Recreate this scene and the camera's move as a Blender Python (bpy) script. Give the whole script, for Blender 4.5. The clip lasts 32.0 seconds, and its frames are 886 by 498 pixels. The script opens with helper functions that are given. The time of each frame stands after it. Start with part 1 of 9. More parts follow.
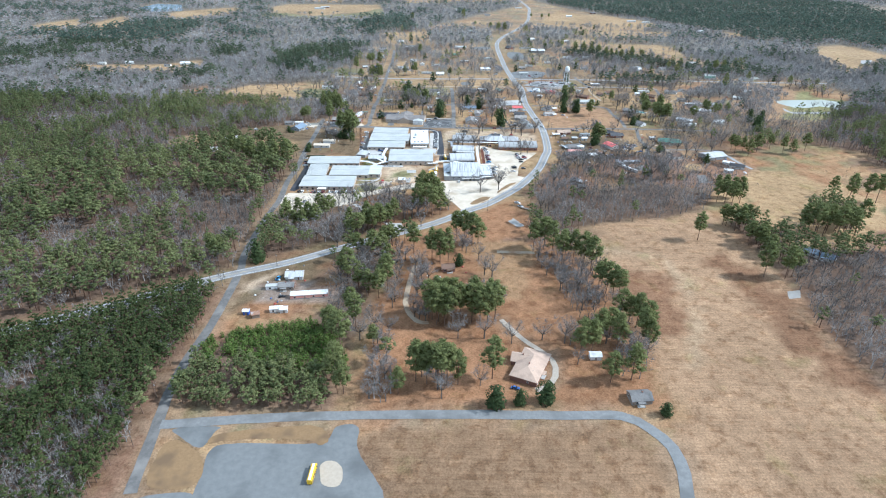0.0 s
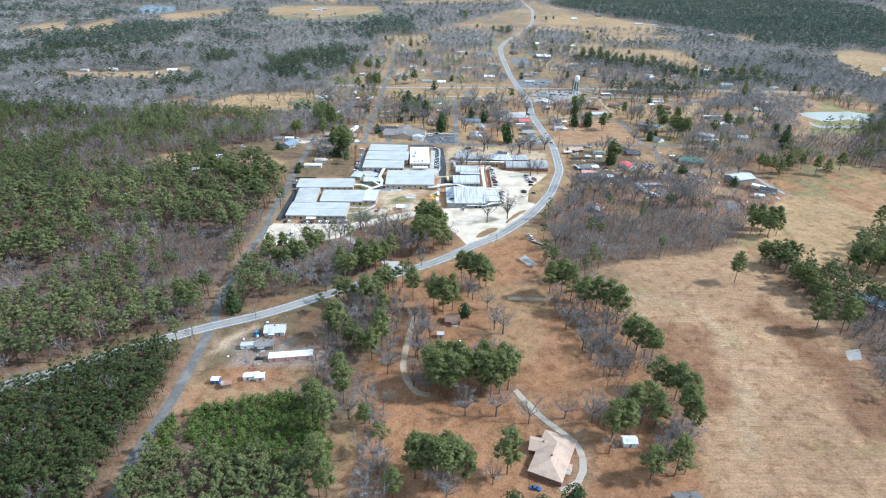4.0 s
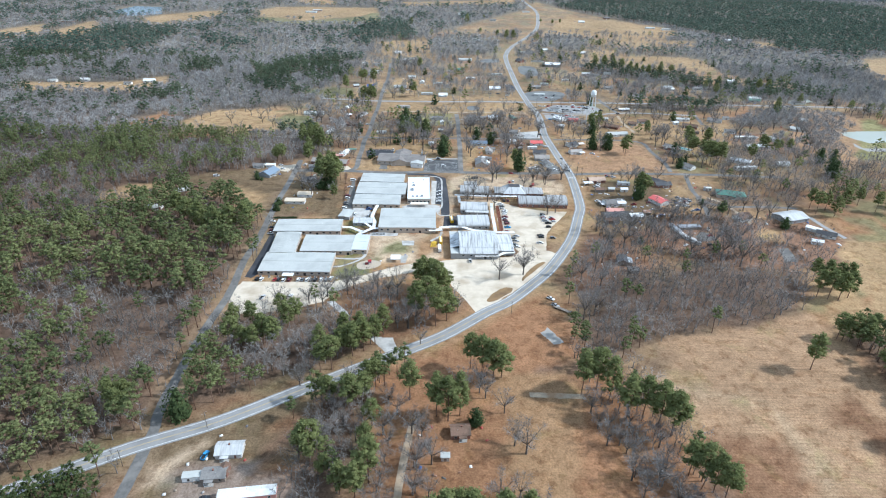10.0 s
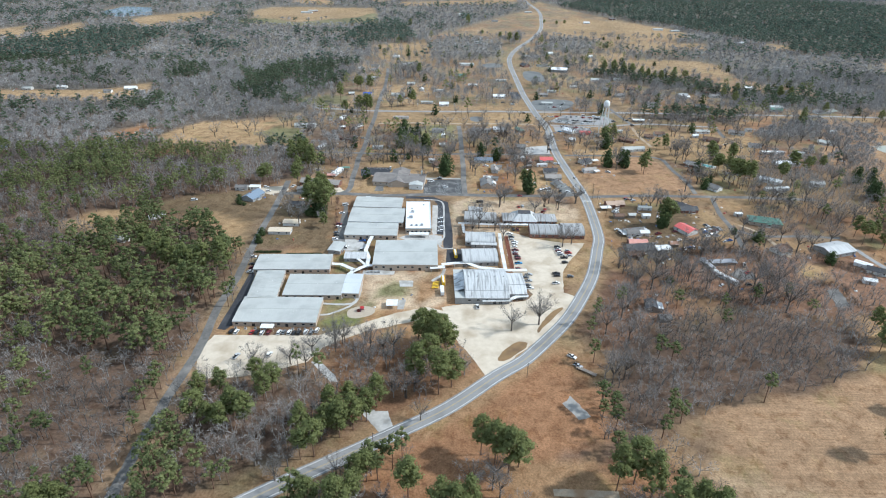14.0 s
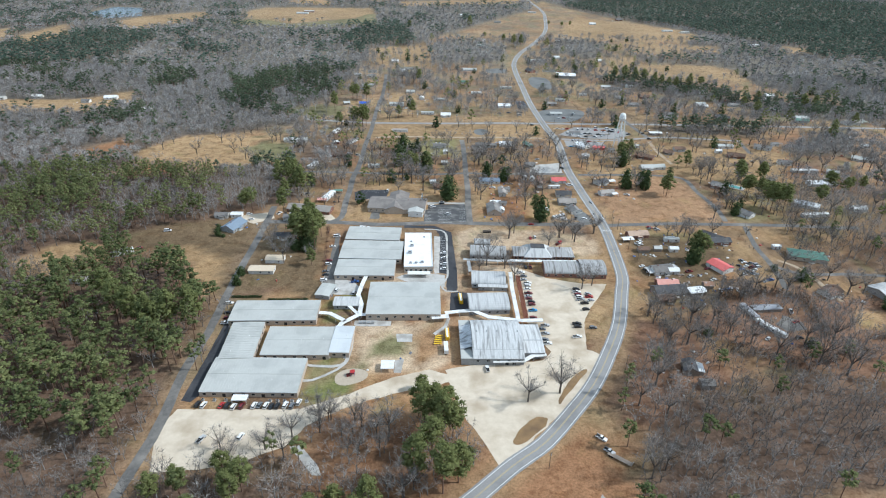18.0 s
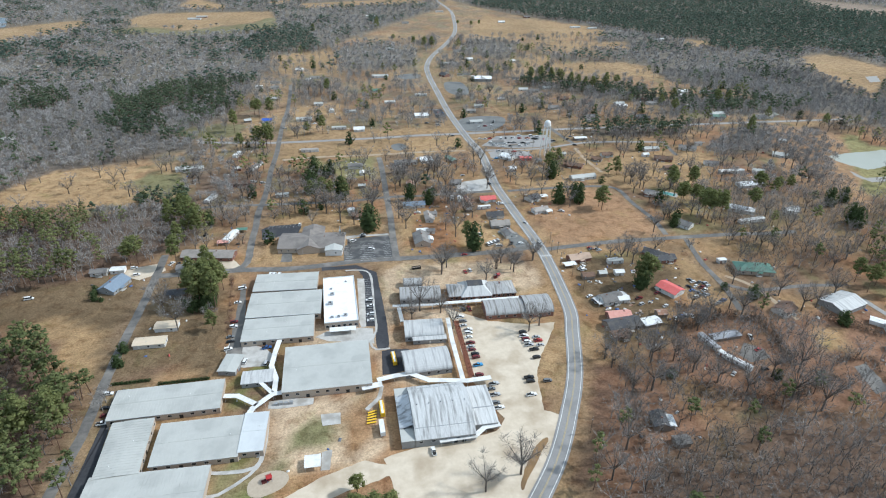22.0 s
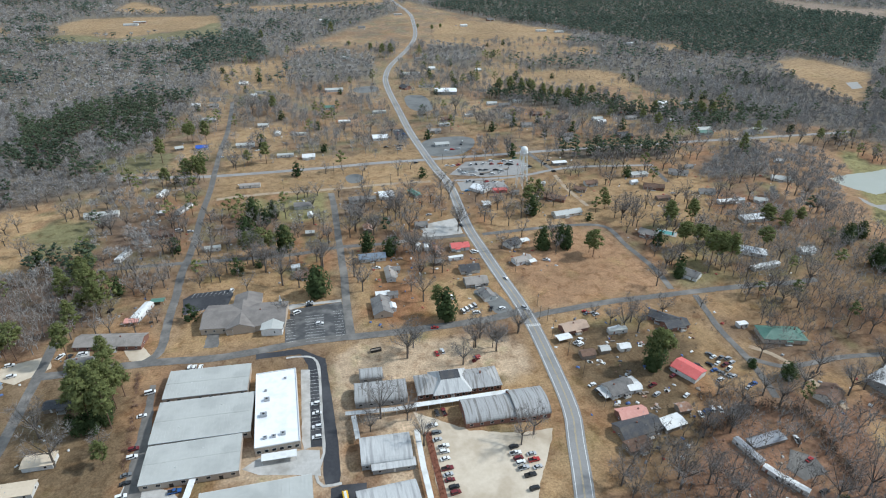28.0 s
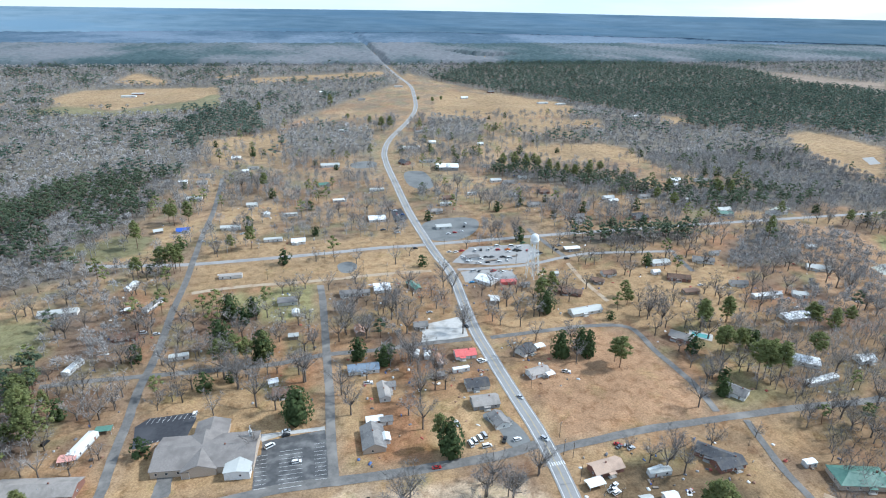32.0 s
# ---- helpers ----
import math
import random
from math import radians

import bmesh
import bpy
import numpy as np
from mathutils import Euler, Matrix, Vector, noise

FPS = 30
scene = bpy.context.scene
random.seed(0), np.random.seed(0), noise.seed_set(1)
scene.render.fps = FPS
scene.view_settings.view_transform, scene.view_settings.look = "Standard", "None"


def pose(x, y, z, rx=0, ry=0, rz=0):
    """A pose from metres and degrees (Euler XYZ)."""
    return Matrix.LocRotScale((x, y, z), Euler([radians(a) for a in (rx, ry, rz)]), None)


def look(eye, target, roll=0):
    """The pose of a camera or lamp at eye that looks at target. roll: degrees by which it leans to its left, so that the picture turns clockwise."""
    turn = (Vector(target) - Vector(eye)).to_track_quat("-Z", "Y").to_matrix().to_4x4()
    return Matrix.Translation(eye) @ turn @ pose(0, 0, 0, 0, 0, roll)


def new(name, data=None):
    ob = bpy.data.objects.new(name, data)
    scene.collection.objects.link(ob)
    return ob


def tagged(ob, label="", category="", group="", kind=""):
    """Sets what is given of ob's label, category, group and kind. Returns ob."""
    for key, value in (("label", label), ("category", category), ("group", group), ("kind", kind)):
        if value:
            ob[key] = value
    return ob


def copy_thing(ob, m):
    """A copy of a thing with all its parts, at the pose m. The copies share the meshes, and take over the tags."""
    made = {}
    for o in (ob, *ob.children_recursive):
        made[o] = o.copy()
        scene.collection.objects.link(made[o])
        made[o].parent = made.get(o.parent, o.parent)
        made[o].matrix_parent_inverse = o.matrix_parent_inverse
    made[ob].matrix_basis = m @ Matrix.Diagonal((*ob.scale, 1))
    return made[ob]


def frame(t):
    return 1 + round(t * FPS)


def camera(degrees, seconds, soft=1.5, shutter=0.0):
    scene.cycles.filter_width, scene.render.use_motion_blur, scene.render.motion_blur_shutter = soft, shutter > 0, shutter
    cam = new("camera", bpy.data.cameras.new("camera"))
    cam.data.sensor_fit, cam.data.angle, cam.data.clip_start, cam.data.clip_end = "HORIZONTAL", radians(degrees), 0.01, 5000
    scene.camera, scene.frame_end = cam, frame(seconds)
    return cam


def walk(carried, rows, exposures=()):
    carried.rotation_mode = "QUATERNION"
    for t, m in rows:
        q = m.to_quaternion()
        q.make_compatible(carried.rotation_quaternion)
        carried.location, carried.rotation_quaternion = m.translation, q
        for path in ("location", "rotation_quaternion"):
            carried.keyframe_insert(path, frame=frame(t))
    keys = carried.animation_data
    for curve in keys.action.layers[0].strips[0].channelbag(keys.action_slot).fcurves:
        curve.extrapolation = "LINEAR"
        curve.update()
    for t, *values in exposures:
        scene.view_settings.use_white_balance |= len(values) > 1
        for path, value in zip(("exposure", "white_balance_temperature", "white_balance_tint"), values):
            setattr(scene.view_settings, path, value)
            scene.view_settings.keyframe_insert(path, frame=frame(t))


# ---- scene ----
cam = camera(73.5, 32.0, soft=1.1)
METRES, EYE, TILT, LEAN, TURN = 510.6, 216.0, 0.0, 0.0, -0.6
EXPOSURES = [(0.0, 0.52, 5600, 6), (9.0, 0.42, 5680, 6), (13.0, 0.24, 5900, 6), (19.0, 0.10, 6030, 6), (21.0, 0.11, 6060, 6), (23.0, 0.03, 6080, 6), (25.0, 0.0, 6080, 6), (28.0, -0.08, 6080, 6), (30.0, 0.01, 5850, 6), (32.0, 0.39, 5730, 6)]
ROWS = [
    (0.0, 0.0, 0.0, 0.0, 0.45, -27.87, -0.85),
    (0.5, -0.0006, 0.016, 0.0007, 0.45, -27.89, -0.85),
    (1.0, -0.0013, 0.0319, 0.0014, 0.45, -27.91, -0.87),
    (1.5, -0.0021, 0.0479, 0.0022, 0.45, -27.93, -0.88),
    (2.0, -0.0027, 0.0637, 0.0025, 0.46, -27.92, -0.87),
    (2.5, -0.0034, 0.0795, 0.0029, 0.46, -27.93, -0.88),
    (3.0, -0.0041, 0.0953, 0.0032, 0.48, -27.94, -0.9),
    (3.5, -0.0048, 0.1111, 0.0032, 0.48, -27.94, -0.91),
    (5.5, -0.0076, 0.1735, 0.0039, 0.49, -28.0, -0.98),
    (6.0, -0.008, 0.1893, 0.0043, 0.49, -28.01, -0.98),
    (6.5, -0.0088, 0.2051, 0.0044, 0.48, -28.0, -1.01),
    (7.0, -0.0093, 0.2208, 0.0046, 0.48, -28.02, -1.01),
    (7.5, -0.0102, 0.2365, 0.0045, 0.47, -28.02, -1.03),
    (8.0, -0.011, 0.2523, 0.0046, 0.47, -28.04, -1.03),
    (8.5, -0.0119, 0.2681, 0.0045, 0.46, -28.04, -1.05),
    (9.0, -0.0124, 0.2836, 0.0048, 0.46, -28.06, -1.05),
    (9.5, -0.0132, 0.2993, 0.0048, 0.45, -28.08, -1.06),
    (10.0, -0.0136, 0.3149, 0.0047, 0.45, -28.1, -1.07),
    (10.5, -0.0144, 0.3308, 0.0047, 0.44, -28.12, -1.08),
    (11.0, -0.0151, 0.3464, 0.0046, 0.43, -28.14, -1.07),
    (11.5, -0.0159, 0.3622, 0.0045, 0.43, -28.17, -1.08),
    (12.0, -0.0167, 0.3779, 0.0044, 0.41, -28.2, -1.07),
    (12.5, -0.0174, 0.3938, 0.0042, 0.4, -28.22, -1.07),
    (13.0, -0.0182, 0.4093, 0.0043, 0.39, -28.25, -1.08),
    (13.5, -0.0189, 0.425, 0.0043, 0.38, -28.26, -1.08),
    (14.0, -0.0196, 0.4408, 0.0043, 0.37, -28.27, -1.07),
    (14.5, -0.0205, 0.4565, 0.0043, 0.37, -28.3, -1.07),
    (16.5, -0.0225, 0.519, 0.0057, 0.36, -28.48, -1.03),
    (17.0, -0.0234, 0.5348, 0.0056, 0.36, -28.49, -1.02),
    (17.5, -0.0241, 0.5504, 0.0057, 0.36, -28.48, -1.01),
    (18.0, -0.0248, 0.5659, 0.0056, 0.35, -28.48, -1.02),
    (18.5, -0.0254, 0.5815, 0.0056, 0.34, -28.47, -1.03),
    (19.0, -0.026, 0.5971, 0.0056, 0.34, -28.46, -1.05),
    (19.5, -0.0267, 0.6127, 0.0055, 0.33, -28.46, -1.05),
    (20.0, -0.0273, 0.6283, 0.006, 0.33, -28.5, -1.06),
    (20.5, -0.0265, 0.6439, 0.0056, -0.53, -28.49, -0.98),
    (21.0, -0.0262, 0.6591, 0.0059, -2.73, -28.52, -0.88),
    (21.5, -0.0251, 0.674, 0.0063, -5.74, -28.54, -0.76),
    (22.0, -0.0241, 0.6882, 0.0064, -8.24, -28.57, -0.67),
    (22.5, -0.0228, 0.7038, 0.0064, -9.37, -28.59, -0.65),
    (23.0, -0.0195, 0.7189, 0.0065, -10.57, -28.63, -0.56),
    (23.5, -0.0177, 0.7345, 0.0064, -11.85, -28.64, -0.55),
    (24.0, -0.015, 0.75, 0.0064, -11.85, -28.66, -0.58),
    (24.5, -0.0122, 0.7654, 0.0063, -11.85, -28.67, -0.59),
    (25.0, -0.0092, 0.7809, 0.0062, -11.85, -28.68, -0.61),
    (25.5, -0.0066, 0.7962, 0.0062, -11.86, -28.68, -0.64),
    (27.5, 0.0037, 0.8561, 0.0063, -11.88, -28.65, -0.73),
    (28.0, 0.0062, 0.8717, 0.0063, -11.89, -28.66, -0.76),
    (28.5, 0.0088, 0.887, 0.0063, -11.89, -28.65, -0.79),
    (29.0, 0.0114, 0.9022, 0.0064, -11.88, -28.66, -0.82),
    (29.5, 0.0142, 0.9177, 0.0068, -11.89, -28.51, -0.82),
    (30.0, 0.0169, 0.9333, 0.0069, -11.89, -27.35, -0.84),
    (30.5, 0.0194, 0.9488, 0.0068, -11.9, -26.07, -0.86),
    (31.0, 0.022, 0.9642, 0.0066, -11.9, -24.79, -0.88),
    (31.5, 0.0246, 0.9796, 0.0063, -11.9, -23.48, -0.89),
    (32.0, 0.0271, 0.9948, 0.0054, -11.91, -22.65, -0.89),
]
walk(cam, [(t, pose(0, 0, EYE, TILT, LEAN, TURN) @ pose(METRES * x, METRES * y, METRES * z, 90 + pitch, roll, yaw)) for t, x, y, z, yaw, pitch, roll in ROWS],
     exposures=EXPOSURES)

# ---- light: bright hazy sky, soft sun from the east ----
SUN_EL, SUN_AZ = 42.0, 89.0     # degrees; azimuth from +y towards +x
world = bpy.data.worlds.new("sky")
scene.world = world
world.use_nodes = True
wn = world.node_tree.nodes
sky = wn.new("ShaderNodeTexSky")
sky.sky_type = "NISHITA"
sky.sun_disc = False
sky.sun_elevation, sky.sun_rotation = radians(SUN_EL), radians(SUN_AZ)
sky.air_density, sky.dust_density, sky.altitude = 0.8, 0.2, 200
wn["Background"].inputs["Strength"].default_value = 0.15
sky.ozone_density = 2.5
# thin broken cloud all over the sky
wtc = wn.new("ShaderNodeTexCoord")
wmp = wn.new("ShaderNodeMapping")
wmp.inputs["Scale"].default_value = (1.5, 1.5, 9.0)
wnz = wn.new("ShaderNodeTexNoise")
wnz.inputs["Scale"].default_value, wnz.inputs["Detail"].default_value = 2.2, 7
wrp = wn.new("ShaderNodeMapRange")
wrp.inputs["From Min"].default_value, wrp.inputs["From Max"].default_value, wrp.inputs["To Min"].default_value, wrp.inputs["To Max"].default_value = 0.42, 0.62, 0.6, 0.95
wmx = wn.new("ShaderNodeMix")
wmx.data_type = "RGBA"
wmx.inputs["B"].default_value = (4.3, 5.1, 5.9, 1)
wl = world.node_tree.links
wl.new(wtc.outputs["Generated"], wmp.inputs["Vector"])
wl.new(wmp.outputs[0], wnz.inputs["Vector"])
wl.new(wnz.outputs["Fac"], wrp.inputs["Value"])
wl.new(wrp.outputs[0], wmx.inputs["Factor"])
wl.new(sky.outputs[0], wmx.inputs["A"])
wl.new(wmx.outputs["Result"], wn["Background"].inputs["Color"])
sun = new("sun", bpy.data.lights.new("sun", "SUN"))
sun.data.energy, sun.data.angle, sun.data.color = 3.6, radians(3.5), (1.0, 0.98, 0.95)
sdir = Vector((math.sin(radians(SUN_AZ)) * math.cos(radians(SUN_EL)), math.cos(radians(SUN_AZ)) * math.cos(radians(SUN_EL)), math.sin(radians(SUN_EL))))
sun.matrix_world = look(sdir * 1000, (0, 0, 0))

# ---- materials ----
def mat(name, c1, c2=None, scale=1.0, rough=0.8, metal=0.0, bump=0.0, c3=None, scale3=0.05, stretch=(1, 1, 1), vary=0.0, detail=6.0, spec=0.3, wave=0.0):
    """Two-scale procedural surface: fine grain c1-c2, broad stains c3, per-object variation, relief, optional ribs."""
    m = bpy.data.materials.new(name)
    m.use_nodes = True
    nt = m.node_tree
    n, lk = nt.nodes, nt.links
    b = n["Principled BSDF"]
    b.inputs["Roughness"].default_value, b.inputs["Metallic"].default_value = rough, metal
    b.inputs["Specular IOR Level"].default_value = spec
    tc = n.new("ShaderNodeTexCoord")
    mp = n.new("ShaderNodeMapping")
    mp.inputs["Scale"].default_value = stretch
    lk.new(tc.outputs["Object"], mp.inputs["Vector"])
    nz = n.new("ShaderNodeTexNoise")
    nz.inputs["Scale"].default_value, nz.inputs["Detail"].default_value, nz.inputs["Roughness"].default_value = scale, detail, 0.65
    lk.new(mp.outputs[0], nz.inputs["Vector"])
    rp = n.new("ShaderNodeMapRange")
    rp.inputs["From Min"].default_value, rp.inputs["From Max"].default_value = 0.3, 0.7
    lk.new(nz.outputs["Fac"], rp.inputs["Value"])
    mx = n.new("ShaderNodeMix")
    mx.data_type = "RGBA"
    mx.inputs["A"].default_value, mx.inputs["B"].default_value = (*c1, 1), (*(c2 or c1), 1)
    lk.new(rp.outputs[0], mx.inputs["Factor"])
    col = mx.outputs["Result"]
    if c3:
        n3 = n.new("ShaderNodeTexNoise")
        n3.inputs["Scale"].default_value, n3.inputs["Detail"].default_value = scale3, 5
        lk.new(mp.outputs[0], n3.inputs["Vector"])
        r3 = n.new("ShaderNodeMapRange")
        r3.inputs["From Min"].default_value, r3.inputs["From Max"].default_value = 0.48, 0.66
        lk.new(n3.outputs["Fac"], r3.inputs["Value"])
        m3 = n.new("ShaderNodeMix")
        m3.data_type = "RGBA"
        lk.new(r3.outputs[0], m3.inputs["Factor"])
        lk.new(col, m3.inputs["A"])
        m3.inputs["B"].default_value = (*c3, 1)
        col = m3.outputs["Result"]
    if vary:
        oi = n.new("ShaderNodeObjectInfo")
        hv = n.new("ShaderNodeHueSaturation")
        vr = n.new("ShaderNodeMapRange")
        vr.inputs["To Min"].default_value, vr.inputs["To Max"].default_value = 1 - vary, 1 + vary
        lk.new(oi.outputs["Random"], vr.inputs["Value"])
        lk.new(vr.outputs[0], hv.inputs["Value"])
        lk.new(col, hv.inputs["Color"])
        col = hv.outputs[0]
    lk.new(col, b.inputs["Base Color"])
    if bump or wave:
        bp = n.new("ShaderNodeBump")
        bp.inputs["Strength"].default_value, bp.inputs["Distance"].default_value = 0.6, max(bump, wave)
        if wave:
            wv = n.new("ShaderNodeTexWave")
            wv.inputs["Scale"].default_value, wv.bands_direction = 0.8, "X"
            lk.new(tc.outputs["Object"], wv.inputs["Vector"])
            lk.new(wv.outputs["Fac"], bp.inputs["Height"])
        else:
            lk.new(nz.outputs["Fac"], bp.inputs["Height"])
        lk.new(bp.outputs[0], b.inputs["Normal"])
    return m


def tinted(name, c1, c2, rough=0.9, fine=0.25, thin=0.0):
    """Foliage or bark whose colour runs from c1 to c2 by each tree's own tint."""
    m = bpy.data.materials.new(name)
    m.use_nodes = True
    n, lk = m.node_tree.nodes, m.node_tree.links
    b = n["Principled BSDF"]
    b.inputs["Roughness"].default_value, b.inputs["Specular IOR Level"].default_value = rough, 0.15
    at = n.new("ShaderNodeAttribute")
    at.attribute_name = "tint"
    mx = n.new("ShaderNodeMix")
    mx.data_type = "RGBA"
    mx.inputs["A"].default_value, mx.inputs["B"].default_value = (*c1, 1), (*c2, 1)
    lk.new(at.outputs["Fac"], mx.inputs["Factor"])
    g = n.new("ShaderNodeNewGeometry")
    hv = n.new("ShaderNodeHueSaturation")
    vr = n.new("ShaderNodeMapRange")
    vr.inputs["To Min"].default_value, vr.inputs["To Max"].default_value = 1 - fine, 1 + fine
    lk.new(g.outputs["Random Per Island"], vr.inputs["Value"])
    lk.new(vr.outputs[0], hv.inputs["Value"])
    lk.new(mx.outputs["Result"], hv.inputs["Color"])
    lk.new(hv.outputs[0], b.inputs["Base Color"])
    if thin:
        tr = n.new("ShaderNodeBsdfTranslucent")
        mix = n.new("ShaderNodeMixShader")
        mix.inputs[0].default_value = thin
        lk.new(hv.outputs[0], tr.inputs["Color"])
        lk.new(b.outputs[0], mix.inputs[1])
        lk.new(tr.outputs[0], mix.inputs[2])
        lk.new(mix.outputs[0], n["Material Output"].inputs["Surface"])
    return m


HWY = mat("highway_asphalt", (0.25, 0.242, 0.235), (0.31, 0.30, 0.29), 1.2, 0.9, bump=0.01, c3=(0.205, 0.20, 0.196), scale3=0.06)
CHIP = mat("worn_chip_lane", (0.175, 0.174, 0.168), (0.245, 0.242, 0.232), 0.5, 0.92, bump=0.01, c3=(0.15, 0.148, 0.142), scale3=0.07)
LANE = mat("old_asphalt", (0.115, 0.109, 0.102), (0.178, 0.168, 0.156), 0.5, 0.92, bump=0.01, c3=(0.24, 0.222, 0.20), scale3=0.08)
PALE = mat("chip_road", (0.27, 0.26, 0.25), (0.36, 0.345, 0.325), 0.5, 0.92, bump=0.01, c3=(0.26, 0.25, 0.24), scale3=0.06)
DIRTROAD = mat("dirt_road", (0.33, 0.25, 0.17), (0.45, 0.36, 0.26), 0.7, 0.95, bump=0.03, c3=(0.30, 0.19, 0.11), scale3=0.1)
GRAVELROAD = mat("gravel_drive", (0.36, 0.30, 0.235), (0.44, 0.38, 0.31), 0.9, 0.95, bump=0.02)
ASPHALT = mat("lot_asphalt", (0.155, 0.158, 0.153), (0.205, 0.206, 0.198), 0.35, 0.9, bump=0.01, c3=(0.125, 0.127, 0.124), scale3=0.05)
PATCHED = mat("patched_asphalt", (0.06, 0.06, 0.062), (0.10, 0.10, 0.10), 0.3, 0.9, bump=0.01, c3=(0.17, 0.165, 0.16), scale3=0.14)
FRESH = mat("fresh_asphalt", (0.035, 0.036, 0.042), (0.055, 0.056, 0.062), 0.6, 0.85, bump=0.008, c3=(0.08, 0.08, 0.085), scale3=0.05)
GRAVEL = mat("pale_gravel", (0.54, 0.45, 0.34), (0.655, 0.565, 0.45), 0.22, 0.95, bump=0.02, c3=(0.43, 0.345, 0.25), scale3=0.06)
CONCRETE = mat("concrete", (0.42, 0.40, 0.37), (0.54, 0.52, 0.49), 0.5, 0.9, bump=0.01, c3=(0.33, 0.31, 0.28), scale3=0.12)
LINE_W = mat("white_line", (0.72, 0.72, 0.70), (0.6, 0.6, 0.58), 0.8, 0.7)
LINE_Y = mat("yellow_line", (0.47, 0.37, 0.20), (0.40, 0.33, 0.21), 0.8, 0.7)
PUDDLE = mat("wet_pale_mud", (0.27, 0.25, 0.225), (0.36, 0.335, 0.30), 0.3, 0.5, spec=0.4)
FARWATER = mat("dark_pond_water", (0.10, 0.135, 0.15), (0.14, 0.17, 0.18), 0.03, 0.25, spec=0.5)
WATER = mat("pond_water", (0.36, 0.37, 0.30), (0.40, 0.40, 0.335), 0.05, 0.3, spec=0.5)
GREYROOF = mat("grey_metal_roof", (0.445, 0.445, 0.415), (0.50, 0.50, 0.468), 0.25, 0.5, 0.0, c3=(0.40, 0.40, 0.375), scale3=0.12, wave=0.03, spec=0.4)
WHITEROOF = mat("white_membrane", (0.86, 0.87, 0.88), (0.80, 0.81, 0.82), 0.2, 0.6, c3=(0.74, 0.75, 0.76), scale3=0.2)
GYMROOF = mat("streaked_bright_galvanised_roof", (0.50, 0.50, 0.49), (0.69, 0.69, 0.68), 2.6, 0.5, 0.0, c3=(0.30, 0.295, 0.285), scale3=0.7, stretch=(1.0, 0.06, 0.3), wave=0.02)
GALV = mat("weathered_galvanised_roof", (0.46, 0.458, 0.445), (0.59, 0.588, 0.575), 2.6, 0.55, 0.0, c3=(0.37, 0.365, 0.36), scale3=0.8, stretch=(1.0, 0.06, 0.3), wave=0.02)
OLDGALV = mat("dull_streaked_metal_roof", (0.32, 0.315, 0.308), (0.44, 0.435, 0.425), 2.4, 0.6, 0.0, c3=(0.20, 0.185, 0.17), scale3=0.9, stretch=(1.0, 0.05, 0.3), wave=0.02)
WINGROOF = mat("stained_pale_roof", (0.46, 0.48, 0.50), (0.60, 0.62, 0.64), 1.2, 0.5, c3=(0.22, 0.22, 0.22), scale3=0.45, stretch=(0.15, 1.0, 1))
RUSTGALV = mat("stained_metal_roof", (0.30, 0.31, 0.33), (0.46, 0.47, 0.49), 1.2, 0.6, c3=(0.13, 0.13, 0.14), scale3=0.5, stretch=(0.15, 1.0, 1))
LIGHTROOF = mat("light_grey_metal_roof", (0.56, 0.58, 0.585), (0.62, 0.64, 0.645), 0.25, 0.5, c3=(0.52, 0.54, 0.55), scale3=0.12, wave=0.03, spec=0.4)
WHITE = mat("white_paint", (0.78, 0.78, 0.77), (0.70, 0.70, 0.68), 0.8, 0.6, c3=(0.6, 0.59, 0.56), scale3=0.2)
CREAM = mat("cream_paint", (0.66, 0.60, 0.48), (0.58, 0.52, 0.41), 0.8, 0.7)
TAN = mat("tan_shingle", (0.44, 0.31, 0.23), (0.52, 0.38, 0.29), 1.5, 0.9, bump=0.02, c3=(0.36, 0.26, 0.2), scale3=0.15, vary=0.06)
TANMETAL = mat("tan_metal_roof", (0.60, 0.49, 0.36), (0.66, 0.55, 0.42), 0.6, 0.6, wave=0.02)
SHINGLE = mat("grey_shingle", (0.18, 0.168, 0.158), (0.26, 0.245, 0.23), 1.4, 0.9, bump=0.02, c3=(0.13, 0.125, 0.12), scale3=0.2, vary=0.15)
CHURCHROOF = mat("weathered_brown_shingle", (0.20, 0.178, 0.162), (0.265, 0.238, 0.218), 1.2, 0.9, bump=0.02, c3=(0.17, 0.152, 0.14), scale3=0.15)
LSHINGLE = mat("light_grey_shingle", (0.30, 0.268, 0.24), (0.38, 0.343, 0.31), 1.2, 0.9, bump=0.02, c3=(0.26, 0.235, 0.21), scale3=0.2, vary=0.1)
DARK = mat("dark_shingle", (0.055, 0.055, 0.06), (0.095, 0.095, 0.10), 1.4, 0.9, bump=0.02, c3=(0.12, 0.11, 0.10), scale3=0.2, vary=0.2)
BROWN = mat("brown_shingle", (0.15, 0.09, 0.065), (0.22, 0.14, 0.10), 1.4, 0.9, bump=0.02, c3=(0.10, 0.07, 0.05), scale3=0.2, vary=0.2)
BLUEROOF = mat("blue_grey_roof", (0.17, 0.22, 0.28), (0.22, 0.27, 0.33), 0.8, 0.7, wave=0.02)
REDROOF = mat("red_metal_roof", (0.60, 0.12, 0.11), (0.68, 0.17, 0.155), 0.6, 0.5, wave=0.02)
PINKROOF = mat("faded_red_roof", (0.60, 0.27, 0.22), (0.68, 0.36, 0.30), 0.6, 0.7, wave=0.02)
GREENROOF = mat("green_metal_roof", (0.085, 0.185, 0.14), (0.125, 0.235, 0.185), 0.6, 0.5, wave=0.02)
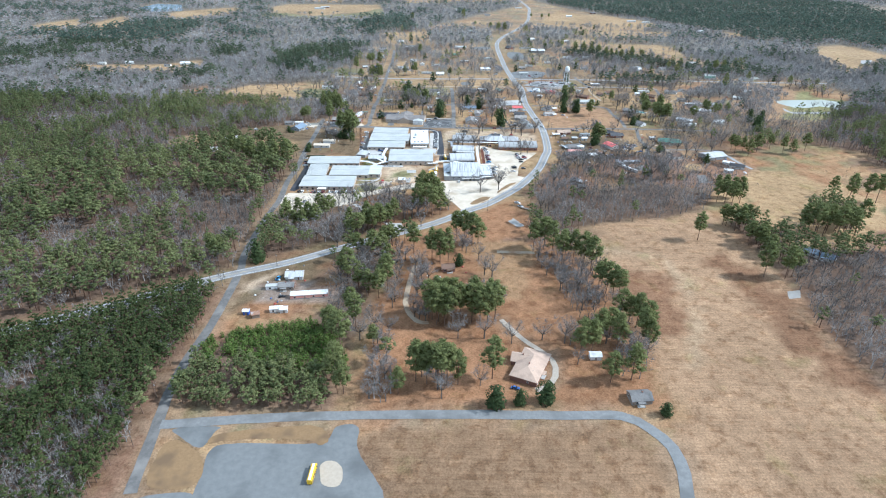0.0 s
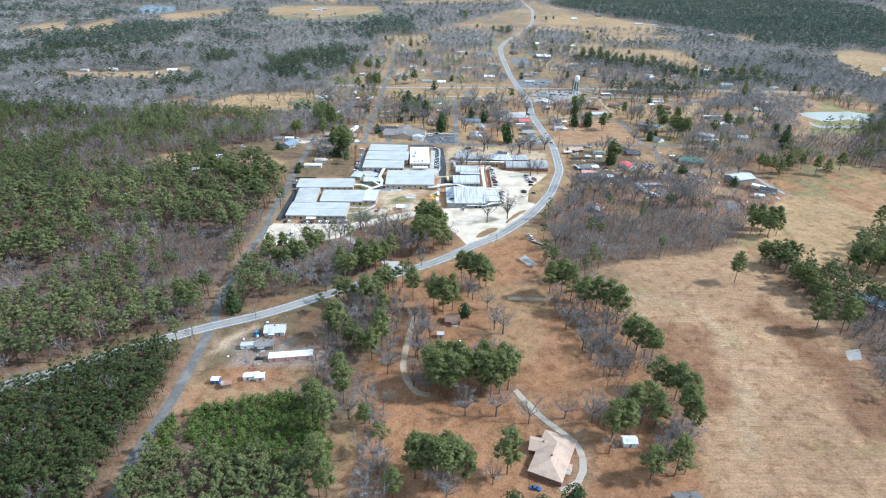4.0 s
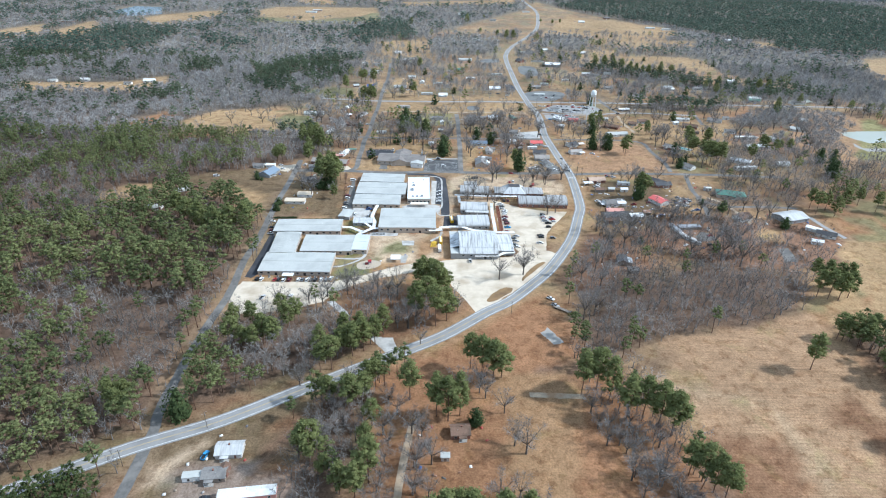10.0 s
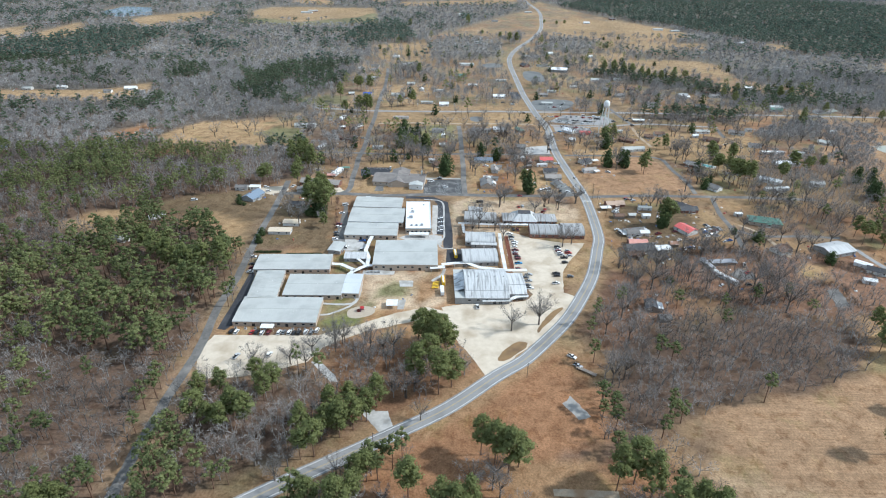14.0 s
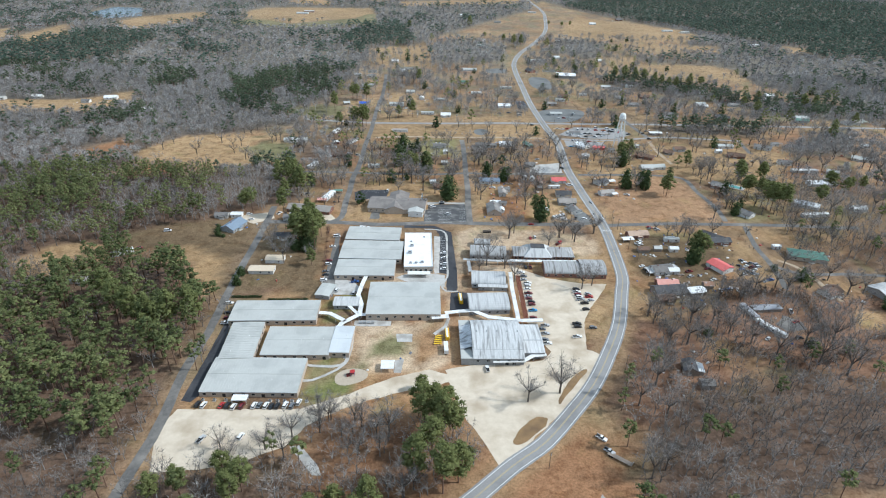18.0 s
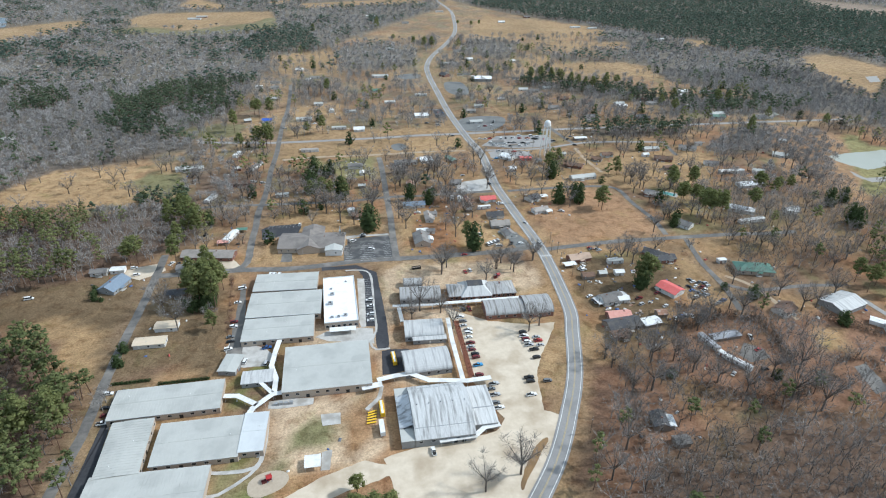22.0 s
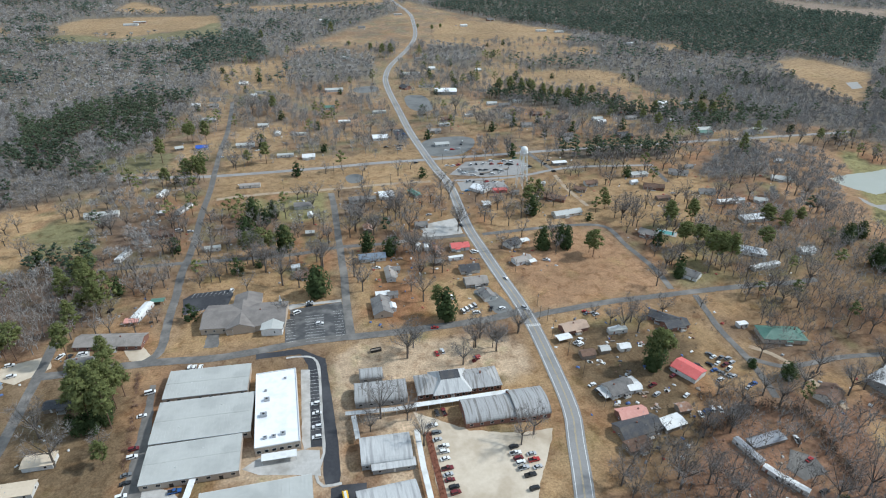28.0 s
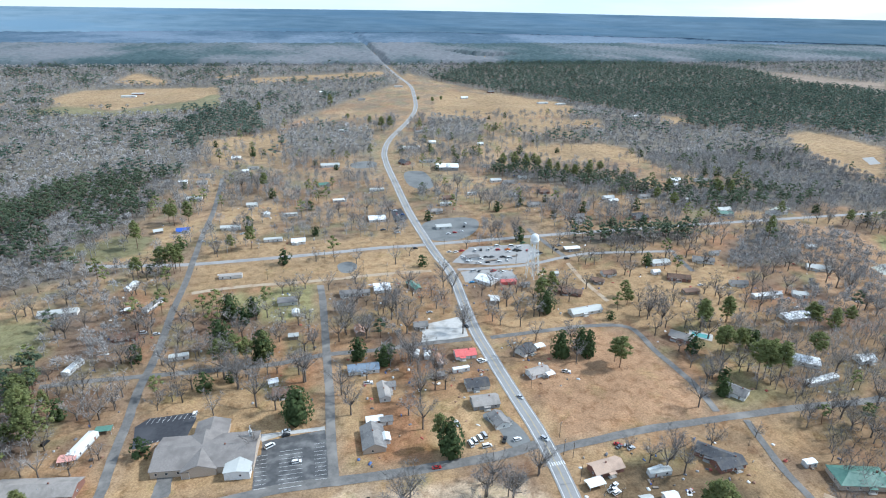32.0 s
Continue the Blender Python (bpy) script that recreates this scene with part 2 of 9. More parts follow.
RUST = mat("rusty_metal", (0.25, 0.12, 0.07), (0.38, 0.24, 0.17), 0.9, 0.8, c3=(0.45, 0.43, 0.42), scale3=0.4)
BRICK = mat("red_brick", (0.20, 0.10, 0.075), (0.27, 0.14, 0.105), 2.5, 0.9, bump=0.01, vary=0.15)
TANBRICK = mat("tan_brick", (0.42, 0.34, 0.27), (0.50, 0.42, 0.34), 2.5, 0.9, bump=0.01)
SIDING = mat("pale_siding", (0.60, 0.58, 0.54), (0.68, 0.66, 0.62), 0.9, 0.7, vary=0.15)
GREYWALL = mat("grey_wall", (0.26, 0.26, 0.26), (0.34, 0.34, 0.33), 0.9, 0.8)
WOODWALL = mat("weathered_board", (0.20, 0.16, 0.13), (0.32, 0.27, 0.22), 1.2, 0.9, stretch=(4, 4, 0.5))
GLASS = mat("dark_glass", (0.02, 0.025, 0.03), (0.03, 0.035, 0.04), 1, 0.08, spec=0.5)
TRIM = mat("trim_white", (0.72, 0.72, 0.70), (0.66, 0.66, 0.64), 1.0, 0.6)
STEEL = mat("grey_steel", (0.36, 0.37, 0.38), (0.45, 0.46, 0.47), 1.5, 0.5, 0.6)
TANKWHITE = mat("tank_white", (0.80, 0.80, 0.78), (0.72, 0.72, 0.70), 0.3, 0.5)
POLE = mat("creosote_pole", (0.10, 0.075, 0.055), (0.16, 0.12, 0.09), 2.0, 0.9)
RUBBER = mat("tyre_rubber", (0.02, 0.02, 0.02), (0.03, 0.03, 0.03), 3, 0.9)
BUSYELLOW = mat("bus_yellow", (0.80, 0.50, 0.03), (0.76, 0.46, 0.03), 1, 0.4)
TARP = mat("blue_tarp", (0.04, 0.10, 0.42), (0.06, 0.14, 0.5), 1, 0.5)
HEDGEBRUSH = tinted("cut_brush", (0.15, 0.085, 0.06), (0.24, 0.15, 0.105), fine=0.3)
HEDGE = mat("hedge_brown", (0.16, 0.06, 0.04), (0.24, 0.10, 0.06), 2, 0.95)
POOLC = mat("pool_water", (0.12, 0.34, 0.34), (0.16, 0.40, 0.38), 0.4, 0.1)
SAND = mat("sand", (0.40, 0.33, 0.25), (0.48, 0.40, 0.31), 0.6, 0.95)
PAINT = {}
for nm, c in (("white", (0.80, 0.80, 0.79)), ("silver", (0.46, 0.47, 0.48)), ("grey", (0.16, 0.17, 0.18)), ("black", (0.02, 0.02, 0.022)), ("red", (0.42, 0.03, 0.03)), ("maroon", (0.16, 0.02, 0.025)), ("blue", (0.03, 0.10, 0.30)), ("cyan", (0.05, 0.28, 0.55)), ("tan", (0.38, 0.31, 0.22)), ("green", (0.04, 0.14, 0.06)), ("orange", (0.62, 0.16, 0.03))):
    PAINT[nm] = mat("car_paint_" + nm, c, tuple(v * 0.92 for v in c), 0.6, 0.3, spec=0.5)
BARK = tinted("bark_grey", (0.152, 0.137, 0.126), (0.335, 0.312, 0.29), fine=0.3)
TRUNK = tinted("dark_trunk_bark", (0.085, 0.07, 0.058), (0.16, 0.135, 0.115), fine=0.25)
PBARK = tinted("pine_bark", (0.13, 0.075, 0.05), (0.20, 0.13, 0.095), fine=0.2)
NEEDLE = tinted("pine_needles", (0.165, 0.186, 0.072), (0.265, 0.282, 0.112), fine=0.25, thin=0.45)
PLANTNEEDLE = tinted("plantation_pine_needles", (0.072, 0.098, 0.038), (0.128, 0.155, 0.058), fine=0.22, thin=0.45)
WOODNEEDLE = tinted("forest_pine_needles", (0.145, 0.17, 0.072), (0.252, 0.27, 0.115), fine=0.25, thin=0.45)
YOUNG = tinted("young_pine_needles", (0.115, 0.175, 0.046), (0.19, 0.25, 0.07), fine=0.25, thin=0.45)
CEDAR = tinted("cedar_needles", (0.045, 0.07, 0.03), (0.09, 0.12, 0.048), fine=0.3, thin=0.4)
STRAWSOIL = mat("dry_grass", (0.22, 0.135, 0.066), (0.29, 0.185, 0.095), 0.8, 1.0, bump=0.03, c3=(0.17, 0.11, 0.062), scale3=0.1)
# paler than the near bark: haze of distance put into the colour
HAZEBARK = tinted("haze_pale_bark", (0.23, 0.216, 0.205), (0.35, 0.333, 0.317), fine=0.12)
# needle greens cooled, then blued with distance: haze as base colour
HAZENEEDLE = tinted("hazed_pine_needles", (0.085, 0.118, 0.075), (0.145, 0.18, 0.108), fine=0.2, thin=0.45)
HAZEBLUENEEDLE = tinted("haze_blue_pine_needles", (0.085, 0.128, 0.098), (0.14, 0.185, 0.142), fine=0.15, thin=0.45)
BRUSH = tinted("winter_brush", (0.09, 0.068, 0.052), (0.22, 0.178, 0.14), fine=0.35, thin=0.4)


def clutter_paint():
    """Odds and ends: each piece its own faded colour."""
    m = bpy.data.materials.new("faded_odds_and_ends")
    m.use_nodes = True
    n, lk = m.node_tree.nodes, m.node_tree.links
    n["Principled BSDF"].inputs["Roughness"].default_value = 0.7
    g = n.new("ShaderNodeNewGeometry")
    r = n.new("ShaderNodeValToRGB")
    r.color_ramp.interpolation = "CONSTANT"
    cols = [(0.62, 0.62, 0.60), (0.10, 0.09, 0.08), (0.34, 0.33, 0.32), (0.24, 0.13, 0.08), (0.07, 0.13, 0.30), (0.72, 0.71, 0.68), (0.30, 0.24, 0.18), (0.36, 0.07, 0.05), (0.14, 0.14, 0.15)]
    e = r.color_ramp.elements
    while len(e) < len(cols):
        e.new(0.5)
    for i, c in enumerate(cols):
        e[i].position = i / len(cols)
        e[i].color = (*c, 1)
    lk.new(g.outputs["Random Per Island"], r.inputs["Fac"])
    lk.new(r.outputs[0], n["Principled BSDF"].inputs["Base Color"])
    return m


CLUTTER = clutter_paint()

# ---- building helpers ----
def link_mesh(name, me, material=None):
    if material is not None:
        me.materials.append(material)
    return new(name, me)


def part(name, bm, material, parent, label="", smooth=False):
    """Links a bmesh as one mesh object under a thing or a part."""
    me = bpy.data.meshes.new(name)
    if smooth:
        for f in bm.faces:
            f.smooth = True
    bm.to_mesh(me)
    bm.free()
    ob = link_mesh(name, me, material)
    ob.parent = parent
    if label:
        tagged(ob, label)
    return ob


def shared(name, me, parent, m=None):
    """A part on a mesh that other parts share."""
    ob = new(name, me)
    ob.parent = parent
    if m is not None:
        ob.matrix_basis = m
    return ob


def thing(name, x, y, ang, label, category, group="", kind="", z=0.0):
    e = new(name)
    e.empty_display_size = 0.5
    e.matrix_basis = pose(x, y, z, 0, 0, ang)
    return tagged(e, label, category, group, kind)


def box(bm, x0, x1, y0, y1, z0, z1):
    v = [bm.verts.new(p) for p in ((x0, y0, z0), (x1, y0, z0), (x1, y1, z0), (x0, y1, z0), (x0, y0, z1), (x1, y0, z1), (x1, y1, z1), (x0, y1, z1))]
    for f in ((3, 2, 1, 0), (4, 5, 6, 7), (0, 1, 5, 4), (1, 2, 6, 5), (2, 3, 7, 6), (3, 0, 4, 7)):
        bm.faces.new([v[i] for i in f])
    return bm


def boxes(*b):
    bm = bmesh.new()
    for q in b:
        box(bm, *q)
    return bm


def prism(bm, prof, x0, x1):
    """A closed profile of (y, z) points swept along x."""
    a = [bm.verts.new((x0, y, z)) for y, z in prof]
    b = [bm.verts.new((x1, y, z)) for y, z in prof]
    n = len(prof)
    for i in range(n):
        bm.faces.new((a[i], b[i], b[(i + 1) % n], a[(i + 1) % n]))
    bm.faces.new(a)
    bm.faces.new(b[::-1])
    bmesh.ops.recalc_face_normals(bm, faces=bm.faces)
    return bm


def tube(bm, p, q, r0, r1, n=6):
    p, q = Vector(p), Vector(q)
    d = (q - p).normalized()
    u = d.orthogonal().normalized()
    w = d.cross(u)
    a = [bm.verts.new(p + r0 * (math.cos(2 * math.pi * i / n) * u + math.sin(2 * math.pi * i / n) * w)) for i in range(n)]
    b = [bm.verts.new(q + r1 * (math.cos(2 * math.pi * i / n) * u + math.sin(2 * math.pi * i / n) * w)) for i in range(n)]
    for i in range(n):
        bm.faces.new((a[i], a[(i + 1) % n], b[(i + 1) % n], b[i]))
    bm.faces.new(a[::-1])
    bm.faces.new(b)
    return bm


def np_mesh(name, verts, tris, material_index=None, tint=None, mats=()):
    """A mesh from numpy arrays."""
    me = bpy.data.meshes.new(name)
    nv, nt = len(verts), len(tris)
    me.vertices.add(nv)
    me.vertices.foreach_set("co", np.asarray(verts, np.float32).ravel())
    me.loops.add(nt * 3)
    me.loops.foreach_set("vertex_index", np.asarray(tris, np.int32).ravel())
    me.polygons.add(nt)
    me.polygons.foreach_set("loop_start", np.arange(0, nt * 3, 3, dtype=np.int32))
    for m in mats:
        me.materials.append(m)
    if material_index is not None:
        me.polygons.foreach_set("material_index", np.asarray(material_index, np.int32))
    if tint is not None:
        at = me.attributes.new("tint", "FLOAT", "POINT")
        at.data.foreach_set("value", np.asarray(tint, np.float32))
    me.update(calc_edges=True)
    return me


def inside(poly, X, Y):
    """Which of the points X, Y lie in a polygon."""
    r = np.zeros(X.shape, bool)
    n = len(poly)
    for i in range(n):
        (x0, y0), (x1, y1) = poly[i], poly[(i + 1) % n]
        if y0 == y1:
            continue
        c = ((y0 > Y) != (y1 > Y)) & (X < (x1 - x0) * (Y - y0) / (y1 - y0) + x0)
        r ^= c
    return r


def edge_distance(poly, X, Y, closed=True):
    d = np.full(X.shape, 1e9)
    n = len(poly)
    for i in range(n if closed else n - 1):
        (x0, y0), (x1, y1) = poly[i], poly[(i + 1) % n]
        l2 = max((x1 - x0) ** 2 + (y1 - y0) ** 2, 1e-6)
        s = np.clip(((X - x0) * (x1 - x0) + (Y - y0) * (y1 - y0)) / l2, 0, 1)
        d = np.minimum(d, np.hypot(X - x0 - s * (x1 - x0), Y - y0 - s * (y1 - y0)))
    return d


def value_noise(X, Y, size, seed=0):
    """Smooth noise in 0..1 over the plane, for arrays."""
    gx, gy = X / size, Y / size
    ix, iy = np.floor(gx).astype(np.int64), np.floor(gy).astype(np.int64)
    fx, fy = gx - ix, gy - iy
    fx, fy = fx * fx * (3 - 2 * fx), fy * fy * (3 - 2 * fy)

    def h(a, b):
        k = (a * 374761393 + b * 668265263 + seed * 974634777) & 0xFFFFFFFF
        k = ((k ^ (k >> 13)) * 1274126177) & 0xFFFFFFFF
        return ((k ^ (k >> 16)) & 0xFFFF) / 65535.0
    return (h(ix, iy) * (1 - fx) + h(ix + 1, iy) * fx) * (1 - fy) + (h(ix, iy + 1) * (1 - fx) + h(ix + 1, iy + 1) * fx) * fy


# ---- the plan: outlines in metres ----
ROADS, LOTS, ZONES, CLEARS, WOODS, STANDS, PONDS = [], [], [], [], [], [], []


def road(name, width, pts, material, label=""):
    ROADS.append((name, width, pts, material, label))


def lot(name, pts, material, label):
    LOTS.append((name, pts, material, label))


def zone(kind, pts):
    ZONES.append((kind, pts))


def clear(pts):
    CLEARS.append(pts)


def woods(kind, pts):
    WOODS.append((kind, pts))


def stand(kind, pts):
    STANDS.append((kind, pts))


def pond(name, pts, label):
    PONDS.append((name, pts, label))


road('highway', 9.3, [(-564, 115), (-396, 216), (-220, 319), (-195, 336), (-179, 346), (-148, 365), (-112, 383), (-73, 409), (-28, 438), (0, 457), (28, 483), (45, 497), (64, 520), (78, 539), (93, 566), (107, 596), (119, 634), (125, 655), (129, 695), (131, 728), (131, 756), (129, 788), (127, 830), (126, 875), (131, 958), (127, 1005), (125, 1040), (122, 1128), (123, 1233), (125, 1348), (132, 1425), (155, 1519), (211, 1674), (251, 1818), (280, 2001), (303, 2216), (302, 2586), (326, 3621), (365, 5250)], HWY, 'two-lane grey asphalt highway with worn edges')
road('road_west', 5.6, [(-142, 369), (-141, 353), (-140, 304), (-142, 269), (-141, 242), (-138, 222), (-135, 199), (-132, 178)], LANE, '')
road('road_school', 5.4, [(-142, 370), (-143, 379), (-146, 395), (-147, 455), (-145, 503), (-148, 545), (-147, 584), (-149, 628), (-150, 664), (-150, 697), (-151, 737), (-151, 746), (-152, 767)], LANE, '')
road('road_bus', 6.3, [(-136, 219), (-98, 223), (-59, 226), (4, 228), (65, 228), (95, 228), (107, 219), (114, 207), (114, 192), (110, 176)], CHIP, '')
road('street_south', 6.3, [(-151, 736), (-127, 736), (-102, 737), (-83, 736), (-53, 734), (-6, 739), (33, 738), (60, 738), (96, 739), (115, 741), (127, 744)], LANE, '')
road('street_east', 5.6, [(132, 737), (144, 739), (166, 741), (192, 743), (227, 743), (264, 743), (301, 742), (329, 740), (350, 740)], LANE, '')
road('street_church', 5.2, [(-98, 737), (-92, 743), (-90, 752), (-91, 778), (-91, 805), (-92, 835), (-91, 852), (-90, 883), (-91, 938), (-90, 988), (-91, 1034), (-92, 1101), (-91, 1166), (-94, 1257), (-97, 1306)], LANE, '')
road('street_mid', 4.7, [(-151, 851), (-128, 852), (-97, 851), (-66, 850), (-16, 849), (19, 854), (53, 853), (82, 855), (120, 855)], LANE, '')
road('street_center', 5.4, [(19, 737), (19, 777), (20, 807), (20, 835), (20, 869), (20, 895), (20, 933), (19, 961)], LANE, '')
road('road_north', 6.6, [(-178, 1035), (-118, 1027), (-85, 1024), (7, 1027), (73, 1032), (111, 1032), (138, 1033), (193, 1034), (267, 1036), (393, 1036), (460, 1036), (564, 1035), (668, 1034)], PALE, '')
road('track_north', 5.1, [(-82, 965), (-47, 970), (7, 970), (32, 971), (78, 973), (115, 972)], DIRTROAD, '')
road('road_shop', 4.7, [(138, 970), (197, 968), (243, 979), (269, 983), (303, 980), (354, 973)], PALE, '')
road('road_tower', 5.1, [(236, 1057), (237, 1034), (244, 981)], LANE, '')
road('road_loop', 4.7, [(350, 968), (344, 928)], LANE, '')
road('track_loop', 4.0, [(241, 966), (239, 931), (242, 889)], DIRTROAD, '')
road('street_diagonal', 4.5, [(134, 854), (185, 856), (209, 856), (238, 848), (240, 814), (243, 777), (240, 749)], LANE, '')
road('road_green', 4.2, [(252, 739), (247, 715), (244, 699), (243, 675), (240, 655), (236, 640)], LANE, '')
road('road_green_b', 3.8, [(242, 674), (257, 662), (276, 661), (298, 662), (326, 659)], LANE, '')
road('drive_estate', 3.6, [(-16, 382), (-20, 350), (-20, 326), (-12, 310), (-5, 309)], DIRTROAD, '')
road('drive_house', 3.4, [(41, 313), (52, 293), (64, 278), (68, 266), (63, 252), (54, 247)], GRAVELROAD, '')
road('drive_trees', 4.0, [(46, 405), (75, 404)], DIRTROAD, '')
road('track_east', 3.4, [(251, 682), (263, 665), (267, 625)], DIRTROAD, '')
road('track_farm', 4.1, [(327, 641), (330, 617), (335, 599)], PALE, '')
road('walk_school', 2.0, [(-83, 553), (-73, 552), (-62, 553), (-59, 562), (-59, 583)], CONCRETE, 'narrow concrete school walk')
road('walk_school', 1.8, [(-83, 540), (-76, 540), (-64, 549), (-60, 555)], CONCRETE, 'narrow concrete school walk')
road('walk_gym', 2.3, [(-10, 583), (-3, 591), (-1, 600)], CONCRETE, 'narrow concrete school walk')
road('kerb_walk', 1.4, [(-19, 726), (-7, 725), (-2, 719), (-1, 707), (-1, 677), (-1, 651), (-5, 639), (-2, 632), (6, 632)], CONCRETE, 'pale concrete kerb')
lot('bus_lot', [(-107, 202), (-102, 208), (-56, 207), (-51, 210), (-50, 220), (-37, 221), (-38, 205), (-29, 191), (-19, 175), (-38, 152), (-102, 163), (-105, 176), (-105, 190)], ASPHALT, 'grey worn asphalt school bus parking lot')
lot('bus_lot_entry', [(-132, 217), (-104, 219), (-108, 215), (-109, 205), (-113, 204), (-123, 211)], ASPHALT, 'grey asphalt lot entry')
lot('bus_lot_south', [(-130, 176), (-115, 179), (-104, 179), (-104, 171), (-129, 168)], ASPHALT, 'grey asphalt lot entry')
lot('gravel_lot_front', [(-145, 500), (-141, 517), (-78, 518), (-58, 528), (-33, 543), (-12, 550), (0, 545), (0, 540), (-29, 531), (-56, 519), (-73, 506), (-80, 493), (-100, 483), (-116, 479), (-137, 477)], GRAVEL, 'pale crushed gravel parking lot')
lot('gravel_lot_gym', [(-3, 550), (5, 553), (53, 559), (59, 567), (49, 596), (47, 620), (48, 646), (45, 669), (70, 651), (94, 644), (111, 644), (104, 631), (93, 614), (85, 597), (81, 570), (90, 564), (77, 542), (58, 518), (41, 501), (28, 485), (22, 480), (15, 497), (6, 514), (0, 533)], GRAVEL, 'pale gravel parking lot beside the gym')
lot('asphalt_drive', [(-36, 733), (-11, 733), (-2, 725), (3, 721), (4, 699), (5, 682), (6, 658), (6, 637), (5, 632), (-1, 632), (-2, 638), (-1, 655), (-7, 656), (-7, 717), (-11, 728), (-36, 728)], FRESH, 'fresh black asphalt driveway with parking bays')
lot('bus_yard', [(1, 630), (6, 631), (17, 630), (14, 611), (6, 609), (0, 609)], FRESH, 'fresh black asphalt bus yard')
lot('school_concrete', [(-38, 649), (-31, 654), (-10, 655), (-3, 653), (-3, 638), (-6, 639), (-30, 644)], CONCRETE, 'pale concrete apron')
lot('school_walk', [(-11, 714), (-6, 713), (-7, 656), (-10, 655), (-11, 661)], CONCRETE, 'pale concrete walk')
lot('court', [(-88, 652), (-67, 643), (-61, 635), (-64, 626), (-77, 626), (-83, 629), (-89, 642)], CONCRETE, 'weathered concrete yard')
lot('side_lane', [(-135, 616), (-138, 617), (-133, 557), (-132, 529), (-136, 522), (-141, 523), (-140, 561), (-140, 592), (-141, 616)], FRESH, 'black asphalt side lane')
lot('church_lot_west', [(-86, 801), (-80, 807), (-56, 808), (-54, 802), (-57, 786), (-71, 786), (-83, 782)], FRESH, 'black asphalt parking lot with white stall lines')
lot('church_lot_east', [(-17, 775), (16, 778), (17, 765), (17, 742), (-6, 736), (-20, 739), (-20, 764), (-17, 765)], PATCHED, 'patched dark asphalt church parking lot')
lot('church_walk', [(-21, 781), (-7, 781), (16, 781), (16, 778), (-7, 778), (-17, 775)], CONCRETE, 'concrete walk')
lot('church_drive', [(-66, 759), (-59, 759), (-58, 744), (-66, 745)], LANE, 'grey asphalt drive')
lot('west_yard', [(-88, 623), (-88, 665), (-90, 717), (-87, 717), (-81, 665), (-78, 623)], LANE, 'grey asphalt lane')
lot('old_slab', [(88, 877), (96, 882), (121, 888), (119, 859), (84, 855), (88, 869)], CONCRETE, 'cracked old concrete slab')
lot('store_lot', [(139, 1299), (160, 1304), (174, 1293), (172, 1212), (137, 1218)], ASPHALT, 'grey asphalt store lot')
lot('store_pad', [(72, 1363), (112, 1370), (111, 1331), (73, 1325)], ASPHALT, 'grey asphalt pad')
lot('station_lot', [(126, 1094), (159, 1106), (193, 1100), (186, 1066), (161, 1038), (132, 1039), (127, 1052)], ASPHALT, 'oil-stained grey asphalt lot')
lot('shop_yard', [(137, 986), (162, 1019), (190, 1018), (221, 1016), (227, 992), (203, 973), (171, 974)], PALE, 'grey gravel equipment yard')
lot('shop_yard_b', [(140, 965), (153, 967), (185, 961), (185, 941), (149, 942), (139, 944)], PALE, 'grey gravel shop yard')
lot('post_lot', [(102, 1142), (115, 1145), (117, 1108), (102, 1100)], FRESH, 'dark asphalt lot')
lot('patch_puddle', [(34, 1002), (47, 1007), (54, 995), (47, 980), (36, 982)], ASPHALT, 'grey gravelly patch')
lot('store_front', [(102, 774), (115, 776), (123, 760), (125, 745), (118, 742), (111, 745), (111, 759)], ASPHALT, 'dark asphalt forecourt')
lot('blue_drive', [(-174, 739), (-173, 749), (-151, 755), (-146, 743), (-161, 732)], GRAVEL, 'pale gravel drive')
lot('grey_drive', [(-137, 741), (-136, 756), (-130, 756), (-126, 738)], CONCRETE, 'pale concrete drive')
lot('strip_drive', [(-111, 752), (-102, 755), (-93, 741), (-98, 737), (-106, 741)], GRAVEL, 'pale gravel drive')
lot('drive_gravel_road', [(-40, 454), (-31, 454), (-27, 442), (-34, 441)], CONCRETE, 'concrete apron')
lot('drive_a', [(-46, 455), (-38, 455), (-28, 442), (-33, 438)], CONCRETE, 'old concrete drive apron')
lot('drive_b', [(-78, 493), (-73, 494), (-62, 481), (-60, 476), (-64, 476)], CONCRETE, 'old concrete drive')
lot('grass_island', [(-125, 210), (-130, 205), (-129, 185), (-124, 180), (-106, 180), (-104, 192), (-111, 202), (-119, 207)], STRAWSOIL, 'dry grass island in the bus lot')
lot('grass_island', [(-109, 206), (-109, 213), (-81, 218), (-58, 220), (-52, 214), (-51, 208), (-56, 206), (-59, 210), (-79, 211), (-102, 209)], STRAWSOIL, 'long dry grass island beside the road')
lot('sand_island', [(-53, 196), (-47, 198), (-42, 193), (-41, 186), (-43, 182), (-50, 183), (-52, 189)], SAND, 'pale sand island in the bus lot')
lot('grass_island', [(29, 497), (33, 505), (43, 515), (50, 513), (46, 507), (34, 496), (30, 495)], STRAWSOIL, 'dry grass island by the highway')
lot('grass_island', [(55, 524), (61, 536), (69, 547), (77, 553), (77, 550), (63, 532), (57, 523)], STRAWSOIL, 'dry grass island by the highway')
lot('playground_mulch', [(-65, 544), (-59, 550), (-49, 550), (-45, 545), (-50, 538), (-62, 535)], SAND, 'pale mulch bed of a playground')
lot('concrete_pad', [(-60, 596), (-51, 597), (-37, 596), (-37, 591), (-53, 590), (-60, 591)], CONCRETE, 'grey concrete equipment pad')
lot('concrete_pad', [(-33, 583), (-23, 583), (-23, 575), (-32, 575)], CONCRETE, 'grey concrete slab')
